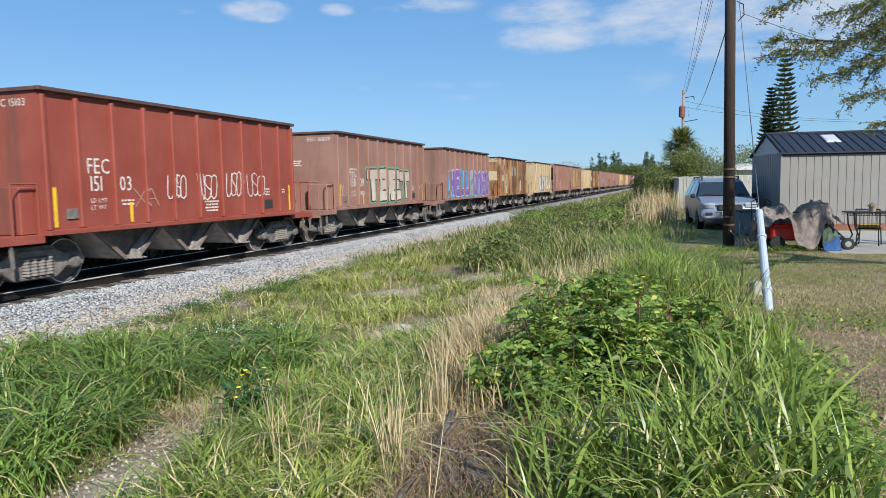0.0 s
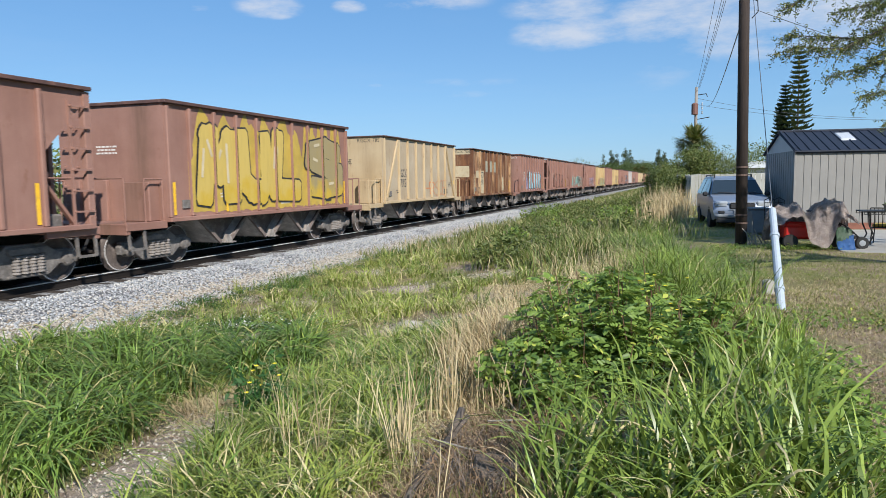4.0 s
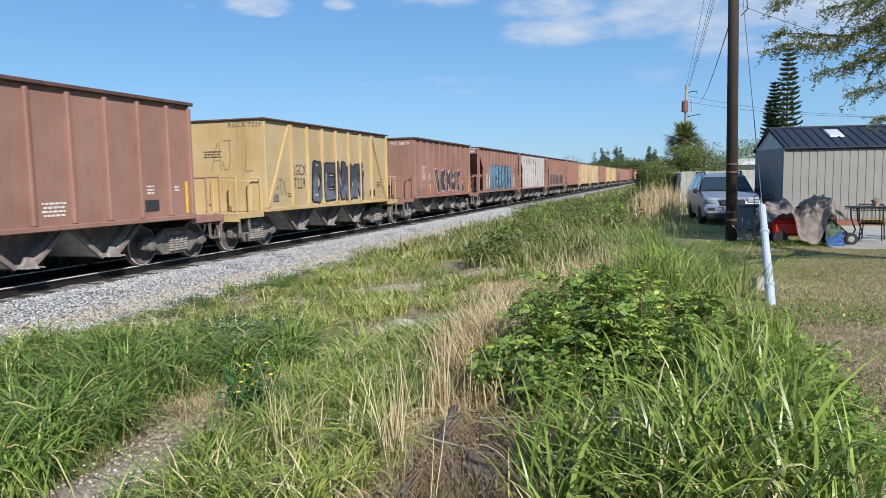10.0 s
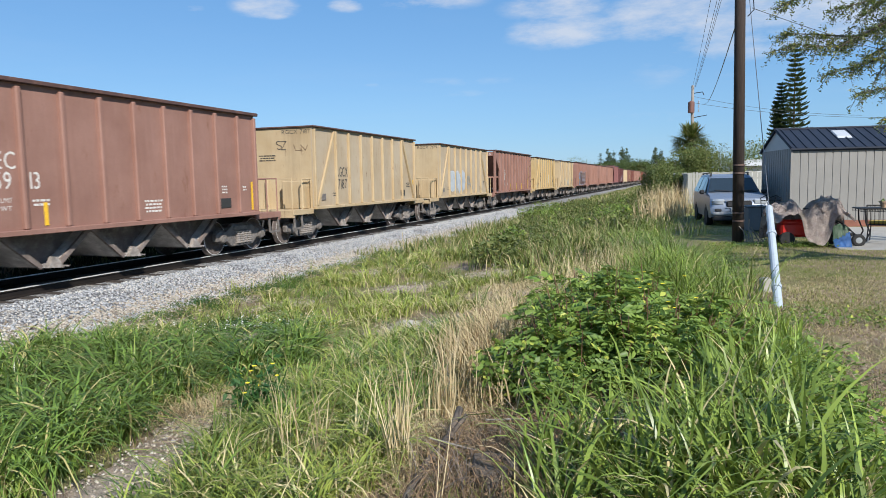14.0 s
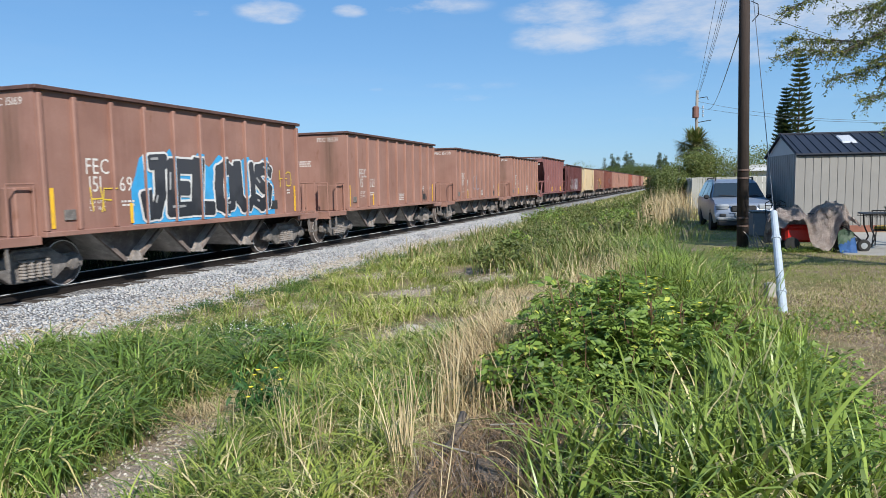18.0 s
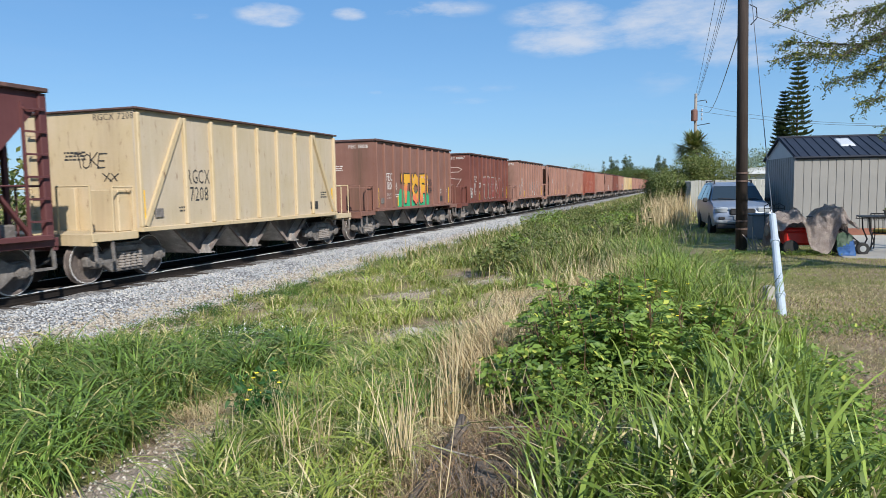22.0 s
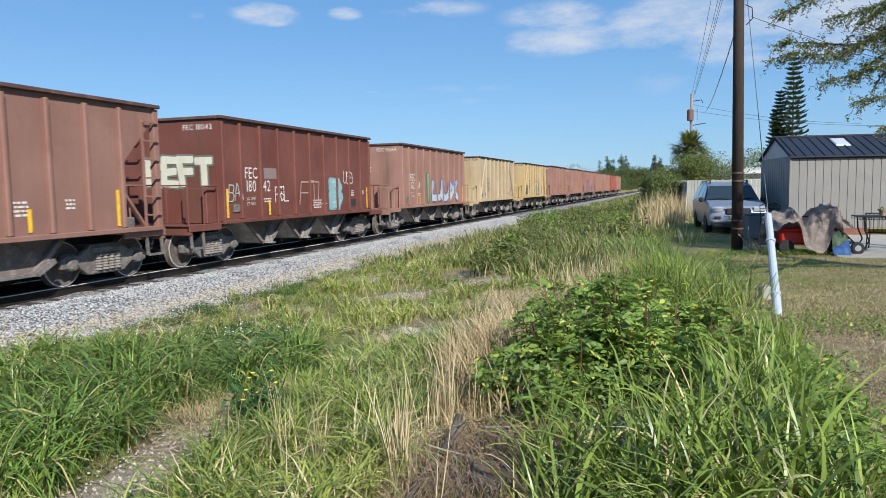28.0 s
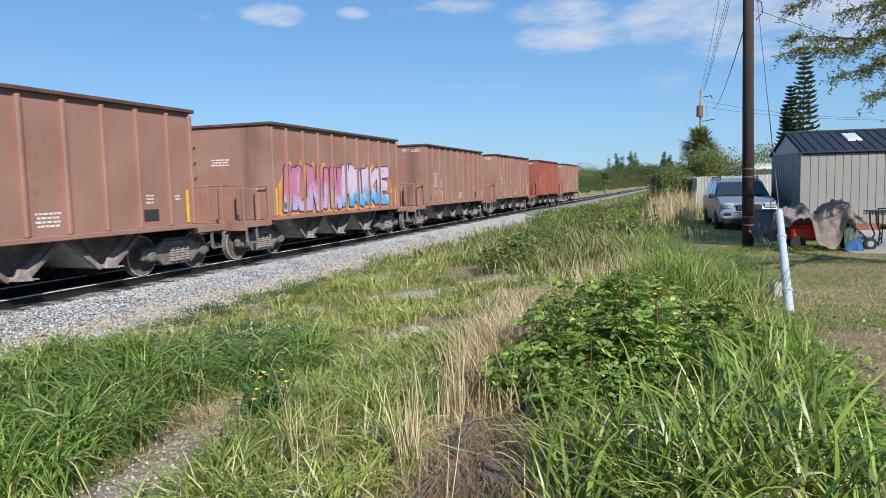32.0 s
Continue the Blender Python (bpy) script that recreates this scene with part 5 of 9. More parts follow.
# sprayed on the end walls: number of the wagon: text, x, z, width, height, fill, outline
END_TAGS = {
    "18042": [("REFT", -0.85, 2.02, 2.1, 0.78, (0.50, 0.52, 0.38, 0.56, 0.55, 0.46), (0.13, 0.16, 0.13))],
    "7208": [("TOKE", -0.15, 2.42, 0.85, 0.34, None, (0.02, 0.02, 0.02)), ("XX", 0.6, 2.12, 0.4, 0.2, None, (0.02, 0.02, 0.02))],
    "7239": [("LAPRO", -0.9, 2.35, 1.5, 0.3, None, (0.30, 0.22, 0.12))],
    "18007": [("COP", -1.0, 2.45, 2.1, 0.6, None, (0.48, 0.36, 0.32)), ("OBEZ", -0.55, 1.7, 1.6, 0.7, None, (0.52, 0.42, 0.38)), ("SE", -0.2, 1.35, 1.0, 0.4, None, (0.52, 0.42, 0.38))],
    "7229": [("AJ", -0.2, 2.2, 0.7, 0.8, None, (0.22, 0.17, 0.10)), ("L", 0.95, 2.2, 0.25, 0.9, None, (0.22, 0.17, 0.10))],
    "7213": [("RIX", -0.2, 2.3, 0.7, 0.14, None, (0.05, 0.045, 0.04)), ("J", 0.35, 2.7, 0.3, 0.55, None, (0.10, 0.08, 0.06)), ("Z", 0.75, 2.1, 0.22, 0.3, None, (0.05, 0.045, 0.04)), ("V", -0.6, 3.1, 0.16, 0.12, None, (0.05, 0.045, 0.04))],
    "7187": [("SZ", 0.2, 2.95, 0.35, 0.28, None, (0.05, 0.045, 0.04)), ("LV", 0.85, 2.9, 0.5, 0.2, None, (0.16, 0.10, 0.06))],
}


def end_tag(car, text, px, pz, pw, ph, fill, outline, y, seed):
    """Sprayed letters on the end wall that faces -y."""
    cell = pw / len(text)
    thick = min(0.36 * cell, 0.27 * ph) if fill else max(0.025, 0.07 * min(cell, ph))
    bars = sprayed(text, px, pz, pw, ph, thick, seed, 0.3)
    for r, lift, colour, name in (((thick * 0.5 + 0.045, 0.002, outline, "letter_outline"), (thick * 0.5, 0.012, fill, "letter_fill")) if fill else ((thick * 0.5, 0.002, outline, "spray_tag"),)):
        bm = bmesh.new()
        for i, (a, b) in enumerate(bars):
            capsule(bm, a, b, r, i * 0.00015)
        for v in bm.verts:
            v.co = Vector((v.co.y, y - lift - v.co.x, v.co.z))
        part(name, bm, spray(colour), car)


def build_train():
    made = []
    for k, (style, colour, words, mark, n1, n2, pieces) in enumerate(WAGONS):
        base, faded, rust = colour
        if rust > 0.8:
            m = car_paint("rusted_wagon_paint", base, faded, 0.6, k, (0.080, 0.034, 0.020), (0.27, 0.125, 0.055))
        else:
            m = car_paint("wagon_paint", base, faded, rust, k, soot=(0.75 if style == "closed" and k % 3 != 1 else 0.25))
        car = copy_thing(PROTO[style], pose(TRACK_X, CENTRES[k], 0))
        ends = "open-ended" if style == "open" else "closed-ended"
        art = " with spray-painted lettering" if pieces else " with stencilled lettering"
        tagged(car, f"{words} {ends} steel hopper wagon{art} on the track", "railway wagon", "wagons of the train")
        frame_paint = m if words != "white-washed" else car_paint("wagon_paint", BROWN[0], BROWN[1], 0.2, k + 60)
        if rust > 0.8:
            for o in [c for c in car.children if c.name.split(".")[0] == "diagonal_brace"]:
                bpy.data.objects.remove(o)
        side_paint = m
        if style == "braced" and rust < 0.8:
            # greyer panels between the yellower ribs
            side_paint = car_paint("wagon_paint", tuple(c * q for c, q in zip(base, (0.92, 0.97, 1.12))), tuple(c * q for c, q in zip(faded, (0.92, 0.97, 1.12))), rust, k + 80)
        for o in car.children_recursive:
            if o.data.materials and o.data.materials[0] == PAINT:
                o.material_slots[0].link = "OBJECT"
                o.material_slots[0].material = side_paint if o.name.split(".")[0] == "side_wall" else m if o.name.split(".")[0] == "rib" else frame_paint
        if n1 + n2 == "17034":
            # a taller body than the other wagons
            for o in car.children:
                if o.name.split(".")[0] in ("side_wall", "rib", "slope_sheet", "corner_post", "end_post", "end_band", "top_chord", "ladder_rung", "ladder_rail"):
                    o.matrix_basis = Matrix.Translation((0, 0, -0.1378)) @ Matrix.Diagonal((1, 1, 1.13, 1))
            # its ends have no posts or ladders
            for o in [c for c in car.children if c.name.split(".")[0] in ("corner_post", "end_post", "ladder_rung", "ladder_rail")]:
                bpy.data.objects.remove(o)
        x = PANEL_X + 0.005
        light_car = style == "braced"
        ink = MAT["black_letter"] if light_car else MAT["white_letter"]

        def stencil(name, fn, *args, **kw):
            bm = bmesh.new()
            fn(bm, *args, **kw)
            if name in ("reporting_mark", "road_number"):
                over_ribs(bm, RIBS[style], RIB_W / 2 + 0.002, RIB_D)
            ob = part(name, bm, ink, car)
            if name in ("data_stencil", "end_number"):
                tagged(ob, kind="stuff")
        y1, y2 = {"closed": (-3.42, -2.58), "braced": (-2.87, None), "open": (-3.3, -2.5)}[style]
        size = 0.34 if style == "braced" else 0.31
        if rust > 0.8:
            # squares of newer paint left between the rust
            shift = 0.0 if k < 5 else -0.98
            for py, pz, pw, ph, kind in ((-0.88, 2.40, 0.70, 0.66, "grey"), (0.10, 2.40, 0.74, 0.66, "grey"), (1.08, 2.40, 0.66, 0.62, "grey"), (-3.7, 2.05, 0.55, 0.42, "cream"), (2.05, 1.25, 0.72, 0.85, "cream"), (-2.9, 1.16, 0.92, 1.32, "cream"), (-4.34, 1.16, 0.34, 1.1, "cream")):
                if pz > 2.3:
                    py += shift
                bm = bmesh.new()
                bm.faces.new([bm.verts.new((x - 0.002, py + u * pw, pz + v * ph)) for u, v in ((0, 0.02), (1, 0), (0.99, 1), (0.02, 0.98))])
                part("paint_patch", bm, MAT["patch_" + kind], car, "square patch of newer paint")
            for px, pz, pw, ph in ((0.3, 3.36, 1.1, 0.3), (0.5, 2.1, 0.85, 0.62)):
                bm = bmesh.new()
                bm.faces.new([bm.verts.new((px + u * pw, -HALF - 0.002, pz + v * ph)) for u, v in ((0, 0), (1, 0), (1, 1), (0, 1))])
                part("paint_patch", bm, MAT["patch_cream"], car, "square patch of newer paint")
        if style == "braced":
            stencil("reporting_mark", write_on, mark, y1, 2.07, size, x, width=0.82)
            stencil("road_number", write_on, n1, y1 + 0.08, 1.66, size, x, width=0.66)
        else:
            if mark:
                stencil("reporting_mark", write_on, mark, y1, 2.20, size, x, squeeze=0.8)
            if n1:
                stencil("road_number", write_on, n1, y1 + 0.06, 1.85, size, x, squeeze=0.8)
        if n2:
            stencil("road_number", write_on, n2, y2, 1.85, 0.31, x, squeeze=0.8)
        if style != "braced":
            stencil("data_stencil", write_on, "LD LMT", y1 + 0.04, 1.62, 0.085, x)
            stencil("data_stencil", write_on, "LT WT", y1 + 0.04, 1.48, 0.085, x)
            stencil("data_stencil", small_print, y2 + 0.02, 1.62, 2, 0.36, x)
        prints = {"closed": ((0.22, 1.52, 4, 0.55), (2.95, 1.8, 3, 0.22), (3.85, 1.78, 2, 0.16)), "braced": ((3.5, 1.78, 3, 0.4), (-3.2, 1.5, 2, 0.35)), "open": ((1.9, 1.7, 4, 0.3), (3.0, 1.72, 3, 0.22))}[style]
        for yy, zz, rows, ww in prints:
            stencil("data_stencil", small_print, yy, zz, rows, ww, x)
        ye = -HALF - 0.004 if style != "open" else -5.5 - 0.036
        if mark and n1:
            stencil("end_number", end_text, f"{mark} {n1}{n2}", 0.42, 3.44, 0.14, ye)
        for text, px, pz, pw, ph, fill, outline in END_TAGS.get(n1 + n2, ()):
            end_tag(car, text, px, pz, pw, ph, fill, outline, ye, k)
        if n1 == "7158":
            bm = bmesh.new()
            bm.faces.new([bm.verts.new((-0.75 + u * 1.3, ye, 2.0 + v * 1.25)) for u, v in ((0, 0.02), (1, 0), (0.99, 1), (0.02, 0.98))])
            part("paint_patch", bm, MAT["patch_pale"], car, "large pale patch on the end wall")
            bm = bmesh.new()
            bm.faces.new([bm.verts.new((x - 0.002, 1.05 + u * 0.8, 1.5 + v * 0.75)) for u, v in ((0, 0), (1, 0), (1, 1), (0, 1))])
            part("paint_patch", bm, MAT["patch_pale"], car, "pale square of newer paint")
        if n1 + n2 == "18042":
            bm = bmesh.new()
            bm.faces.new([bm.verts.new((x, -2.52 + u * 0.78, 2.2 + v * 0.30)) for u, v in ((0, 0), (1, 0), (1, 1), (0, 1))])
            part("paint_patch", bm, MAT["patch_dull"], car, "grey patch over an old mark")
        if n1 + n2 == "17034":
            for py, pw, pz, ph, pm in ((-1.0, 0.36, 1.2, 0.42, "reflector"), (0.05, 0.36, 1.2, 0.42, "reflector"), (3.1, 0.36, 1.2, 0.42, "reflector"), (0.0, 0.44, 1.75, 0.34, "white_letter")):
                bm = bmesh.new()
                box(bm, x - 0.004, x + 0.01, py, py + pw, pz, pz + ph)
                part("notice_plate", bm, MAT[pm], car, "small notice plate with printed lines")
        if style != "open":
            stencil("data_stencil", small_print, -0.45, 2.75, 3, 0.6, ye, "end")
            bm = bmesh.new()
            box(bm, x - 0.004, x + 0.03, -4.0, -3.74, 1.32, 1.52, 0.006)
            part("defect_card_board", bm, MAT["steel"], car)
            bm = bmesh.new()
            box(bm, x - 0.004, x + 0.012, 2.85, 3.3, 1.28, 1.52)
            part("label_board", bm, MAT["black_letter"], car, "black lube plate with pale marks")
        for y in {"closed": (-4.25, 4.25, -2.3), "braced": (-4.32, 4.25), "open": (-4.3, 4.3, -1.3, 0.5, 2.2)}[style]:
            bm = bmesh.new()
            tall = 0.75 if abs(y) > 4 else 0.42
            yy = y
            q = [(x + 0.012, yy - 0.045, 1.18), (x + 0.012, yy + 0.045, 1.18), (x + 0.012, yy + 0.045, 1.18 + tall), (x + 0.012, yy - 0.045, 1.18 + tall)]
            bm.faces.new([bm.verts.new(p) for p in q])
            part("reflective_stripe", bm, MAT["reflector"], car)
        for i, spec in enumerate(pieces):
            spray_piece(car, style, spec, k * 7 + i)
        made.append(car)
    for p in PROTO.values():
        for o in [*p.children_recursive, p]:
            bpy.data.objects.remove(o)
    return made


TRAIN = build_train()
# metres that the train has run since the start
RUN = [(0, 0.0), (4, 70.42), (8, 140.59), (12, 210.89), (16, 281.53), (20, 352.61), (24, 424.07), (28, 495.71), (32, 567.18)]


def run_at(t):
    for (ta, da), (tb, db) in zip(RUN, RUN[1:]):
        if t <= tb:
            return da + (db - da) * (t - ta) / (tb - ta)
    return RUN[-1][1]


def motions():
    times = [i / FPS for i in range(0, 32 * FPS + 1)]
    for car, c in zip(TRAIN, CENTRES):
        walk(car, [(t, pose(TRACK_X, c - d, 0)) for t, d in RUN])
        # the wheels turn while the wagon is near
        near = [t for t in times if -14 < c - run_at(t) < 48]
        if not near:
            continue
        for truck in car.children:
            if not truck.name.startswith("truck"):
                continue
            for ws in truck.children:
                if not ws.name.startswith("wheelset"):
                    continue
                x, y, z = ws.location
                rows = []
                if near[0] > 0:
                    rows.append((0.0, pose(x, y, z)))
                d0 = run_at(near[0])
                for t in near:
                    rows.append((t, pose(x, y, z, math.degrees((run_at(t) - d0) / WHEEL_R))))
                if near[-1] < 32:
                    rows.append((32.0, rows[-1][1]))
                walk(ws, rows)

# ---------------------------------------------------------------- yard, poles, far things
MAT.update(
    pole=surface("weathered_brown_pole", (0.036, 0.025, 0.021), 0.9, 0, 0.3, 3, (0.075, 0.058, 0.05), 0.5, 60, 0.5, 0.01, (5, 5, 0.4)),
    pole_band=surface("rusty_band", (0.105, 0.068, 0.055), 0.7, 0.2, 0.2, 6),
    grey_pole=surface("silvered_pole", (0.24, 0.22, 0.20), 0.9, 0, 0.2, 3, None, 0.5, 40, 0.3, 0.01, (5, 5, 0.4)),
    guard=surface("weathered_white_plastic", (0.36, 0.42, 0.49), 0.5, 0, 0.1, 5, (0.35, 0.36, 0.34), 0.5, 50, 0.15, 0.003, (4, 4, 0.8)),
    wire=surface("galvanised_wire", (0.16, 0.17, 0.18), 0.5, 0.6, 0.1, 8),
    concrete=surface("worn_concrete", (0.34, 0.325, 0.295), 0.9, 0, 0.15, 3, (0.28, 0.26, 0.22), 0.5, 60, 0.4),
    shed_wall=surface("beige_sheet_metal", (0.205, 0.200, 0.190), 0.5, 0, 0.05, 1.2, (0.30, 0.29, 0.27), 0.25, 40, 0.08),
    shed_roof=surface("navy_sheet_metal", (0.011, 0.017, 0.034), 0.65, 0, 0.2, 2, (0.025, 0.032, 0.05), 0.4, 40, 0.1),
    shed_trim=surface("white_sheet_metal", (0.42, 0.42, 0.42), 0.5, 0, 0.06, 2, None, 0.5, 40, 0.08),
    skylight=surface("milky_plastic", (0.45, 0.47, 0.50), 0.3, 0, 0.05, 4),
    brick_red=surface("red_brick", (0.24, 0.10, 0.07), 0.9, 0, 0.2, 4),
    van_paint=surface("silver_car_paint", (0.215, 0.255, 0.33), 0.32, 0.4, 0.05, 2, (0.38, 0.38, 0.38), 0.2, 90, 0.02),
    van_dark=surface("black_plastic_trim", (0.02, 0.02, 0.022), 0.5, 0, 0.1, 5),
    van_grey=surface("grey_bumper_plastic", (0.22, 0.23, 0.24), 0.5, 0, 0.1, 5),
    tyre=surface("tyre_rubber", (0.022, 0.022, 0.022), 0.85, 0, 0.2, 6),
    alloy=surface("alloy_wheel", (0.50, 0.51, 0.52), 0.35, 0.8, 0.1, 6),
    tarp=surface("dusty_taupe_tarpaulin", (0.42, 0.35, 0.315), 0.75, 0, 0.35, 5.0, (0.24, 0.17, 0.13), 0.6, 30, 0.3, 0.01),
    tarp_blue=surface("blue_tarpaulin", (0.05, 0.16, 0.42), 0.5, 0, 0.2, 4),
    tarp_green=surface("green_tarpaulin", (0.06, 0.13, 0.07), 0.5, 0, 0.2, 4),
    red_paint=surface("red_machine_paint", (0.52, 0.02, 0.015), 0.35, 0, 0.15, 4),
    iron=surface("black_wrought_iron", (0.02, 0.02, 0.02), 0.5, 0.4, 0.15, 6),
    bin=surface("grey_bin_plastic", (0.13, 0.145, 0.16), 0.6, 0, 0.12, 4),
    bucket=surface("white_bucket_plastic", (0.66, 0.66, 0.62), 0.5, 0, 0.08, 4),
    cushion=surface("mustard_cushion", (0.50, 0.34, 0.06), 0.9, 0, 0.15, 5),
    clay=surface("terracotta", (0.36, 0.25, 0.17), 0.9, 0, 0.15, 5),
    wood_grey=surface("weathered_grey_wood", (0.27, 0.25, 0.22), 0.9, 0, 0.25, 4, (0.12, 0.10, 0.08), 0.4, 50, 0.5, 0.01, (6, 6, 0.6)),
    fence=surface("whitewashed_fence_board", (0.36, 0.36, 0.33), 0.85, 0, 0.15, 2, (0.30, 0.29, 0.25), 0.5, 50, 0.3, 0.006, (3, 3, 0.4)),
    white_house=surface("white_siding", (0.55, 0.55, 0.54), 0.7, 0, 0.05, 2),
    bark=surface("grey_brown_bark", (0.11, 0.088, 0.07), 0.95, 0, 0.3, 5, (0.26, 0.23, 0.2), 0.5, 40, 0.7, 0.02),
    stem=surface("reddish_stem", (0.16, 0.085, 0.05), 0.8, 0, 0.25, 9),
    transformer=surface("rust_grey_tank", (0.17, 0.085, 0.07), 0.7, 0.2, 0.2, 4),
    leaf_bush=leafy("broad_leaf", (0.040, 0.090, 0.020), (0.25, 0.36, 0.075), (0.42, 0.46, 0.09), 0.07, 0.45, 0.26, 1.6),
    leaf_tree=leafy("oak_leaf", (0.030, 0.050, 0.020), (0.15, 0.19, 0.07), (0.34, 0.32, 0.06), 0.10, 0.34, 0.28, 1.6),
    leaf_far=leafy("distant_leaf", (0.034, 0.056, 0.018), (0.19, 0.225, 0.066), (0.22, 0.21, 0.08), 0.08, 0.6, 0.2, 0.15),
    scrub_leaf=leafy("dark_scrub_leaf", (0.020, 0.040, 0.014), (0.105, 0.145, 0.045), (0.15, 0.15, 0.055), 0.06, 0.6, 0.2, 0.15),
    needle=leafy("pine_needle", (0.028, 0.050, 0.026), (0.085, 0.125, 0.06), (0.08, 0.08, 0.04), 0.05, 0.6, 0.1),
    palm=leafy("palm_frond", (0.035, 0.058, 0.02), (0.14, 0.17, 0.055), (0.24, 0.19, 0.09), 0.15, 0.5, 0.2),
    grass=leafy("meadow_grass", (0.060, 0.100, 0.015), (0.43, 0.49, 0.115), (0.58, 0.49, 0.27), 0.18, 0.38, 0.2, 0.35),
    lush=leafy("lush_grass", (0.018, 0.044, 0.008), (0.20, 0.31, 0.062), (0.40, 0.36, 0.15), 0.08, 0.35, 0.12, 0.5),
    cane=leafy("guinea_grass", (0.042, 0.080, 0.012), (0.32, 0.42, 0.085), (0.54, 0.46, 0.24), 0.07, 0.36, 0.16, 0.8),
    turf=leafy("thin_turf", (0.095, 0.125, 0.028), (0.33, 0.36, 0.095), (0.50, 0.43, 0.24), 0.28, 0.6, 0.3, 0.5),
    twig=leafy("dead_twig", (0.06, 0.045, 0.035), (0.20, 0.16, 0.13), (0.30, 0.26, 0.22), 0.1, 0.9, 0.02, 0.8),
    fox=leafy("fox_red_stem", (0.15, 0.090, 0.055), (0.36, 0.24, 0.145), (0.16, 0.10, 0.06), 0.1, 0.8, 0.15, 0.8),
    straw=leafy("dry_grass", (0.34, 0.24, 0.125), (0.74, 0.62, 0.40), (0.22, 0.15, 0.08), 0.12, 0.8, 0.2, 0.8),
    litter=leafy("fallen_leaf", (0.11, 0.070, 0.048), (0.34, 0.25, 0.18), (0.42, 0.36, 0.29), 0.15, 0.8, 0.05, 0.8),
    herb=leafy("creeping_herb", (0.015, 0.060, 0.018), (0.050, 0.135, 0.035), (0.2, 0.2, 0.06), 0.05, 0.5, 0.25),
    # near-black leaf: the shade under the wagons is put into this colour
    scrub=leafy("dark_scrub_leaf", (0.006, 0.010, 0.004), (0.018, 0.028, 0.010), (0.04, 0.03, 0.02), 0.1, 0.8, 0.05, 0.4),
    swale=leafy("rank_swale_grass", (0.030, 0.055, 0.012), (0.20, 0.245, 0.062), (0.40, 0.33, 0.18), 0.25, 0.5, 0.15, 0.5),
    petal=surface("yellow_petal", (0.75, 0.60, 0.03), 0.6, 0, 0.1, 9),
    petal_white=surface("white_petal", (0.75, 0.74, 0.70), 0.6, 0, 0.05, 9),
)


def glass_material():
    m, n, l, b = nodes_of("tinted_car_glass")
    b.inputs["Base Color"].default_value = (0.022, 0.034, 0.048, 1)
    b.inputs["Roughness"].default_value = 0.05
    b.inputs["Specular IOR Level"].default_value = 0.35
    return m


def side_glass():
    m, n, l, b = nodes_of("pale_reflecting_car_glass")
    b.inputs["Base Color"].default_value = (0.05, 0.065, 0.08, 1)
    b.inputs["Roughness"].default_value = 0.04
    b.inputs["Specular IOR Level"].default_value = 0.9
    return m


def lamp_glass():
    m, n, l, b = nodes_of("clear_headlight")
    b.inputs["Base Color"].default_value = (0.40, 0.43, 0.46, 1)
    b.inputs["Roughness"].default_value = 0.1
    b.inputs["Metallic"].default_value = 0.3
    return m


MAT["glass"], MAT["headlight"], MAT["side_glass"] = glass_material(), lamp_glass(), side_glass()


def leaf_mesh(name, centres, size, material, rng, slim=0.5, up=0.3, normals=None):
    """Small pointed leaves (one four-cornered blade each) round the given centres."""
    c = np.asarray(centres, float)
    n = len(c)
    s = size * rng.uniform(0.6, 1.35, n)[:, None]
    d = rng.normal(size=(n, 3))
    d[:, 2] = d[:, 2] * 0.7 - 0.15
    d /= np.linalg.norm(d, axis=1, keepdims=True)
    u = rng.normal(size=(n, 3))
    u[:, 2] += up * 4
    side = np.cross(d, u)
    side /= np.linalg.norm(side, axis=1, keepdims=True) + 1e-9
    w = slim * 0.5
    v = np.stack([c, c + d * s * 0.45 + side * s * w, c + d * s, c + d * s * 0.45 - side * s * w], 1).reshape(-1, 3)
    f = np.arange(n * 4).reshape(n, 4)
    return mesh_np(name, v, f, material)


def lumps(rng, n, blobs):
    """n points in the shells of several ellipsoids (x, y, z, rx, ry, rz)."""
    b = np.array(blobs, float)
    vol = b[:, 3] * b[:, 4] * b[:, 5]
    idx = rng.choice(len(b), n, p=vol ** 0.7 / (vol ** 0.7).sum())
    d = rng.normal(size=(n, 3))
    d /= np.linalg.norm(d, axis=1, keepdims=True)
    r = rng.uniform(0.35, 1.0, n)[:, None] ** 0.6
    return b[idx, :3] + d * r * b[idx, 3:]


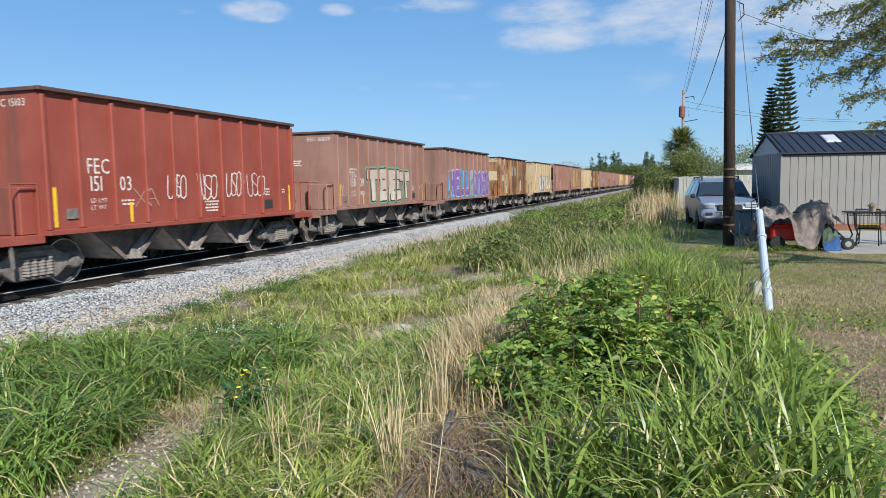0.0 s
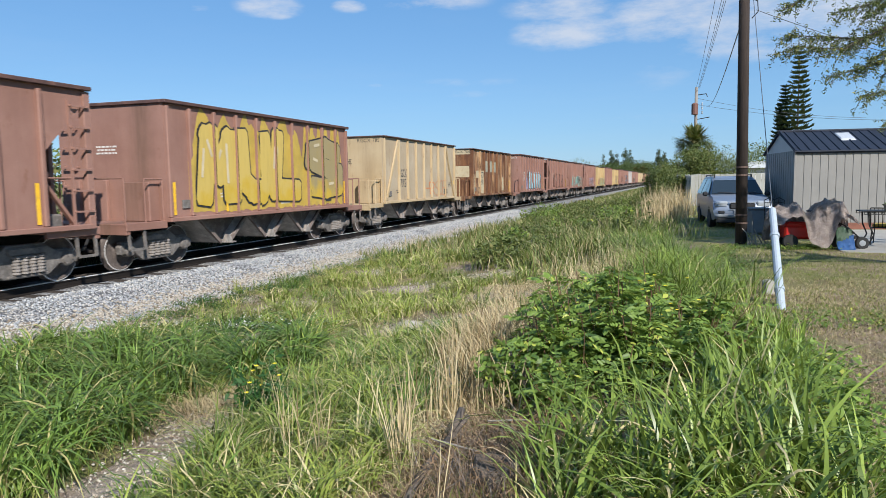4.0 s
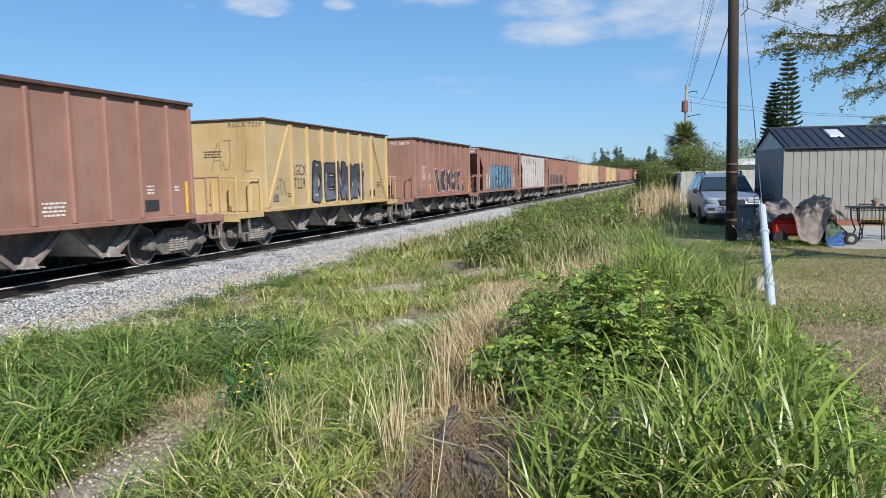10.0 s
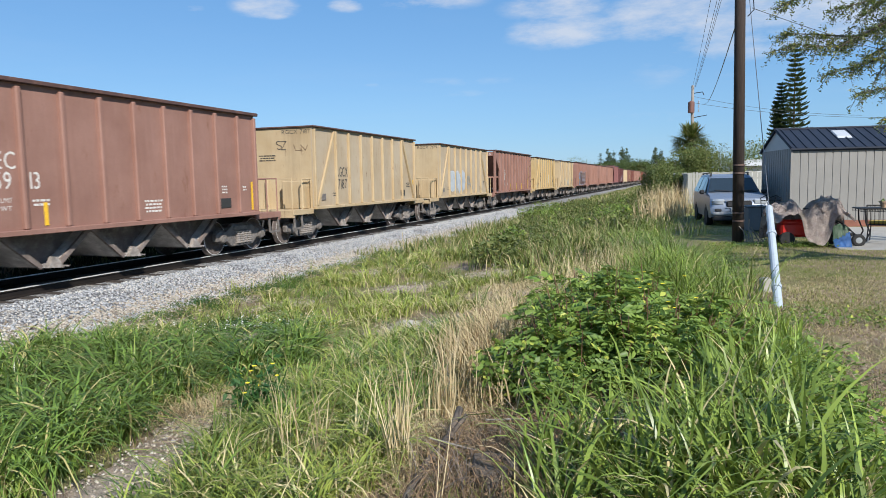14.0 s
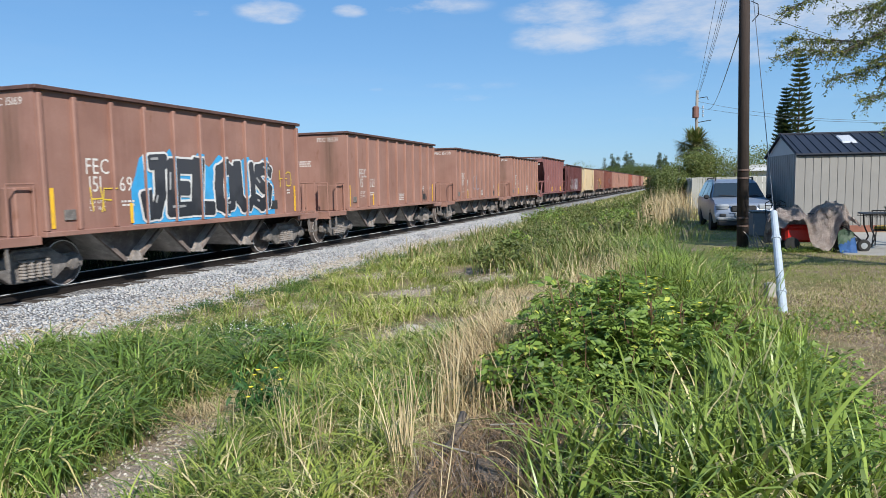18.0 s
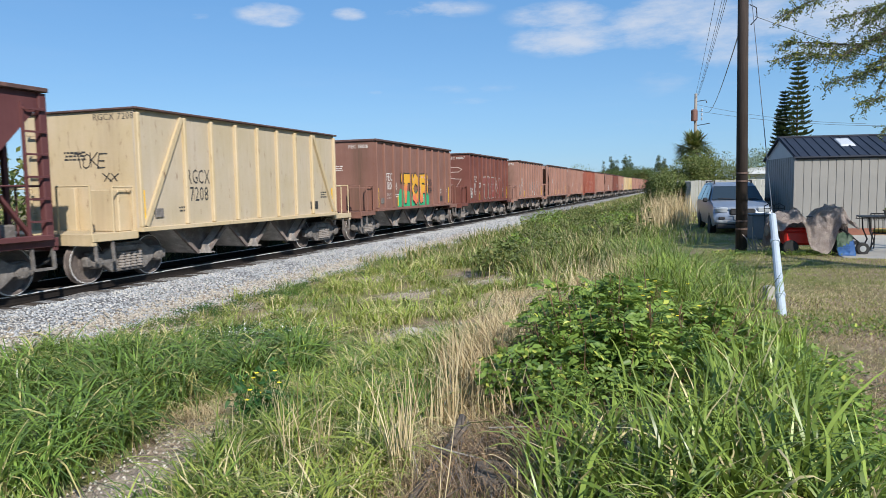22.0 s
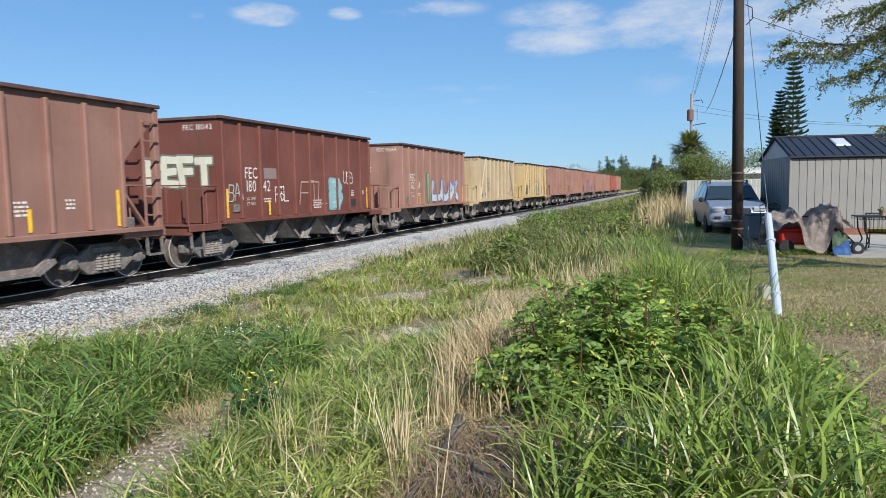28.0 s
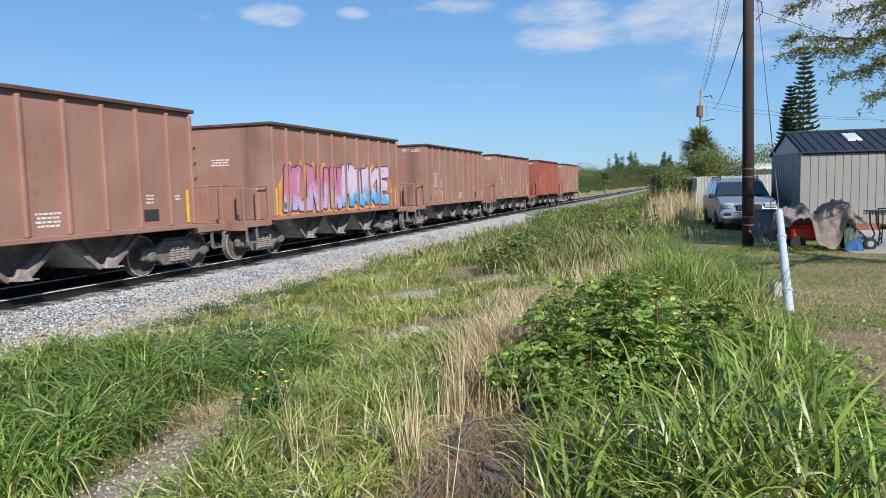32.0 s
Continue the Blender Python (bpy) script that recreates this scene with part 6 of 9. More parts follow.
def shrub(name, label, category, x, y, w, d, h, leaves, size, material, seed, group="", trunks=4, z=None):
    """A bush or small tree: stems under a broken crown of leaves."""
    rng = np.random.default_rng(seed)
    base = gz(x, y) if z is None else z
    root = thing(name, label, category, pose(x, y, base), group)
    for i in range(trunks):
        bm = bmesh.new()
        a, b = rng.uniform(-0.4, 0.4, 2) * (w, d)
        k = rng.uniform(0.55, 0.85)
        bar(bm, (a * 0.25, b * 0.25, -0.05), (a * 0.6, b * 0.6, h * k * 0.5), 0.05 + 0.02 * h, n=6, w2=0.035 + 0.01 * h)
        bar(bm, (a * 0.6, b * 0.6, h * k * 0.5), (a, b, h * k), 0.035 + 0.01 * h, n=5, w2=0.02)
        part("trunk" if h > 2.5 else "stem", bm, MAT["bark"], root)
    blobs = []
    for i in range(14 + int(3 * w)):
        a = rng.uniform(0, math.tau)
        r = math.sqrt(rng.uniform(0, 1))
        hh = h * rng.uniform(0.12, 0.90) * (1 - 0.22 * r)
        q = rng.uniform(0.20, 0.36) * min(w, h)
        blobs.append((math.cos(a) * r * w * 0.42, math.sin(a) * r * d * 0.42, hh, q * 1.2, q * 1.2, q * 0.9))
    me = leaf_mesh("crown", lumps(rng, leaves, blobs), size, material, rng)
    ob = new("crown", me)
    ob.parent = root
    tagged(ob, kind="stuff")
    return root


# ---- utility poles and wires
POLE = (1.47, 19.13)


def build_poles():
    p = thing("utility_pole", "tall dark brown wooden utility pole with metal bands", "utility pole", pose(*POLE, gz(*POLE) - 0.02))
    bm = bmesh.new()
    bar(bm, (0, 0, -0.3), (-0.13, 0.05, 10.6), 0.285, n=14, w2=0.225)
    part("shaft", bm, MAT["pole"], p, smooth=True)
    for z in (0.55, 0.75, 1.75, 1.95):
        bm = bmesh.new()
        lathe(bm, [(z, 0.138), (z, 0.146), (z + 0.045, 0.146), (z + 0.045, 0.138)], 14, "z")
        bmesh.ops.translate(bm, verts=bm.verts, vec=(-0.012 * z, 0, 0))
        part("band", bm, MAT["pole_band"], p)
    bm = bmesh.new()
    box(bm, -1.2, 1.0, -0.06, 0.06, 10.0, 10.14, 0.01)
    part("crossarm", bm, MAT["pole"], p)
    for x in (-1.1, -0.4, 0.4, 0.9):
        bm = bmesh.new()
        lathe(bm, [(10.14, 0.02), (10.2, 0.05), (10.26, 0.03), (10.3, 0.05), (10.34, 0.02)], 8, "z")
        bmesh.ops.translate(bm, verts=bm.verts, vec=(x, 0, 0))
        part("insulator", bm, MAT["clay"], p)
    bm = bmesh.new()
    pipe(bm, [(0.10, -0.03, 5.6), (0.24, -0.05, 5.75), (0.22, -0.05, 6.0), (0.07, 0, 6.1)], 0.025)
    part("service_drop_bracket", bm, MAT["iron"], p)
    q = thing("utility_pole", "far grey utility pole with a rusty transformer", "utility pole", pose(1.22, 72, gz(1.2, 72)))
    bm = bmesh.new()
    bar(bm, (0, 0, -0.2), (0, 0, 10.35), 0.36, n=10, w2=0.26)
    part("shaft", bm, MAT["grey_pole"], q, smooth=True)
    bm = bmesh.new()
    lathe(bm, [(7.7, 0.1), (7.75, 0.30), (8.7, 0.30), (8.78, 0.25), (8.85, 0.1)], 12, "z")
    bmesh.ops.translate(bm, verts=bm.verts, vec=(-0.12, -0.4, 0))
    part("transformer", bm, MAT["transformer"], q, "rusty transformer can")
    bm = bmesh.new()
    pipe(bm, [(0, 0, 9.6), (0.9, 0, 9.7), (1.0, 0, 9.4)], 0.08)
    part("bracket", bm, MAT["iron"], q)
    bm = bmesh.new()
    pipe(bm, [(0, 0, 7.3), (1.3, 0, 7.5)], 0.08)
    part("bracket", bm, MAT["iron"], q)
    for i, z in enumerate((7.8, 8.2, 8.6)):
        bm = bmesh.new()
        lathe(bm, [(0, 0.04), (0.08, 0.09), (0.16, 0.05), (0.24, 0.09), (0.3, 0.03)], 8, "z")
        bmesh.ops.translate(bm, verts=bm.verts, vec=(0.55, -0.1, z))
        part("insulator", bm, MAT["guard"], q)


build_poles()


def span(label, a, b, sag, w=0.012, n=18, category="wire"):
    """A hanging wire."""
    bm = bmesh.new()
    a, b = Vector(a), Vector(b)
    rings = []
    for i in range(n + 1):
        p = a.lerp(b, i / n) - Vector((0, 0, sag * 4 * (i / n) * (1 - i / n)))
        side = (b - a).cross(Vector((0, 0, 1))).normalized() * w / 2
        rings.append([bm.verts.new(p + side), bm.verts.new(p + Vector((0, 0, w / 2))), bm.verts.new(p - side), bm.verts.new(p - Vector((0, 0, w / 2)))])
    for p, q in zip(rings, rings[1:]):
        for i in range(4):
            bm.faces.new((p[i], p[(i + 1) % 4], q[(i + 1) % 4], q[i]))
    solo("overhead_wire", bm, MAT["wire"], label, category, "overhead wires")


for dx, z in ((-0.05, 10.5), (0.30, 10.5), (0.43, 10.5), (0.53, 10.5)):
    span("thin grey power line between the two poles", (POLE[0] + dx, POLE[1], z), (1.22 + dx * 0.5, 72, 10.4), 0.35, 0.022)
span("grey service cable between the two poles", (POLE[0] - 0.15, POLE[1], 5.62), (2.3, 72, 8.75), 0.55, 0.03)
span("black service cable that runs from the pole towards the tree", (POLE[0] + 0.2, POLE[1], 5.95), (9.5, 22, 3.75), 0.2, 0.016)
span("thin cable behind the yard", (1.3, 72, 9.5), (16, 74, 7.2), 0.4, 0.03)
span("thin cable behind the yard", (1.3, 72, 8.9), (18, 70, 6.6), 0.4, 0.03)

# ---- guy wire with its white guard
GUY_A, GUY_B = Vector((1.23, 9.54, 0.10)), Vector((1.40, 19.1, 8.0))


def build_guy():
    g = thing("guy_wire_guard", "leaning white plastic guard over a guy wire in the yard", "guy wire")
    k = (GUY_B - GUY_A).normalized()
    bm = bmesh.new()
    bar(bm, GUY_A + k * 0.02, GUY_A + k * 2.02, 0.112, n=12, w2=0.095)
    bar(bm, GUY_A + k * 2.02, GUY_A + k * 2.05, 0.095, n=12, w2=0.06)
    part("guard_tube", bm, MAT["guard"], g, smooth=False)
    bm = bmesh.new()
    for s in (0.45, 1.45):
        bar(bm, GUY_A + k * s, GUY_A + k * (s + 0.05), 0.13, n=12)
    part("clamp", bm, MAT["guard"], g)
    bm = bmesh.new()
    bar(bm, GUY_A + k * 2.0, GUY_B, 0.014, n=5)
    part("wire", bm, MAT["wire"], g)
    bm = bmesh.new()
    box(bm, -0.065, 0.065, -0.075, 0.075, -0.03, 0.20, 0.012)
    box(bm, -0.045, 0.045, -0.055, 0.055, 0.197, 0.215, 0.008)
    solo("concrete_block", bm, MAT["concrete"], "small pale concrete block standing in the grass", "concrete block", m=pose(1.22, 10.95, gz(1.22, 10.95), 0, 0, 20))


build_guy()

# ---- shed
SHED = pose(3.47, 25.01, 0.14, 0, 0, 9)
SHED_L, SHED_W, EAVE, RIDGE = 4.6, 3.4, 2.56, 3.27


def build_shed():
    s = thing("garden_shed", "beige ribbed metal garden shed with a navy roof", "shed", SHED)
    bm = bmesh.new()
    box(bm, -0.02, SHED_L, 0, SHED_W, 0, 0.24, 0.01)
    part("base_frame", bm, MAT["brick_red"], s, "red brick footing")
    def ribbed(length, z0, z1):
        bm = bmesh.new()
        n = int(length / 0.23)
        pts = [(0.0, 0.0)]
        for i in range(1, n):
            c = length * i / n
            pts += [(c - 0.022, 0.0), (c - 0.010, 0.016), (c + 0.010, 0.016), (c + 0.022, 0.0)]
        pts.append((length, 0.0))
        lo = [[bm.verts.new((a, b + t, z0)) for a, b in pts] for t in (0, 0.03)]
        hi = [[bm.verts.new((a, b + t, z1)) for a, b in pts] for t in (0, 0.03)]
        for i in range(len(pts) - 1):
            bm.faces.new((lo[0][i], lo[0][i + 1], hi[0][i + 1], hi[0][i]))
            bm.faces.new((lo[1][i + 1], lo[1][i], hi[1][i], hi[1][i + 1]))
            bm.faces.new((hi[0][i], hi[0][i + 1], hi[1][i + 1], hi[1][i]))
        return bm
    w = part("front_wall", ribbed(SHED_L, 0.24, EAVE), MAT["shed_wall"], s)
    w = part("side_wall", ribbed(SHED_W, 0.24, EAVE), MAT["shed_wall"], s)
    w.matrix_basis = pose(0, SHED_W, 0, 0, 0, -90)
    w = part("side_wall", ribbed(SHED_W, 0.24, EAVE), MAT["shed_wall"], s)
    w.matrix_basis = pose(SHED_L, 0, 0, 0, 0, 90)
    w = part("back_wall", ribbed(SHED_L, 0.24, EAVE), MAT["shed_wall"], s)
    w.matrix_basis = pose(SHED_L, SHED_W, 0, 0, 0, 180)
    for x in (0.0, SHED_L - 0.04):
        bm = bmesh.new()
        slab(bm, [(0.0, EAVE), (SHED_W, EAVE), (SHED_W / 2, RIDGE - 0.03)], x, x + 0.04)
        part("gable", bm, MAT["shed_trim"], s, "white gable sheet")
        bm = bmesh.new()
        for ya, yb in ((-0.1, SHED_W / 2), (SHED_W + 0.1, SHED_W / 2)):
            bar(bm, (x + 0.02 + (-0.05 if x == 0 else 0.05), ya, EAVE - 0.02), (x + 0.02 + (-0.05 if x == 0 else 0.05), yb, RIDGE + 0.0), 0.05, 0.09)
        part("gable_trim", bm, MAT["shed_roof"], s)
    for side in (0, 1):
        bm = bmesh.new()
        y0, y1 = (-0.12, SHED_W / 2) if side == 0 else (SHED_W + 0.12, SHED_W / 2)
        vs = []
        for x in (-0.08, SHED_L + 0.08):
            for y, z in ((y0, EAVE - 0.01), (y1, RIDGE), (y1, RIDGE - 0.04), (y0, EAVE - 0.05)):
                vs.append(bm.verts.new((x, y, z)))
        for q in ((0, 1, 5, 4), (1, 2, 6, 5), (2, 3, 7, 6), (3, 0, 4, 7), (0, 3, 2, 1), (4, 5, 6, 7)):
            bm.faces.new([vs[i] for i in q])
        bmesh.ops.recalc_face_normals(bm, faces=bm.faces)
        roof = part("roof_panel", bm, MAT["shed_roof"], s, "navy ribbed roof sheet")
        for i in range(16):
            bm = bmesh.new()
            x = 0.12 + i * (SHED_L - 0.24) / 15
            bar(bm, (x, y0, EAVE + 0.003), (x, y1, RIDGE + 0.012), 0.035, 0.03)
            part("roof_rib", bm, MAT["shed_roof"], roof)
    bm = bmesh.new()
    bar(bm, (-0.09, SHED_W / 2, RIDGE + 0.02), (SHED_L + 0.09, SHED_W / 2, RIDGE + 0.02), 0.12, 0.05)
    part("ridge_cap", bm, MAT["shed_roof"], s)
    for x in (-0.015, SHED_L + 0.015):
        bm = bmesh.new()
        box(bm, x - 0.03, x + 0.03, -0.025, 0.05, 0.2, EAVE - 0.02, 0.005)
        part("corner_trim", bm, MAT["shed_wall"], s)
    bm = bmesh.new()
    box(bm, 0, SHED_L, -0.03, 0.0, EAVE - 0.10, EAVE - 0.03, 0.004)
    part("eave_trim", bm, MAT["shed_roof"], s)
    f = 0.45
    def on_roof(x, k, lift):
        y0, y1 = -0.12, SHED_W / 2
        return (x, y0 + (y1 - y0) * k, EAVE - 0.01 + (RIDGE - EAVE + 0.01) * k + lift)
    bm = bmesh.new()
    top = [bm.verts.new(on_roof(x, k, 0.05)) for x, k in ((1.62, 0.5), (2.02, 0.5), (2.02, 0.8), (1.62, 0.8))]
    low = [bm.verts.new(on_roof(x, k, 0.0)) for x, k in ((1.58, 0.47), (2.06, 0.47), (2.06, 0.83), (1.58, 0.83))]
    bm.faces.new(top)
    for i in range(4):
        bm.faces.new((low[i], low[(i + 1) % 4], top[(i + 1) % 4], top[i]))
    bmesh.ops.recalc_face_normals(bm, faces=bm.faces)
    part("skylight", bm, MAT["skylight"], s, "milky plastic skylight")


build_shed()

# ---- minivan


def build_van():
    v = thing("minivan", "silver minivan parked on the grass, facing the camera", "car", pose(1.86, 26.0, YARD_Z, 0, 0, 4.6))
    # in its own space: front axle at y = 0, the nose towards -y
    prof = [(-0.93, 0.32), (-0.97, 0.55), (-0.92, 0.78), (-0.80, 0.93), (-0.45, 1.02), (0.22, 1.10), (0.95, 1.58), (1.35, 1.70), (2.2, 1.755), (3.4, 1.74), (3.95, 1.66), (4.12, 1.2), (4.2, 0.9), (4.2, 0.42), (4.05, 0.30)]
    halves = [0.84, 0.90, 0.91, 0.88, 0.86, 0.86, 0.72, 0.68, 0.67, 0.67, 0.69, 0.85, 0.92, 0.92, 0.88]
    bm = bmesh.new()
    rows = []
    for (y, z), hw in zip(prof, halves):
        rows.append([bm.verts.new((x * hw, y, z)) for x in (-1, -0.6, 0, 0.6, 1)])
        bend = 0.06 if y < 0 else 0.03
        for vert, x in zip(rows[-1], (-1, -0.6, 0, 0.6, 1)):
            vert.co.y += bend * x * x * (1 if y < 2 else -1)
    for a, b in zip(rows, rows[1:]):
        for i in range(4):
            bm.faces.new((a[i], a[i + 1], b[i + 1], b[i]))
    # sides: beltline and sill
    for sgn, idx in ((-1, 0), (1, 4)):
        sill = [bm.verts.new((sgn * 0.88, y, 0.28)) for y in (-0.75, 4.0)]
        belt = [bm.verts.new((sgn * 0.925, y, 1.05)) for y in (0.1, 1.2, 2.6, 4.0)]
        low = [bm.verts.new((sgn * 0.935, y, 0.62)) for y in (-0.6, 0.6, 2.2, 3.9)]
        edge = [r[idx] for r in rows]
        bm.faces.new((edge[0], edge[1], edge[2], low[0], sill[0]))
        bm.faces.new((edge[2], edge[3], edge[4], edge[5], belt[0], low[1], low[0]))
        bm.faces.new((sill[0], low[0], low[1], low[2], low[3], sill[1]))
        bm.faces.new((low[1], belt[0], belt[1], belt[2], low[2]))
        bm.faces.new((low[2], belt[2], belt[3], low[3]))
        bm.faces.new((edge[5], edge[6], edge[7], belt[1], belt[0]))
        bm.faces.new((edge[7], edge[8], edge[9], belt[2], belt[1]))
        bm.faces.new((edge[9], edge[10], edge[11], belt[3], belt[2]))
        bm.faces.new((edge[11], edge[12], edge[13], edge[14], sill[1], low[3], belt[3]))
    bm.faces.new([rows[0][i] for i in range(5)] + [rows[-1][i] for i in range(4, -1, -1)])
    bmesh.ops.recalc_face_normals(bm, faces=bm.faces)
    body = part("body", bm, MAT["van_paint"], v, "silver painted body")
    body.data.shade_smooth()
    body.data.set_sharp_from_angle(angle=radians(28))

    def pane(name, pts, mat, lift, parent=v, label=""):
        bm2 = bmesh.new()
        a = [bm2.verts.new(p) for p in pts]
        bm2.faces.new(a)
        bm2.normal_update()
        bmesh.ops.solidify(bm2, geom=bm2.faces[:], thickness=lift)
        bmesh.ops.recalc_face_normals(bm2, faces=bm2.faces)
        return part(name, bm2, mat, parent, label)
    pane("windscreen", [(-0.83, 0.235, 1.155), (0.83, 0.235, 1.155), (0.69, 0.935, 1.615), (-0.69, 0.935, 1.615)], MAT["glass"], 0.02, v, "dark tinted windscreen")
    for s in (-1, 1):
        pane("side_window", [(s * 0.905, 0.50, 1.10), (s * 0.925, 1.25, 1.10), (s * 0.72, 1.32, 1.62), (s * 0.735, 1.05, 1.56)], MAT["side_glass"], 0.02)
        pane("side_window", [(s * 0.925, 1.35, 1.10), (s * 0.925, 2.45, 1.10), (s * 0.70, 2.4, 1.67), (s * 0.71, 1.42, 1.63)], MAT["side_glass"], 0.02)
        pane("side_window", [(s * 0.925, 2.6, 1.10), (s * 0.92, 3.85, 1.12), (s * 0.71, 3.75, 1.62), (s * 0.70, 2.55, 1.67)], MAT["side_glass"], 0.02)
        bm = bmesh.new()
        box(bm, s * 0.65 - 0.21, s * 0.65 + 0.21, -0.93, -0.62, 0.71, 0.92, 0.05)
        part("headlight", bm, MAT["headlight"], v, "clear glass headlight")
        bm = bmesh.new()
        box(bm, s * 0.64 - 0.11, s * 0.64 + 0.11, -0.965, -0.85, 0.50, 0.60, 0.03)
        part("fog_light", bm, MAT["van_dark"], v)
        bm = bmesh.new()
        box(bm, *sorted((s * 0.93, s * 1.10)), 0.42, 0.56, 1.06, 1.22, 0.04)
        part("mirror", bm, MAT["van_dark"], v, "black side mirror")
        bm = bmesh.new()
        bar(bm, (s * 0.62, 1.3, 1.80), (s * 0.62, 3.7, 1.80), 0.04, 0.04)
        for y in (1.3, 2.5, 3.7):
            bar(bm, (s * 0.62, y, 1.70), (s * 0.62, y, 1.80), 0.05, 0.08)
        part("roof_rail", bm, MAT["van_dark"], v)
        for y in (0.0, 3.07):
            bm = bmesh.new()
            lathe(bm, [(s * 0.72, 0.18), (s * 0.72, 0.31), (s * 0.75, 0.335), (s * 0.90, 0.335), (s * 0.935, 0.31), (s * 0.935, 0.22)], 22)
            bmesh.ops.translate(bm, verts=bm.verts, vec=(0, y, 0.335))
            wheel = part("wheel", bm, MAT["tyre"], v)
            bm = bmesh.new()
            lathe(bm, [(s * 0.88, 0.225), (s * 0.93, 0.225), (s * 0.92, 0.19), (s * 0.905, 0.06), (s * 0.93, 0.05)], 16)
            bmesh.ops.translate(bm, verts=bm.verts, vec=(0, y, 0.335))
            part("rim", bm, MAT["alloy"], wheel, "alloy wheel rim")
            bm = bmesh.new()
            lathe(bm, [(s * 0.80, 0.37), (s * 0.938, 0.375), (s * 0.938, 0.34), (s * 0.80, 0.335)], 22)
            bmesh.ops.translate(bm, verts=bm.verts, vec=(0, y, 0.345))
            part("wheel_arch", bm, MAT["van_dark"], v)
    bm = bmesh.new()
    for s in (-1, 1):
        box(bm, *sorted((s * 0.07, s * 0.40)), -0.985, -0.88, 0.64, 0.86, 0.05)
    part("grille", bm, MAT["van_dark"], v, "black twin grille with chrome edge")
    bm = bmesh.new()
    for s in (-1, 1):
        for z in (0.62, 0.865):
            box(bm, *sorted((s * 0.05, s * 0.42)), -0.98, -0.90, z, z + 0.016)
    part("grille_trim", bm, MAT["alloy"], v)
    bm = bmesh.new()
    box(bm, -0.86, 0.86, -0.995, -0.80, 0.36, 0.49, 0.05)
    part("bumper", bm, MAT["van_grey"], v)
    bm = bmesh.new()
    box(bm, -0.80, 0.80, -0.965, -0.75, 0.20, 0.355, 0.03)
    part("air_dam", bm, MAT["van_dark"], v, "black lower air dam")
    bm = bmesh.new()
    box(bm, -0.26, 0.26, -1.0, -0.975, 0.50, 0.62)
    part("plate_holder", bm, MAT["van_grey"], v)
    for s in (-1, 1):
        bm = bmesh.new()
        bar(bm, (s * 0.12, 0.21, 1.165), (s * 0.62, 0.27, 1.20), 0.02)
        part("wiper", bm, MAT["van_dark"], v)


build_van()

# ---- things beside the shed


def cloth(bm, grid, nx, ny):
    """A draped sheet from a function of u, v in 0..1."""
    vs = [[bm.verts.new(grid(i / nx, j / ny)) for i in range(nx + 1)] for j in range(ny + 1)]
    for j in range(ny):
        for i in range(nx):
            bm.faces.new((vs[j][i], vs[j][i + 1], vs[j + 1][i + 1], vs[j + 1][i]))
    return bm


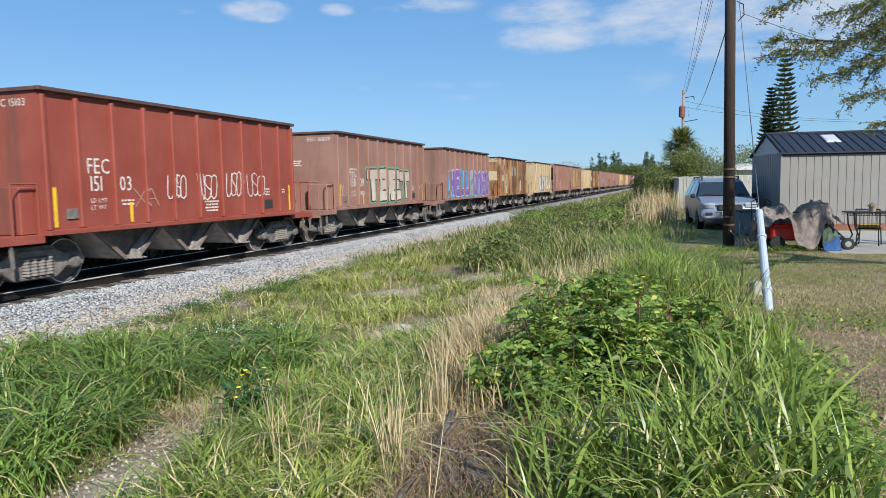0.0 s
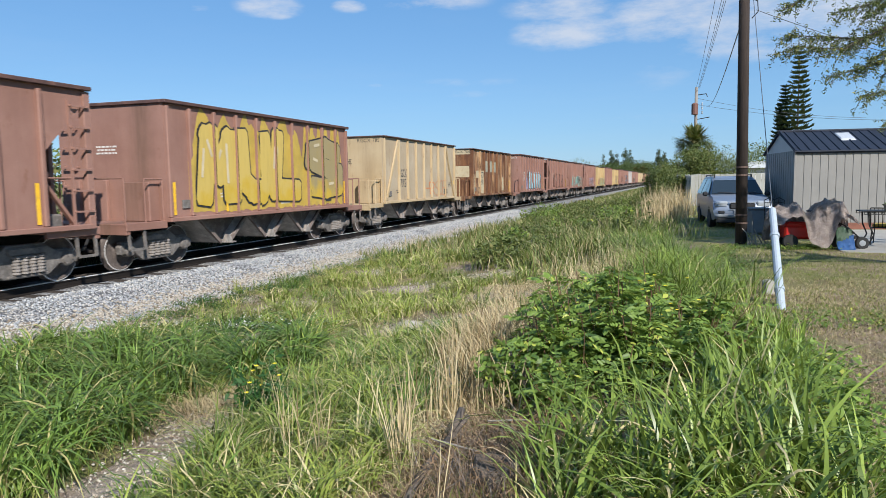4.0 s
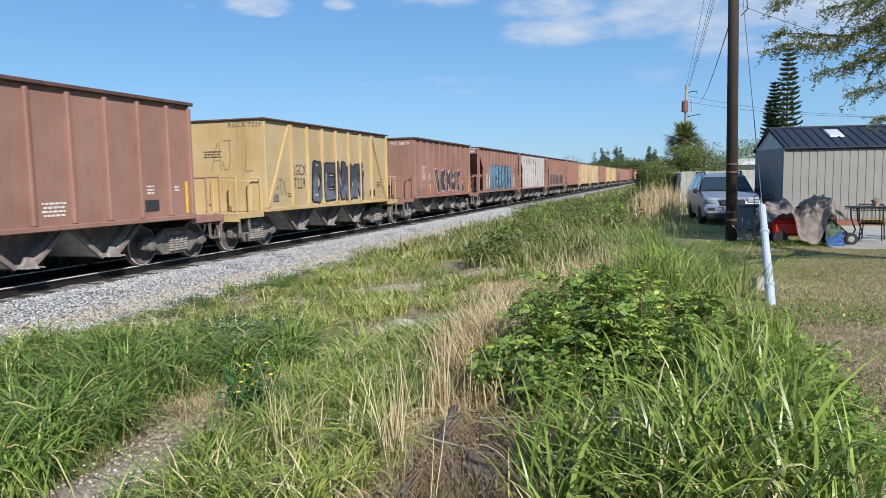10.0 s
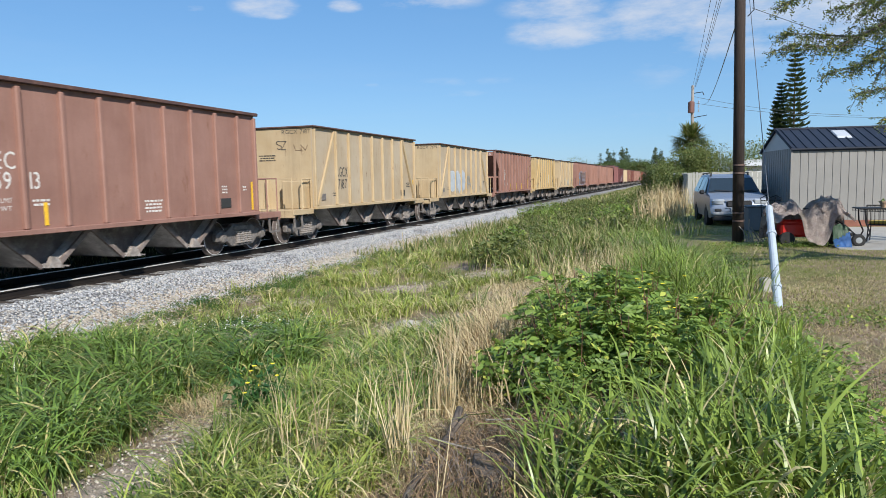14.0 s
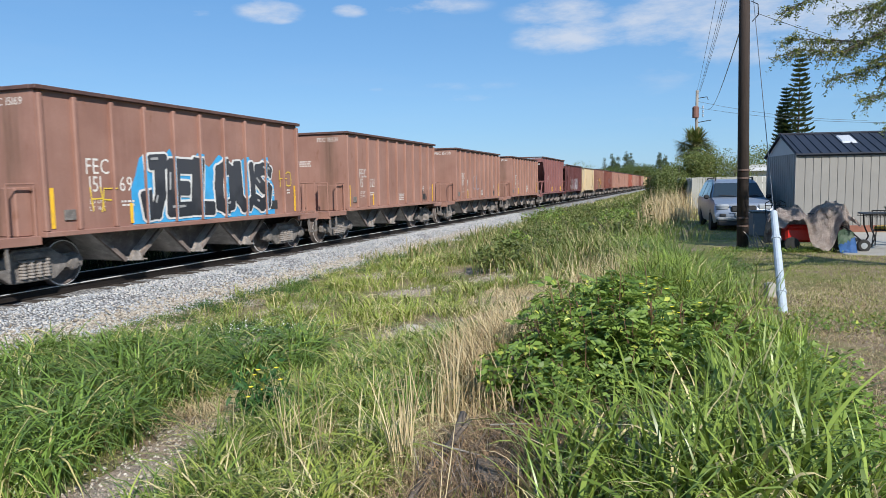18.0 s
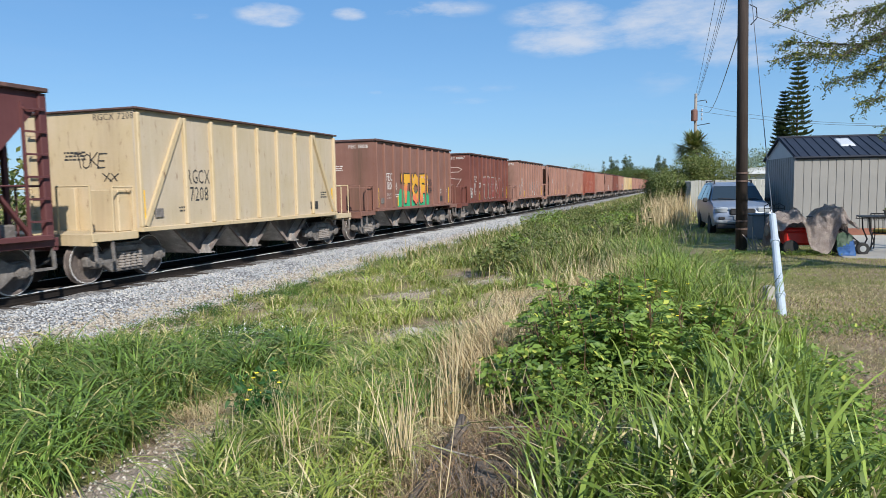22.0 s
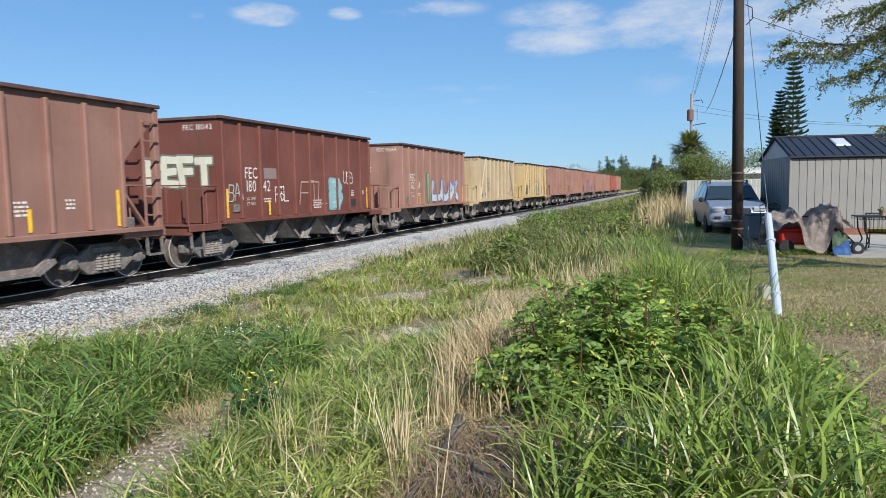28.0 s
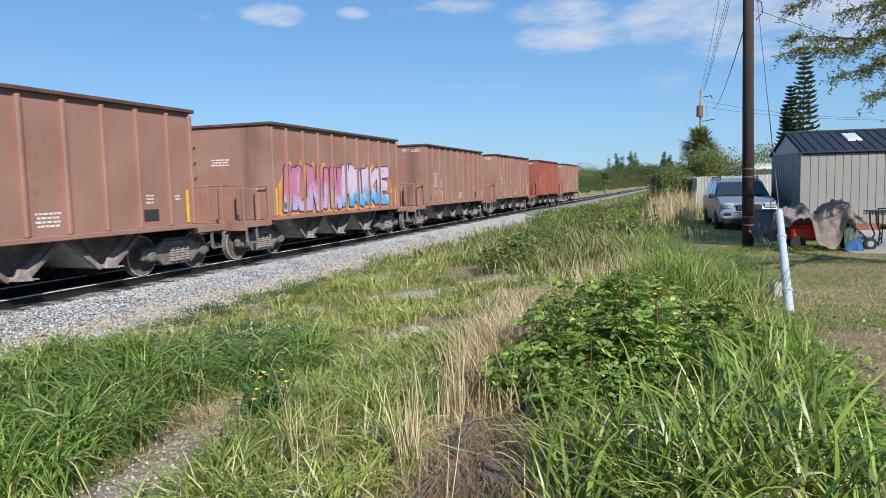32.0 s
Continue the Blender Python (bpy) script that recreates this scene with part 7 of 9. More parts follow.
def build_mower():
    m = thing("ride_on_mower", "red ride-on mower half hidden under a tarpaulin", "mower", pose(2.86, 18.5, YARD_Z, 0, 0, 4))
    bm = bmesh.new()
    box(bm, -0.55, 0.05, -0.28, 0.28, 0.22, 0.55, 0.05)
    box(bm, -0.50, 0.0, -0.24, 0.24, 0.5, 0.62, 0.05)
    part("hood", bm, MAT["red_paint"], m, "red bonnet")
    bm = bmesh.new()
    box(bm, 0.1, 0.62, -0.3, 0.3, 0.2, 0.48, 0.05)
    part("rear_body", bm, MAT["red_paint"], m)
    bm = bmesh.new()
    box(bm, 0.2, 0.6, -0.22, 0.22, 0.5, 0.62, 0.05)
    box(bm, 0.5, 0.62, -0.22, 0.22, 0.58, 0.98, 0.05)
    part("seat", bm, MAT["van_dark"], m)
    bm = bmesh.new()
    bar(bm, (0.0, 0, 0.55), (0.14, 0, 0.86), 0.05, n=8)
    lathe_pts = [(0.14 + 0.16 * math.cos(a), 0.16 * math.sin(a), 0.88) for a in [i * math.tau / 12 for i in range(13)]]
    pipe(bm, lathe_pts, 0.03, 5)
    part("steering_wheel", bm, MAT["van_dark"], m)
    for x, r, w in ((-0.42, 0.17, 0.12), (0.42, 0.24, 0.2)):
        for s in (-1, 1):
            bm = bmesh.new()
            lathe(bm, [(s * 0.30 - w / 2, r * 0.5), (s * 0.30 - w / 2, r * 0.9), (s * 0.3 - w / 3, r), (s * 0.3 + w / 3, r), (s * 0.3 + w / 2, r * 0.9), (s * 0.3 + w / 2, r * 0.5)], 16, "y")
            bmesh.ops.translate(bm, verts=bm.verts, vec=(x, 0, r))
            part("wheel", bm, MAT["tyre"], m)
    # tarpaulin lying over it
    rng = random.Random(2)

    def drape(u, v):
        x = -0.90 + 1.84 * u
        ridge = 0.70 + 0.34 * math.exp(-((u - 0.73) / 0.20) ** 4) + 0.20 * math.exp(-((u - 0.24) / 0.21) ** 4) + 0.10 * math.exp(-((u - 0.34) / 0.06) ** 2)
        side = (v - 0.5) * 2
        over = max(0.0, abs(side) - 0.40) / 0.60
        reach = 0.28 + 0.68 * math.exp(-((u - 0.60) / 0.17) ** 4) - 0.10 * (u > 0.9)
        hang = reach if side < 0 else 0.85
        crease = abs(noise.noise((u * 7 + v * 2, v * 5 - u * 3, 1))) - abs(noise.noise((u * 5 - v * 4, v * 4 + u * 5, 6)))
        fold = 0.20 * crease + 0.07 * abs(noise.noise((u * 19, v * 13, 4))) + 0.035 * math.sin(u * 29 + 5 * v) * over
        z = ridge * (1 - over * hang) + fold * 0.9
        y = side * 0.33 + (0.2 * over if side > 0 else -0.24 * over) + fold * 0.8
        return (x + 0.10 * noise.noise((u * 5, v * 6, 9)), y, max(0.02, z))
    bm = bmesh.new()
    cloth(bm, drape, 60, 40)
    bmesh.ops.solidify(bm, geom=bm.faces[:], thickness=0.006)
    t = solo("tarpaulin", bm, MAT["tarp"], "crumpled dusty taupe tarpaulin thrown over the mower", "tarpaulin", m=pose(2.86, 18.42, YARD_Z + 0.03, 0, 0, 4))

    def flap(u, v):
        return (0.34 * u + 0.03 * noise.noise((u * 5, v * 5, 3)), -0.14 * v + 0.03 * noise.noise((u * 9, v * 6, 8)), 0.52 * (1 - v) * (1 - 0.25 * abs(u - 0.4)) + 0.02)
    for mat, dx, label in (("tarp_green", 0.0, "folded dark green tarpaulin piece beside the mower"), ("tarp_blue", 0.2, "crumpled blue tarpaulin piece beside the mower")):
        bm = bmesh.new()
        cloth(bm, flap if mat == "tarp_green" else (lambda u, v: (0.36 * u - 0.06, -0.2 * v - 0.02 + 0.03 * noise.noise((u * 9, v * 6, 2)), 0.34 * (1 - v) * (0.6 + 0.4 * u) + 0.015)), 10, 10)
        bmesh.ops.solidify(bm, geom=bm.faces[:], thickness=0.006)
        solo("tarpaulin_piece", bm, MAT[mat], label, "tarpaulin", m=pose(3.40 + dx * 0.3, 18.12 - dx * 0.1, YARD_Z, 0, 0, 6), smooth=True)


build_mower()


def build_cart():
    c = thing("hand_truck", "black two-wheeled hand truck lying back on its wheels", "hand truck", pose(3.95, 18.5, YARD_Z, 0, 0, 8))
    for s in (-1, 1):
        bm = bmesh.new()
        lathe(bm, [(s * 0.2 - 0.05, 0.07), (s * 0.2 - 0.05, 0.12), (s * 0.2 - 0.03, 0.145), (s * 0.2 + 0.03, 0.145), (s * 0.2 + 0.05, 0.12), (s * 0.2 + 0.05, 0.07)], 18, "y")
        bmesh.ops.translate(bm, verts=bm.verts, vec=(0, 0, 0.145))
        w = part("wheel", bm, MAT["tyre"], c)
        bm = bmesh.new()
        lathe(bm, [(s * 0.2 - 0.055, 0.02), (s * 0.2 - 0.052, 0.07), (s * 0.2 + 0.052, 0.07), (s * 0.2 + 0.055, 0.02)], 12, "y")
        bmesh.ops.translate(bm, verts=bm.verts, vec=(0, 0, 0.145))
        part("hub", bm, MAT["alloy"], w)
    bm = bmesh.new()
    for s in (-1, 1):
        pipe(bm, [(-0.5, s * 0.15, 0.62), (-0.28, s * 0.15, 0.5), (0.0, s * 0.16, 0.22), (0.1, s * 0.16, 0.05)], 0.035)
    for x, z in ((-0.4, 0.57), (-0.15, 0.37)):
        bar(bm, (x, -0.15, z), (x, 0.15, z), 0.03)
    bar(bm, (0, -0.22, 0.145), (0, 0.22, 0.145), 0.03, n=6)
    part("frame", bm, MAT["iron"], c)


build_cart()


def build_patio():
    bm = bmesh.new()
    box(bm, 3.45, 7.6, 17.45, 24.9, 0.05, YARD_Z + 0.015, 0.01)
    solo("patio_slab", bm, MAT["concrete"], "worn concrete slab in front of the shed", "concrete slab", kind="structure")
    z0 = YARD_Z + 0.015
    t = thing("patio_table", "black wrought-iron patio table on the slab", "table", pose(4.62, 18.75, z0))
    bm = bmesh.new()
    box(bm, -0.62, 0.62, -0.4, 0.4, 0.84, 0.87, 0.01)
    part("tabletop", bm, MAT["iron"], t)
    bm = bmesh.new()
    for i in range(22):
        x = -0.6 + i * 1.2 / 21
        for y in (-0.4, 0.4):
            bar(bm, (x, y, 0.79), (x, y, 0.84), 0.012)
    for y in (-0.4, 0.4):
        bar(bm, (-0.62, y, 0.79), (0.62, y, 0.79), 0.015)
    tagged(part("apron", bm, MAT["iron"], t, "lacy iron apron"), kind="stuff")
    for x in (-0.5, 0.5):
        for y in (-0.32, 0.32):
            bm = bmesh.new()
            s = 1 if x > 0 else -1
            pipe(bm, [(x, y, 0.84), (x - s * 0.02, y, 0.55), (x - s * 0.12, y, 0.3), (x + s * 0.02, y, 0.0)], 0.035)
            part("leg", bm, MAT["iron"], t)
    p = thing("flower_pot", "small clay pot on the patio table", "flower pot", pose(4.55, 18.65, z0 + 0.87))
    bm = bmesh.new()
    lathe(bm, [(0.0, 0.06), (0.11, 0.085), (0.115, 0.1), (0.15, 0.1), (0.15, 0.085), (0.13, 0.08)], 14, "z")
    part("pot", bm, MAT["clay"], p)
    rng = np.random.default_rng(5)
    ob = new("plant", leaf_mesh("plant", rng.normal(size=(40, 3)) * (0.05, 0.05, 0.03) + (0, 0, 0.16), 0.05, MAT["leaf_bush"], rng))
    ob.parent = p
    c = thing("garden_chair", "black metal garden chair with a mustard cushion", "chair", pose(4.72, 19.6, z0, 0, 0, 160))
    bm = bmesh.new()
    box(bm, -0.25, 0.25, -0.25, 0.25, 0.40, 0.43, 0.008)
    part("seat", bm, MAT["iron"], c)
    bm = bmesh.new()
    pipe(bm, [(-0.25, 0.24, 0.42), (-0.25, 0.36, 0.9), (0.25, 0.36, 0.9), (0.25, 0.24, 0.42)], 0.03)
    for i in range(5):
        x = -0.17 + i * 0.085
        bar(bm, (x, 0.24, 0.42), (x, 0.36, 0.9), 0.015)
    part("backrest", bm, MAT["iron"], c)
    for x in (-0.22, 0.22):
        for y in (-0.22, 0.22):
            bm = bmesh.new()
            bar(bm, (x, y, 0.42), (x * 1.1, y * 1.15, 0), 0.03, n=6)
            part("leg", bm, MAT["iron"], c)
    bm = bmesh.new()
    box(bm, -0.23, 0.23, -0.23, 0.23, 0.435, 0.51, 0.03)
    solo("seat_cushion", bm, MAT["cushion"], "mustard yellow cushion on the garden chair", "cushion", m=pose(4.72, 19.6, z0, 0, 0, 160))
    c2 = thing("iron_chair", "black wrought-iron chair with a scrolled back beside the shed", "chair", pose(2.62, 22.6, YARD_Z, 0, 0, 170))
    bm = bmesh.new()
    lathe(bm, [(0.43, 0.02), (0.43, 0.24), (0.46, 0.25), (0.47, 0.02)], 16, "z")
    part("seat", bm, MAT["iron"], c2)
    bm = bmesh.new()
    pipe(bm, [(-0.24, 0.2, 0.45), (-0.27, 0.27, 1.02), (-0.13, 0.27, 1.10), (0, 0.27, 1.04), (0.13, 0.27, 1.10), (0.27, 0.27, 1.02), (0.24, 0.2, 0.45)], 0.025, 5)
    for x in (-0.13, 0, 0.13):
        pipe(bm, [(x, 0.21, 0.45), (x * 0.5, 0.24, 0.75), (x, 0.27, 1.05)], 0.018, 4)
    pipe(bm, [(-0.27, 0.26, 0.95), (0.27, 0.26, 0.95)], 0.018, 4)
    part("backrest", bm, MAT["iron"], c2)
    for x in (-0.18, 0.18):
        for y in (-0.18, 0.18):
            bm = bmesh.new()
            bar(bm, (x, y, 0.44), (x * 1.2, y * 1.2, 0), 0.025, n=5)
            part("leg", bm, MAT["iron"], c2)
    b = thing("rubbish_bin", "grey plastic bin with a dark lid beside the shed", "bin", pose(2.22, 22.9, YARD_Z, 0, 0, 12))
    bm = bmesh.new()
    box(bm, -0.26, 0.26, -0.26, 0.26, 0.02, 0.74, 0.04)
    part("body", bm, MAT["bin"], b)
    bm = bmesh.new()
    box(bm, -0.29, 0.29, -0.29, 0.29, 0.74, 0.79, 0.02)
    part("lid", bm, MAT["bin"], b)
    k = thing("bucket", "white plastic bucket on the yard grass", "bucket", pose(2.60, 21.7, YARD_Z))
    bm = bmesh.new()
    lathe(bm, [(0.0, 0.12), (0.01, 0.13), (0.32, 0.16), (0.34, 0.17), (0.36, 0.16), (0.34, 0.15), (0.03, 0.12)], 18, "z")
    part("body", bm, MAT["bucket"], k)
    bm = bmesh.new()
    pipe(bm, [(0.16 * math.cos(a), 0, 0.34 + 0.16 * math.sin(a)) for a in [math.pi * i / 8 for i in range(9)]], 0.01, 4)
    part("handle", bm, MAT["wire"], k)
    # sticks leaning at the foot of the pole
    rng = random.Random(8)
    for i in range(11):
        bm = bmesh.new()
        x = rng.uniform(-0.1, 0.75)
        a = (x, rng.uniform(-0.3, 0.2), 0.02)
        bdir = rng.uniform(-0.45, 0.2)
        pts = [a, (x + bdir * 0.5, a[1] + 0.05, 0.18 + 0.2 * rng.random()), (x + bdir, a[1] + 0.1, 0.3 + 0.35 * rng.random())]
        pipe(bm, pts, 0.022 + 0.012 * rng.random(), 5)
        solo("dead_branch", bm, MAT["wood_grey"], "dry grey branch heaped at the foot of the pole", "branch", "branches at the pole", m=pose(1.72, 18.9, YARD_Z))


build_patio()

# ---- fence and white house behind the van


def build_fence():
    f = thing("board_fence", "whitewashed vertical board fence behind the minivan", "fence", pose(0.55, 45, YARD_Z))
    bm = bmesh.new()
    box(bm, -0.07, 0.07, -0.012, 0.012, 0.03, 1.92, 0.004)
    me = mesh_of("board", bm)
    me.materials.append(MAT["fence"])
    rng = random.Random(3)
    for i in range(56):
        o = new("board", me)
        o.parent = f
        o.matrix_basis = pose(0.075 + i * 0.15, rng.uniform(-0.006, 0.006), rng.uniform(-0.03, 0.03), 0, rng.uniform(-0.6, 0.6), 0)
    for i in range(24):
        o = new("board", me)
        o.parent = f
        o.matrix_basis = pose(-0.02 - i * 0.035, 0.1 + i * 0.145, rng.uniform(-0.03, 0.03), 0, 0, 76)
    for z in (0.45, 1.5):
        bm = bmesh.new()
        box(bm, 0, 8.4, 0.02, 0.07, z, z + 0.09)
        part("rail", bm, MAT["fence"], f)
    h = thing("white_house", "low white house behind the fence", "house", pose(4.3, 56, YARD_Z))
    bm = bmesh.new()
    box(bm, 0, 9, 0, 6, 0, 2.4, 0.02)
    part("wall", bm, MAT["white_house"], h)
    bm = bmesh.new()
    slab(bm, [(-0.4, 2.4), (6.4, 2.4), (3, 2.95)], -0.4, 9.4)
    part("roof", bm, MAT["white_house"], h, "low white metal roof")
    for x in (1.5, 5.0):
        bm = bmesh.new()
        box(bm, x, x + 1.1, -0.03, 0.02, 1.0, 2.0, 0.01)
        part("window", bm, MAT["glass"], h)


build_fence()

# ---- trees: crowns behind the yard, palms, pines, the tree line along the railway


def palm(x, y, h, r, seed, z=None):
    rng = random.Random(seed)
    p = thing("sabal_palm", "sabal palm with a ragged round crown of fronds", "palm tree", pose(x, y, gz(x, y)), "sabal palms")
    bm = bmesh.new()
    bar(bm, (0, 0, -0.1), (0.1, 0, h * 0.5), 0.36, n=8, w2=0.30)
    bar(bm, (0.1, 0, h * 0.5), (0, 0, h), 0.30, n=8, w2=0.28)
    part("trunk", bm, MAT["bark"], p)
    verts, faces = [], []
    for i in range(84):
        a, e = rng.uniform(0, math.tau), rng.uniform(-0.8, 1.4)
        L = r * rng.uniform(0.75, 1.05)
        c = Vector((math.cos(a) * math.cos(e), math.sin(a) * math.cos(e), math.sin(e)))
        t = Vector((-math.sin(a), math.cos(a), 0))
        hub = Vector((0, 0, h)) + c * L * 0.45
        for j in range(13):
            k = (j - 6) / 6.0
            d = (c * math.cos(k * 1.25) + t * math.sin(k * 1.25)).normalized()
            tip = hub + d * L * 0.62 + Vector((0, 0, -0.28 * L * (0.4 + abs(k)) * rng.uniform(0.5, 1.2)))
            n = d.cross(Vector((0, 0, 1)))
            n = n.normalized() * 0.03 * r if n.length > 0.01 else t * 0.03 * r
            b = len(verts)
            mid = hub.lerp(tip, 0.5) + Vector((0, 0, 0.05 * L))
            verts += [hub, mid + n, tip, mid - n]
            faces.append((b, b + 1, b + 2, b + 3))
        b = len(verts)
        s = t * 0.02
        o = Vector((0, 0, h))
        verts += [o + s, hub + s, hub - s, o - s]
        faces.append((b, b + 1, b + 2, b + 3))
    ob = new("crown", mesh_np("crown", [tuple(v) for v in verts], faces, MAT["palm"]))
    ob.parent = p
    tagged(ob, kind="stuff")


palm(0.85, 57, 4.15, 1.9, 1)
palm(-15.6, 143, 2.9, 1.4, 3)
palm(-15.7, 262, 4.6, 2.2, 4)
palm(-15.9, 310, 5.4, 2.4, 5)
palm(-16.0, 196, 2.8, 1.5, 6)
palm(-16.2, 350, 5.4, 2.6, 7)


def norfolk(x, y, h, r, seed, whorls=26):
    rng = random.Random(seed)
    p = thing("norfolk_pine", "slender Norfolk pine with tiers of upswept branches", "pine tree", pose(x, y, gz(x, y)), "Norfolk pines")
    bm = bmesh.new()
    bar(bm, (0, 0, -0.1), (0, 0, h), 0.34, n=8, w2=0.04)
    part("trunk", bm, MAT["bark"], p)
    verts, faces = [], []
    for w in range(whorls):
        z = h * (0.10 + 0.89 * (w / (whorls - 1)) ** 0.9)
        R = r * (1 - (z / h)) ** 0.75 * rng.uniform(0.85, 1.05) + 0.15
        n = 8
        a0 = rng.uniform(0, 1)
        for i in range(n):
            a = a0 + i * math.tau / n + rng.uniform(-0.15, 0.15)
            d = Vector((math.cos(a), math.sin(a), 0))
            t = Vector((-math.sin(a), math.cos(a), 0))
            L = R * rng.uniform(0.75, 1.1)
            steps = max(4, int(L / 0.16))
            for s in range(1, steps + 1):
                k = s / steps
                c = d * (L * k) + Vector((0, 0, z - 0.12 * L * math.sin(k * 2.2) + 0.22 * L * k * k))
                for side in (-1, 0, 1):
                    q = (t * side * 0.8 + d * 0.6 + Vector((0, 0, 0.45 + 0.3 * rng.random()))).normalized()
                    ln = 0.34 * rng.uniform(0.8, 1.3)
                    wv = q.cross(Vector((0.3, 0.2, 1))).normalized() * 0.085
                    b = len(verts)
                    verts += [c - q * 0.05, c + q * ln * 0.5 + wv, c + q * ln, c + q * ln * 0.5 - wv]
                    faces.append((b, b + 1, b + 2, b + 3))
    ob = new("needles", mesh_np("needles", [tuple(v) for v in verts], faces, MAT["needle"]))
    ob.parent = p
    tagged(ob, kind="stuff")


norfolk(10.45, 75, 13.9, 1.95, 11, 26)
norfolk(9.55, 77, 10.6, 1.5, 12, 26)
norfolk(9.0, 76, 8.7, 1.1, 13, 20)

HEDGE = [(-0.6, 50, 2.4, 3.2, 3.4), (0.5, 52, 2.6, 3, 4.3), (1.4, 54, 3.0, 3, 4.7), (3.0, 55, 3.6, 3, 4.5), (5.2, 59, 4.2, 3, 4.9), (-1.1, 49, 1.6, 3, 2.3), (-0.4, 46.5, 1.7, 2.4, 2.5), (8.4, 61, 4.5, 3, 4.6), (12, 63, 4.5, 3.5, 4.3), (13.5, 44, 5, 4, 4.6), (-1.5, 60, 2.6, 4, 2.9), (-1.2, 75, 3.4, 6, 3.4), (-1.6, 95, 4, 8, 4.2)]
for i, (x, y, w, d, h) in enumerate(HEDGE):
    shrub("hedge_bush", "dense olive-green hedge bush behind the fence", "bush", x, y, w, d, h, 6500, 0.15, MAT["leaf_far"], 40 + i, "hedge bushes")

rngt = np.random.default_rng(77)
for i in range(20):
    y = 16 + i * 9.5 + rngt.uniform(-3, 3)
    x = -21.5 - rngt.uniform(0, 3.5) - 0.012 * y
    h = rngt.uniform(2.9, 4.6) if y < 170 else rngt.uniform(4.5, 7)
    shrub("trackside_bush", "dark green scrub bush beyond the track", "bush", x, y, rngt.uniform(5, 8.5), 9.5, h, 3000, 0.26, MAT["leaf_far"], 100 + i, "scrub beyond the track")
for i in range(13):
    y = 136 + i * 9.5 + rngt.uniform(-3, 3)
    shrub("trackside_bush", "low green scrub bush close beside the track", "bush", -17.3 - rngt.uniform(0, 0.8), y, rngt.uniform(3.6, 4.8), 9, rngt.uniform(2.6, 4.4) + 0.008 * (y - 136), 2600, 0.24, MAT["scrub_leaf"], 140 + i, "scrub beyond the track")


def far_pine(x, y, h, seed):
    """A pine far off: a straight trunk and a pointed, ragged crown."""
    rng = np.random.default_rng(seed)
    root = thing("distant_pine", "dark distant pine standing above the tree line", "pine tree", pose(x, y, gz(x, y)), "distant pines")
    bm = bmesh.new()
    bar(bm, (0, 0, -0.1), (0, 0, h * 0.95), 0.3, n=6, w2=0.06)
    part("trunk", bm, MAT["bark"], root)
    blobs = []
    for i in range(34):
        k = rng.uniform(0.25, 1.0)
        r = 0.17 * h * (1.08 - k) ** 0.8
        a = rng.uniform(0, math.tau)
        q = rng.uniform(0.6, 1.0) * r + 0.12
        blobs.append((math.cos(a) * r * 0.7, math.sin(a) * r * 0.7, h * k, q, q, q * 0.9))
    ob = new("crown", leaf_mesh("crown", lumps(rng, 3400, blobs), 0.42, MAT["needle"], rng))
    ob.parent = root
    tagged(ob, kind="stuff")


# trees along the far side of the line, then those on the near side
FAR = [(-36, 246, 7.4), (-31, 240, 7.0), (-26.5, 238, 7.2), (-22.5, 244, 7.6), (-20.5, 262, 8.0), (-24.5, 272, 8.6), (-20.5, 300, 9.0), (-21, 345, 10.2), (-22, 400, 11.6), (-23, 470, 13.4), (-24, 560, 15.6), (-3.0, 244, 8.4), (1.5, 250, 8.0), (7, 255, 7.8)]
for i, (x, y, h) in enumerate(FAR):
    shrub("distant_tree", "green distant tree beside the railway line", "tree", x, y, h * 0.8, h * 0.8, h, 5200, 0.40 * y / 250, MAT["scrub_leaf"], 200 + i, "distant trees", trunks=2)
PINES = [(-31, 300, 10.5), (-28.2, 304, 12.6), (-25.4, 300, 11.6), (-22.6, 306, 13.0), (-21.5, 318, 12.4), (-7.2, 240, 10.8), (-5.4, 243, 10.0)]
for i, (x, y, h) in enumerate(PINES):
    far_pine(x, y, h * 1.12, 230 + i)
for i in range(26):
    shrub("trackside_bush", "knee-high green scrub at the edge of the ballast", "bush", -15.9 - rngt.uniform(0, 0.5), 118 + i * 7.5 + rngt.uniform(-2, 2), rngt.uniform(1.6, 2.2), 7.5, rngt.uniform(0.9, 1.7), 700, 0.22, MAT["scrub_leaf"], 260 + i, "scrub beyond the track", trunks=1)


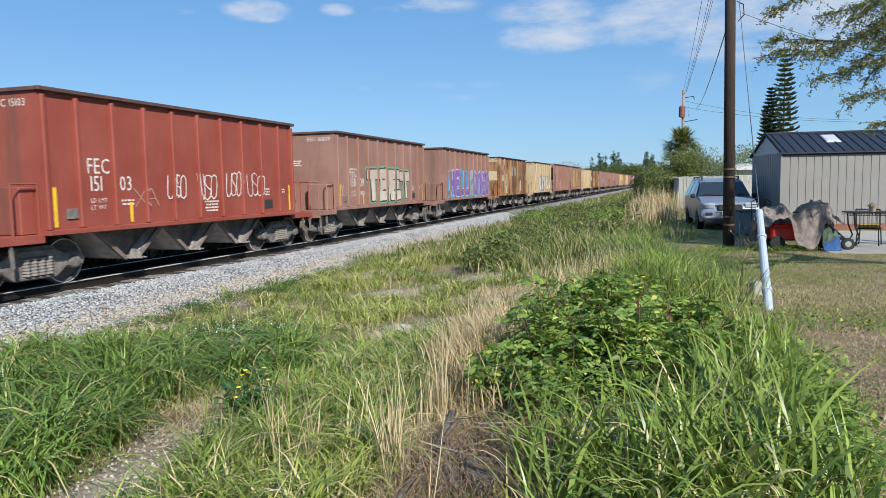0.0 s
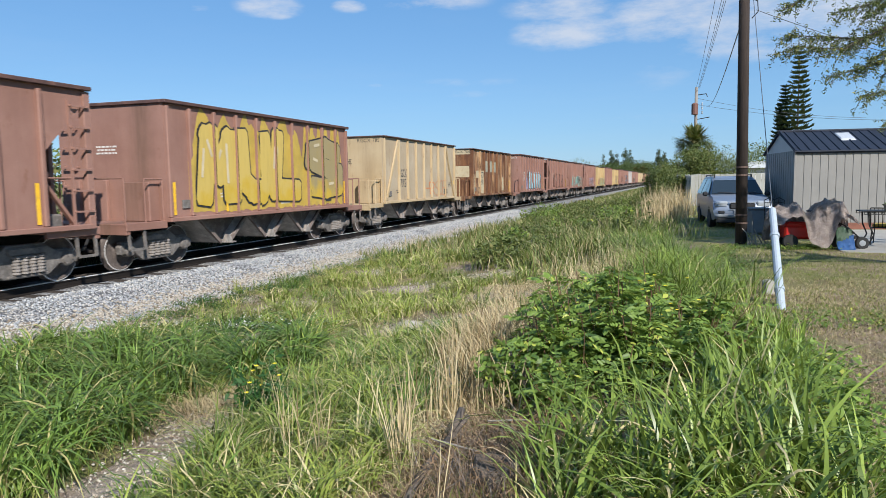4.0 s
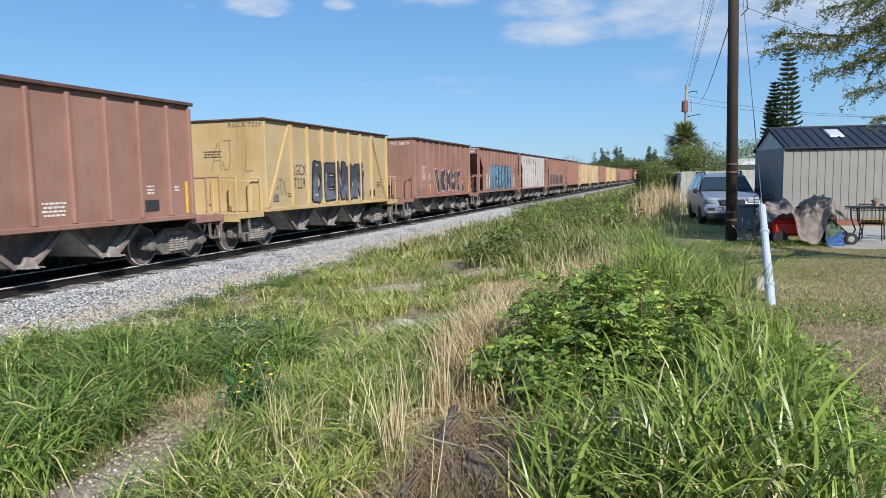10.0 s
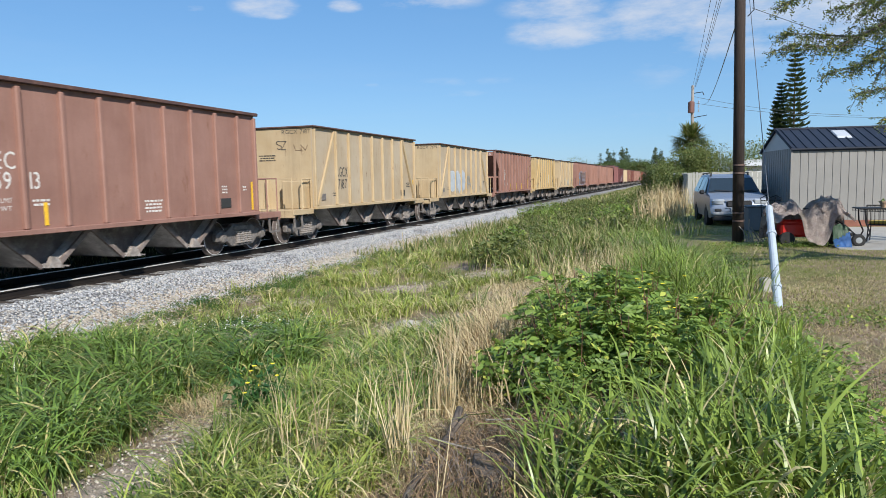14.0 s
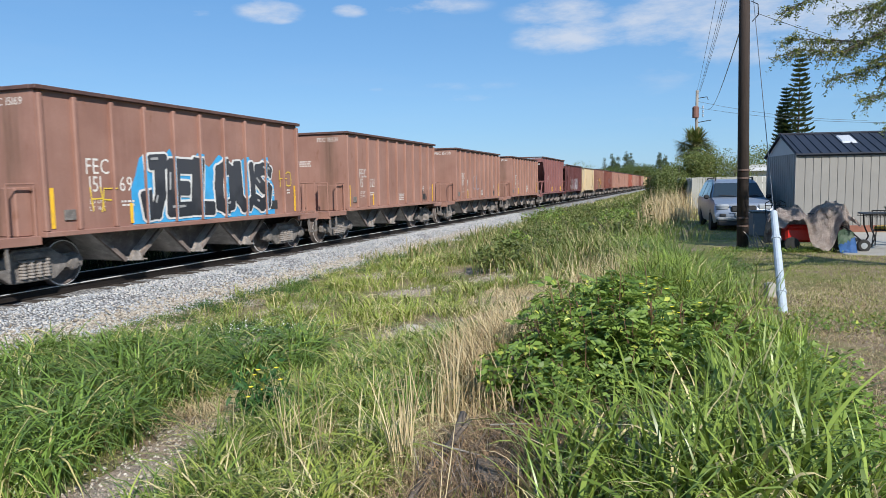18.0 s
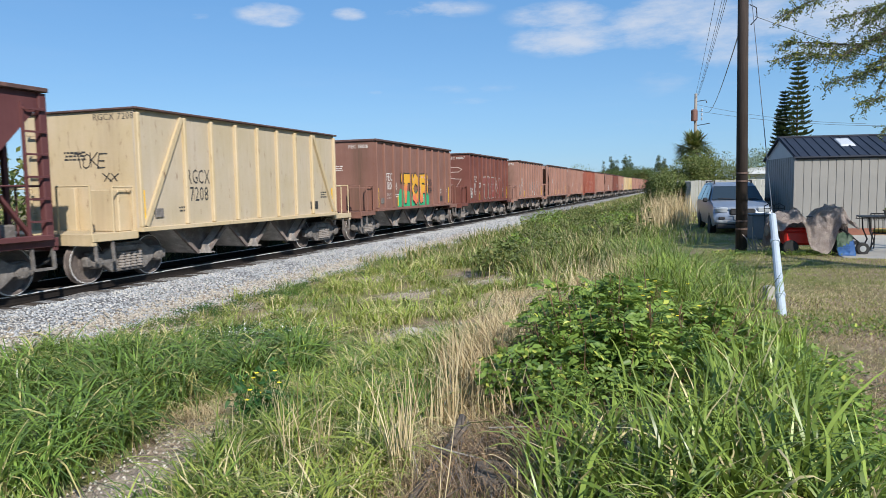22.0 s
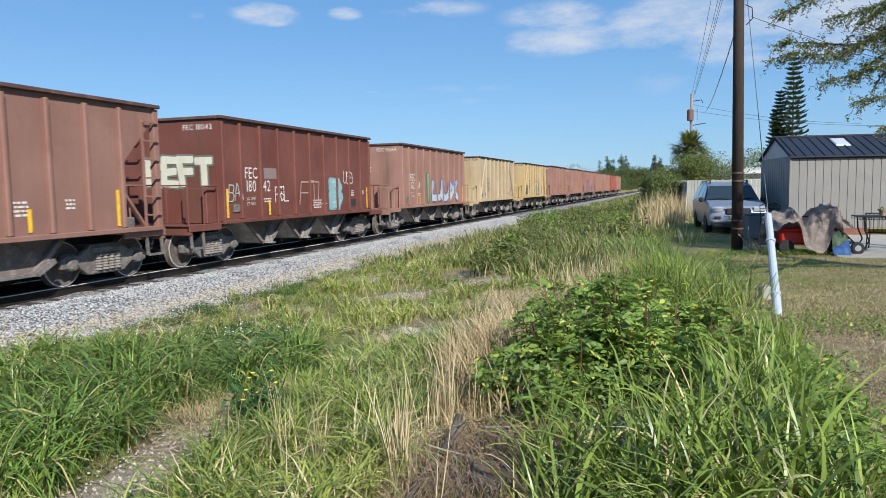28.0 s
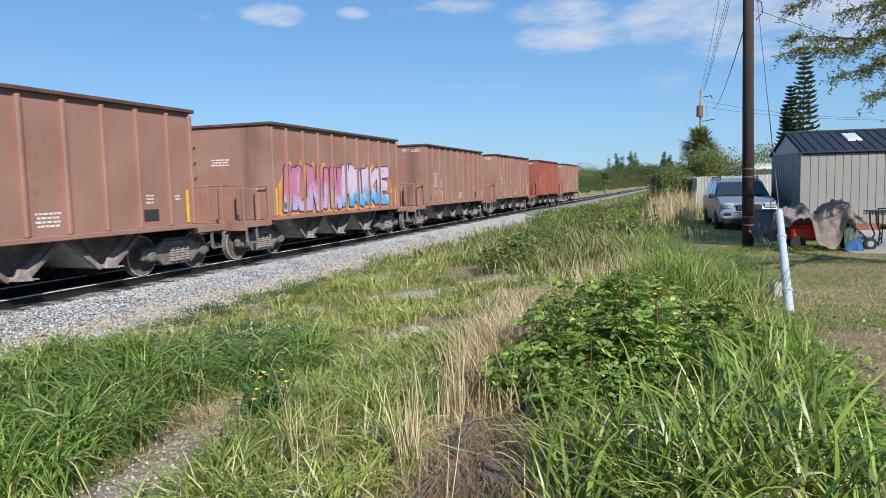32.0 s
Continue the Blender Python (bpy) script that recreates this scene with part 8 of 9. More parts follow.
def overhead_tree():
    rng = random.Random(21)
    t = thing("oak_tree", "spreading tree whose leafy branches hang over the yard", "tree", pose(7.6, 12.2, YARD_Z))
    bm = bmesh.new()
    bar(bm, (0, 0, -0.2), (-0.2, 0, 2.4), 0.62, n=12, w2=0.46)
    bar(bm, (-0.2, 0, 2.4), (-0.6, -0.1, 4.2), 0.46, n=10, w2=0.30)
    bar(bm, (-0.6, -0.1, 4.2), (-0.2, 0.2, 6.4), 0.30, n=8, w2=0.12)
    part("trunk", bm, MAT["bark"], t)
    # boughs over the yard: (x, z) along each, in a plane that runs past the trunk
    boughs = [[(5.6, 4.6), (2.9, 4.0), (2.03, 3.56), (1.55, 3.62), (1.2, 3.56)], [(2.3, 3.7), (1.75, 3.8), (1.38, 3.84)], [(5.6, 4.9), (3.0, 4.4), (2.4, 4.2), (2.0, 4.12)],
              [(3.1, 4.3), (2.55, 3.85), (2.15, 3.66)], [(3.1, 4.1), (2.65, 3.6), (2.35, 3.36)], [(5.2, 4.3), (2.9, 3.5), (2.3, 3.30), (1.9, 3.2)], [(4.6, 3.9), (3.0, 3.08), (2.62, 2.99), (2.28, 2.93)],
              [(4.8, 5.2), (2.2, 4.6), (1.6, 4.36), (1.34, 4.24)], [(4.6, 3.4), (3.0, 2.62), (2.62, 2.58)], [(3.2, 4.7), (2.7, 4.3), (2.3, 3.95)], [(3.3, 3.9), (2.8, 3.45), (2.55, 3.2)]]
    pts, wood = [], bmesh.new()
    for i, line in enumerate(boughs):
        shift = rng.uniform(-0.25, 0.25)
        spine = [Vector((x - 7.6, -1.2 + shift * (j > 0), z - YARD_Z)) for j, (x, z) in enumerate(line)]
        if line[0][0] > 4.5:
            spine.insert(0, Vector((-0.5, -0.1, 3.4 + 0.15 * i)))
        bm = bmesh.new()
        width = 0.13 if line[0][0] > 4.5 else 0.03
        for a, b in zip(spine, spine[1:]):
            bar(bm, a, b, width, n=6, w2=width * 0.55)
            width *= 0.55
        part("limb", bm, MAT["bark"], t)
        for a, b in zip(spine, spine[1:]):
            if b.x < -4.3:
                for k in range(int((b - a).length / 0.011)):
                    root = a.lerp(b, rng.uniform(0, 1))
                    if root.x > -4.3:
                        continue
                    ahead = (b - a).normalized()
                    d = (ahead * rng.uniform(0.1, 1.0) + Vector((rng.gauss(0, 0.35), rng.gauss(0, 0.7), rng.gauss(-0.05, 0.5)))).normalized()
                    reach = rng.uniform(0.08, 0.26)
                    tip = root + d * reach - Vector((0, 0, 0.25 * reach))
                    bar(wood, root, tip, 0.008, n=3, w2=0.003)
                    for j in range(int(reach * 95)):
                        s = rng.uniform(0.1, 1.05)
                        pts.append(root.lerp(tip, s) + Vector((rng.gauss(0, 0.012), rng.gauss(0, 0.012), rng.gauss(0, 0.012))))
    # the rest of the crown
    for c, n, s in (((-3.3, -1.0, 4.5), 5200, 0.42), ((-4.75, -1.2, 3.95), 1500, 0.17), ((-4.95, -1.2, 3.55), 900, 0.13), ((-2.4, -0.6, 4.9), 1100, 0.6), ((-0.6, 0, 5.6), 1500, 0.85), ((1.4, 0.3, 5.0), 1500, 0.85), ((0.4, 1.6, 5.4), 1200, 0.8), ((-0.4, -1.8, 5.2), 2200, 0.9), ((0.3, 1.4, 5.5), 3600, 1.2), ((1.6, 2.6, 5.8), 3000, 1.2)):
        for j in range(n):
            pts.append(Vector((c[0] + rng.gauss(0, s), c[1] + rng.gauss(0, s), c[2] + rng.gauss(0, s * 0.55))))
    tagged(part("fine_wood", wood, MAT["bark"], t), kind="stuff")
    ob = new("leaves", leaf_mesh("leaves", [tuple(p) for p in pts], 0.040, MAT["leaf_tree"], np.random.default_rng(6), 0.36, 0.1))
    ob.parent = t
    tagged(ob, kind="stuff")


overhead_tree()


def shade_tree():
    """An unseen tree, added so that its crown shades the van and nearby grass."""
    rng = np.random.default_rng(88)
    t = thing("shade_tree", "unseen leafy tree added to shade the grass in front of the van", "tree", pose(8.6, 17.0, YARD_Z))
    bm = bmesh.new()
    bar(bm, (0, 0, -0.2), (-0.2, 0, 2.6), 0.42, n=12, w2=0.32)
    bar(bm, (-0.2, 0, 2.6), (-1.6, -0.3, 5.2), 0.30, n=10, w2=0.12)
    bar(bm, (-0.2, 0, 2.6), (0.3, 0.4, 5.6), 0.28, n=10, w2=0.1)
    part("trunk", bm, MAT["bark"], t)
    blobs = []
    for i in range(34):
        a, r = rng.uniform(0, math.tau), math.sqrt(rng.uniform(0, 1))
        blobs.append((-1.5 + math.cos(a) * r * 2.2, -0.3 + math.sin(a) * r * 2.4, rng.uniform(4.6, 6.6), 0.75, 0.75, 0.5))
    ob = new("crown", leaf_mesh("crown", lumps(rng, 15000, blobs), 0.16, MAT["leaf_tree"], rng))
    ob.parent = t
    tagged(ob, kind="stuff")


shade_tree()

# ---------------------------------------------------------------- plants of the verge


def blades(name, base, length, azim, lean, droop, width, material, seg=3, twist=0.3, seed=0):
    """Grass blades as tapering bent strips, all in one mesh."""
    rng = np.random.default_rng(seed)
    n = len(base)
    t = np.linspace(0, 1, seg + 1)[None, :]
    d = np.stack([np.cos(azim), np.sin(azim)], 1)
    out = (lean * length)[:, None] * (0.35 * t + 0.65 * t * t)
    up = length[:, None] * (t * np.sqrt(np.clip(1 - (0.6 * lean[:, None] * t) ** 2, 0.05, 1)) - droop[:, None] * t * t * t)
    wob = rng.normal(0, 0.03, (n, 1)) * length[:, None] * np.sin(t * 3.0)
    c = np.empty((n, seg + 1, 3))
    c[..., 0] = base[:, None, 0] + d[:, None, 0] * out - d[:, None, 1] * wob
    c[..., 1] = base[:, None, 1] + d[:, None, 1] * out + d[:, None, 0] * wob
    c[..., 2] = base[:, None, 2] + up
    a2 = azim + np.pi / 2 + rng.normal(0, twist, n)
    s = np.stack([np.cos(a2), np.sin(a2), rng.normal(0, 0.25, n)], 1)
    w = 0.5 * width[:, None] * np.clip(1.0 - t ** 2.2, 0.04, 1) * (0.65 + 0.7 * np.minimum(t * 3, 1) * 0.5)
    left, right = c - s[:, None, :] * w[..., None], c + s[:, None, :] * w[..., None]
    v = np.stack([left, right], 2).reshape(-1, 3)
    k = np.arange(n)[:, None] * (2 * (seg + 1)) + np.arange(seg)[None, :] * 2
    f = np.stack([k, k + 1, k + 3, k + 2], -1).reshape(-1, 4)
    return mesh_np(name, v, f, material, True)


def gzs(xy):
    return np.array([gz(x, y) for x, y in xy])


def hash_noise(xy, s, off=0.0):
    return np.array([noise.noise((x * s, y * s, off)) for x, y in xy])


def near_line(xy, pts, r):
    """True for places within r of a line of points."""
    hit = np.zeros(len(xy), bool)
    for a, b in zip(pts, pts[1:]):
        a, b = np.array(a), np.array(b)
        k = np.clip(((xy - a) @ (b - a)) / ((b - a) @ (b - a)), 0, 1)
        hit |= np.linalg.norm(xy - (a + k[:, None] * (b - a)), axis=1) < r
    return hit


PATH = [(-2.6, -5.0), (-3.62, 3.3), (-3.84, 4.2), (-4.0, 4.8), (-4.3, 5.35)]
BARE = [((-3.55, 9.2), 0.95), ((-8.4, 8.25), 0.5), ((-6.0, 8.55), 0.6), ((-3.9, 15.2), 0.9), ((-8.7, 12.3), 0.6), ((-7.2, 11.5), 0.8), ((-2.6, 11.8), 1.0), ((-5.4, 13.5), 0.9), ((-8.4, 9.8), 0.7), ((-4.6, 17), 1.0), ((-7.5, 16.5), 0.9)]


def open_ground(xy):
    bare = near_line(xy, PATH, 0.44)
    for (x, y), r in BARE:
        bare |= np.hypot((xy[:, 0] - x) * 0.8, xy[:, 1] - y) < r
    return bare


def bare_sheet(name, label, rows):
    """A ragged sheet of bare sand: rows of points whose rims dip into the soil."""
    n = len(rows[0])
    v = [p for r in rows for p in r]
    f = [(j * n + i, j * n + i + 1, (j + 1) * n + i + 1, (j + 1) * n + i) for j in range(len(rows) - 1) for i in range(n - 1)]
    tagged(new(name, mesh_np(name, v, f, MAT["path"], True)), label, "path", kind="structure")


def build_bare():
    rows = []
    for j in range(121):
        t = j / 120 * (len(PATH) - 1)
        i = min(int(t), len(PATH) - 2)
        x = PATH[i][0] + (PATH[i + 1][0] - PATH[i][0]) * (t - i)
        y = PATH[i][1] + (PATH[i + 1][1] - PATH[i][1]) * (t - i)
        row = []
        for k in range(13):
            u = k / 6 - 1
            w = np.interp(y, (3.3, 4.2, 5.3), (0.60, 0.46, 0.36)) + 0.18 * noise.noise((y * 2.3, 7.0 * (u > 0), 2))
            px, py = x + u * w, y + 0.05 * u
            row.append((px, py, gz(px, py) + 0.025 - 0.06 * abs(u) ** 3 + 0.012 * noise.noise((px * 6, py * 6, 1))))
        rows.append(row)
    bare_sheet("trodden_path", "trodden path of bare sandy soil with pale crumbs", rows)
    for (x, y), r in BARE:
        rows = []
        for j in range(9):
            row = []
            for k in range(33):
                a = k % 32 * math.tau / 32
                q = r * j / 8 * (0.85 + 0.45 * noise.noise((math.cos(a) * 1.6 + x, math.sin(a) * 1.6 + y, 3)))
                px, py = x + 1.2 * q * math.cos(a), y + q * math.sin(a)
                row.append((px, py, gz(px, py) + 0.02 - 0.05 * (j / 8) ** 3))
            rows.append(row)
        bare_sheet("bare_patch", "patch of bare pale sand in the grass", rows)


build_bare()


def tufts(name, label, xy, per, length, width, material, seed, lean=(0.25, 0.8), droop=(0.0, 0.35), spread=0.07, seg=3, category="grass"):
    """Tufts: several blades from each point."""
    rng = np.random.default_rng(seed)
    n = len(xy)
    z = gzs(xy)
    size = rng.uniform(0.65, 1.3, n)
    i = np.repeat(np.arange(n), per)
    m = len(i)
    b = np.column_stack([xy[i] + rng.normal(0, spread, (m, 2)), z[i] - 0.02])
    az = rng.uniform(0, math.tau, m)
    L = rng.uniform(*length, m) * size[i]
    me = blades(name, b, L, az, rng.uniform(*lean, m), rng.uniform(*droop, m), rng.uniform(*width, m), material, seg, seed=seed)
    return tagged(new(name, me), label, category, kind="stuff")


def scatter(n, x0, x1, y0, y1, seed, power=1.0):
    rng = np.random.default_rng(seed)
    y = y0 + (y1 - y0) * rng.uniform(0, 1, n) ** power
    return np.column_stack([rng.uniform(x0, x1, n), y])


def build_meadow():
    # middle and near meadow: separate tufts over thin short grass
    p = scatter(1700, -9.6, -0.9, 2.6, 21, 1, 1.25)
    p = p[~open_ground(p)]
    p = p[(hash_noise(p, 0.8) > -0.02) & ~((p[:, 0] > -2.2) & (p[:, 1] < 9))]
    edge = np.clip((p[:, 0] + 9.6) / 1.6, 0, 1)
    p = p[np.random.default_rng(5).uniform(0, 1, len(p)) < 0.15 + 0.85 * edge]
    kind = hash_noise(p, 0.45, 4.0)
    tufts("meadow_grass", "knee-high tufted green grass on the railway verge", p[kind > 0], 18, (0.16, 0.42), (0.010, 0.019), MAT["grass"], 11, (0.3, 1.0), (0.05, 0.45))
    tufts("meadow_grass", "soft bright green grass tufts on the railway verge", p[kind <= 0], 18, (0.14, 0.36), (0.010, 0.019), MAT["lush"], 12, (0.3, 1.0), (0.05, 0.45))
    short = scatter(7500, -9.5, -0.8, 2.6, 22, 6, 1.25)
    short = short[~open_ground(short) & (hash_noise(short, 0.9, 2.0) > -0.18)]
    tufts("short_grass", "short thin yellow-green grass between the tufts", short, 10, (0.05, 0.17), (0.005, 0.010), MAT["turf"], 13, spread=0.1)
    # lush arching grass
    rng = np.random.default_rng(31)
    arch = dict(lean=(0.45, 1.1), droop=(0.2, 0.8), seg=5)
    # mounds of arching grass left of the path: many blades from tight crowns, bare shade between the crowns
    c = np.column_stack([rng.uniform(-8.4, -4.0, 330), rng.uniform(3.2, 7.5, 330)])
    c = c[~near_line(c, PATH, 0.55) & ~open_ground(c) & (hash_noise(c, 1.1, 6.0) > -0.25)]
    tufts("arching_grass", "lush arching clumps of tall green grass", c, 50, (0.45, 0.98), (0.014, 0.028), MAT["lush"], 14, (0.35, 1.15), (0.3, 1.0), 0.06, 6)
    tufts("arching_grass", "yellowing blades in the lush clumps", c[::2], 9, (0.40, 0.85), (0.009, 0.016), MAT["grass"], 114, (0.3, 1.0), (0.1, 0.7), 0.07, 6)
    tufts("dead_blades", "brown withered blades low in the lush clumps", c[::2], 8, (0.22, 0.5), (0.007, 0.013), MAT["straw"], 115, (0.5, 1.2), (0.3, 0.9), 0.08, 5)
    c = np.column_stack([rng.uniform(-3.5, -1.8, 150), rng.uniform(2.9, 8.6, 150)])
    c = c[~near_line(c, PATH, 0.42) & ~open_ground(c) & (c[:, 0] < -1.15 - 0.18 * c[:, 1] + 0.35 * np.sin(c[:, 1] * 2.1))]
    tufts("arching_grass", "yellow-green clumps of grass beside the path", c, 54, (0.26, 0.60), (0.008, 0.017), MAT["grass"], 34, spread=0.07, **arch)
    c = np.column_stack([rng.uniform(-3.4, -1.9, 110), rng.uniform(3.0, 8.4, 110)])
    c = c[~near_line(c, PATH, 0.42) & ~open_ground(c) & (hash_noise(c, 0.9, 3.3) > -0.1)]
    tufts("arching_grass", "bright green clumps of grass beside the path", c, 48, (0.24, 0.55), (0.008, 0.018), MAT["lush"], 134, spread=0.07, **arch)
    c = np.column_stack([rng.uniform(-8.8, -1.4, 360), 7.6 + 14 * rng.uniform(0, 1, 360) ** 1.1])
    c = c[~open_ground(c) & (hash_noise(c, 0.6, 8.0) > -0.15)]
    tufts("arching_grass", "separate clumps of grass on the verge", c, 60, (0.24, 0.56), (0.012, 0.024), MAT["grass"], 35, spread=0.08, **arch)
    # farther verge
    p = scatter(3400, -9.9, 0.15, 19, 62, 7, 1.2)
    p = p[p[:, 0] < -0.5 + 0.03 * (p[:, 1] - 19)]
    p = p[hash_noise(p, 0.4, 1.0) > -0.12]
    tufts("far_grass", "rough green grass along the railway", p, 14, (0.12, 0.42), (0.013, 0.030), MAT["swale"], 15, spread=0.16)
    p = scatter(2200, -10, 0, 60, 200, 8, 1.4)
    tufts("distant_grass", "rough grass far along the railway", p, 10, (0.3, 0.6), (0.06, 0.11), MAT["swale"], 16, spread=0.4)
    # darker weeds in the swale
    p = np.concatenate([rng.normal((-3.4, 24), (1.3, 3.5), (240, 2)), rng.normal((-5.4, 32), (1.4, 5), (240, 2)), rng.normal((-2.4, 17), (0.6, 1.3), (60, 2))])
    tufts("swale_weeds", "darker rank weeds in the swale", p, 30, (0.35, 0.8), (0.018, 0.035), MAT["swale"], 17, spread=0.2)
    # weeds blackened in colour to stand for the shade under the wagons
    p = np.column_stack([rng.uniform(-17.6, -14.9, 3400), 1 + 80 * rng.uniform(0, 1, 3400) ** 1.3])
    tufts("bank_weeds", "weeds coloured near-black for shade on an added low bank beyond the track", p, 26, (0.25, 0.6), (0.03, 0.06), MAT["scrub"], 36, spread=0.2)
    # straw
    c = np.concatenate([rng.normal((-1.84, 7.6), (0.22, 0.55), (80, 2)), rng.normal((-1.70, 6.5), (0.15, 0.40), (58, 2)), rng.normal((-1.55, 5.6), (0.12, 0.3), (12, 2))])
    tufts("dry_grass_clump", "broken clump of straw-coloured dry grass", c, 30, (0.26, 0.70), (0.006, 0.012), MAT["straw"], 18, (0.12, 0.9), (0.0, 0.5), 0.08, 5)
    tufts("dry_grass_clump", "fox-red dead stems inside the dry clump", c[40:120], 9, (0.25, 0.6), (0.005, 0.009), MAT["fox"], 118, (0.05, 0.6), (0.0, 0.35), 0.07, 4)
    c = rng.normal((-1.95, 6.9), (0.2, 0.7), (16, 2))
    tufts("arching_grass", "green blades growing through the dry clump", c, 18, (0.25, 0.5), (0.008, 0.014), MAT["grass"], 52, (0.2, 0.8), (0, 0.4), 0.08, 4)
    c = np.concatenate([rng.normal((-2.05, 6.1), (0.05, 0.06), (3, 2)), rng.normal((-1.66, 4.0), (0.05, 0.06), (4, 2)), rng.normal((-2.35, 3.9), (0.08, 0.06), (2, 2)), rng.normal((-1.78, 5.0), (0.05, 0.08), (4, 2))])
    tufts("dry_stalks", "sheaf of tall pale dry stalks", c, 13, (0.4, 0.82), (0.007, 0.013), MAT["straw"], 53, (0.03, 0.34), (0, 0.2), 0.035, 5)
    c = np.concatenate([rng.normal((-1.3, 12.2), (0.5, 0.6), (34, 2)), rng.normal((-0.8, 13.0), (0.35, 0.6), (22, 2))])
    tufts("dry_grass_clump", "bleached dry weeds standing among the grass", c, 18, (0.35, 0.8), (0.006, 0.011), MAT["straw"], 19, (0.1, 0.6), (0, 0.3), 0.1)
    c = rng.normal((-0.62, 33.5), (0.42, 2.0), (80, 2))
    tufts("dry_grass_clump", "tall stand of dry tan grass by the fence line", c, 34, (0.7, 1.5), (0.014, 0.026), MAT["straw"], 20, (0.1, 0.45), (0, 0.25), 0.22)
    s = scatter(90, -4.2, -1.0, 2.8, 9.5, 33)
    s = s[~near_line(s, PATH, 0.4)]
    tufts("dry_stalks", "single dry stalks among the green grass", s, 3, (0.3, 0.75), (0.004, 0.007), MAT["straw"], 21, (0.05, 0.6), (0, 0.3), 0.05, 4)
    dead = rng.normal((-1.12, 4.2), (0.22, 0.5), (150, 2))
    tufts("dead_litter", "dark brown dead stems and litter beside the stump", dead, 14, (0.12, 0.4), (0.004, 0.009), MAT["fox"], 122, (0.7, 1.25), (0.4, 0.85), 0.14)
    tufts("dead_litter", "grey dead twigs beside the stump", dead[::3], 5, (0.2, 0.5), (0.004, 0.007), MAT["twig"], 123, (0.5, 1.25), (0.1, 0.7), 0.14)
    lit = np.concatenate([rng.normal((-1.75, 4.4), (0.25, 0.6), (70, 2)), rng.normal((-1.9, 6.2), (0.3, 1.1), (90, 2)), rng.normal((-4.1, 5.6), (0.35, 0.35), (110, 2)), rng.normal((-2.6, 11.5), (0.6, 0.7), (140, 2))])
    tufts("straw_litter", "flattened dead grass and straw on the ground", lit, 12, (0.15, 0.42), (0.004, 0.008), MAT["straw"], 22, (0.9, 1.25), (0.55, 0.85), 0.16)
    # long yellow-green grass behind the bush
    c = np.concatenate([rng.normal((-0.05, 10.2), (0.38, 1.1), (120, 2)), rng.normal((-0.30, 13.0), (0.26, 1.3), (70, 2)), rng.normal((-0.9, 16), (0.4, 1.6), (60, 2))])
    tufts("long_grass", "long yellow-green grass leaning over", c, 30, (0.45, 0.88), (0.008, 0.015), MAT["cane"], 23, (0.4, 0.9), (0.1, 0.4), 0.13)
    # guinea grass: coarse stools of long blades, thickest beside the camera, thinning towards the yard
    c = np.concatenate([rng.normal((0.24, 4.12), (0.30, 0.32), (56, 2)), rng.normal((0.54, 4.9), (0.17, 0.4), (36, 2)), rng.normal((0.30, 3.55), (0.34, 0.22), (34, 2)), rng.normal((-0.45, 3.85), (0.16, 0.2), (9, 2))])
    c = c[(np.hypot(c[:, 0], c[:, 1]) > 2.9) & (c[:, 0] < 0.86)]
    tufts("guinea_grass", "tall coarse guinea grass with long arching blades", c, 15, (0.40, 0.80), (0.015, 0.031), MAT["cane"], 74, (0.2, 0.95), (0.05, 0.6), 0.07, 7)
    tufts("guinea_grass", "young narrow blades between the stools of guinea grass", c, 9, (0.2, 0.45), (0.008, 0.016), MAT["lush"], 75, (0.2, 0.9), (0.05, 0.5), 0.1, 5)
    tufts("dead_blades", "withered pale blades low in the guinea grass", c, 6, (0.25, 0.55), (0.008, 0.015), MAT["straw"], 25, (0.3, 1.1), (0.2, 0.7), 0.1, 6)
    c = np.concatenate([rng.normal((0.84, 6.9), (0.13, 0.55), (40, 2)), rng.normal((0.70, 5.9), (0.14, 0.4), (26, 2))])
    tufts("guinea_grass", "upright clump of coarse guinea grass beside the yard", c, 18, (0.24, 0.52), (0.010, 0.020), MAT["cane"], 26, (0.12, 0.55), (0, 0.3), 0.08, 5)
    # leafy weeds along the edge of the yard
    w = np.column_stack([rng.normal(0.92, 0.11, 90), rng.uniform(3.9, 6.4, 90)])
    pts = np.repeat(np.column_stack([w, gzs(w)]), 34, 0)
    k = rng.uniform(0, 1, len(pts))
    pts = pts + np.column_stack([rng.normal(0, 0.07, len(pts)), rng.normal(0, 0.07, len(pts)), 0.04 + 0.30 * k])
    tagged(new("verge_weeds", leaf_mesh("verge_weeds", pts, 0.06, MAT["leaf_bush"], rng, 0.55, 0.8)), "leafy green weeds along the edge of the yard", "weeds", kind="stuff")
    # mown yard
    y = scatter(23000, 0.6, 7.5, 5.5, 32, 41, 1.25)
    y = y[(hash_noise(y, 0.45, 3.0) > -0.24 + 0.36 * np.clip((8.6 - y[:, 1]) / 3, 0, 1)) & (y[:, 0] < 0.2 + 0.26 * y[:, 1]) & ~((y[:, 0] > 3.4) & (y[:, 1] > 17.4))]
    tufts("lawn", "thin mown grass of the yard", y, 10, (0.025, 0.075), (0.006, 0.012), MAT["turf"], 27, spread=0.09, seg=2)
    lit = np.column_stack([rng.uniform(0.8, 3.6, 60000), 3.6 + 9 * rng.uniform(0, 1, 60000) ** 1.2])
    lit = lit[(lit[:, 0] > 0.95 + 0.1 * rng.normal(size=len(lit))) & (lit[:, 0] < 0.30 * lit[:, 1] + 0.4)]
    lit = lit[hash_noise(lit, 0.8, 12.0) + 0.25 * rng.normal(size=len(lit)) > -0.12]
    pts = np.column_stack([lit, gzs(lit) + rng.uniform(0.004, 0.02, len(lit))])
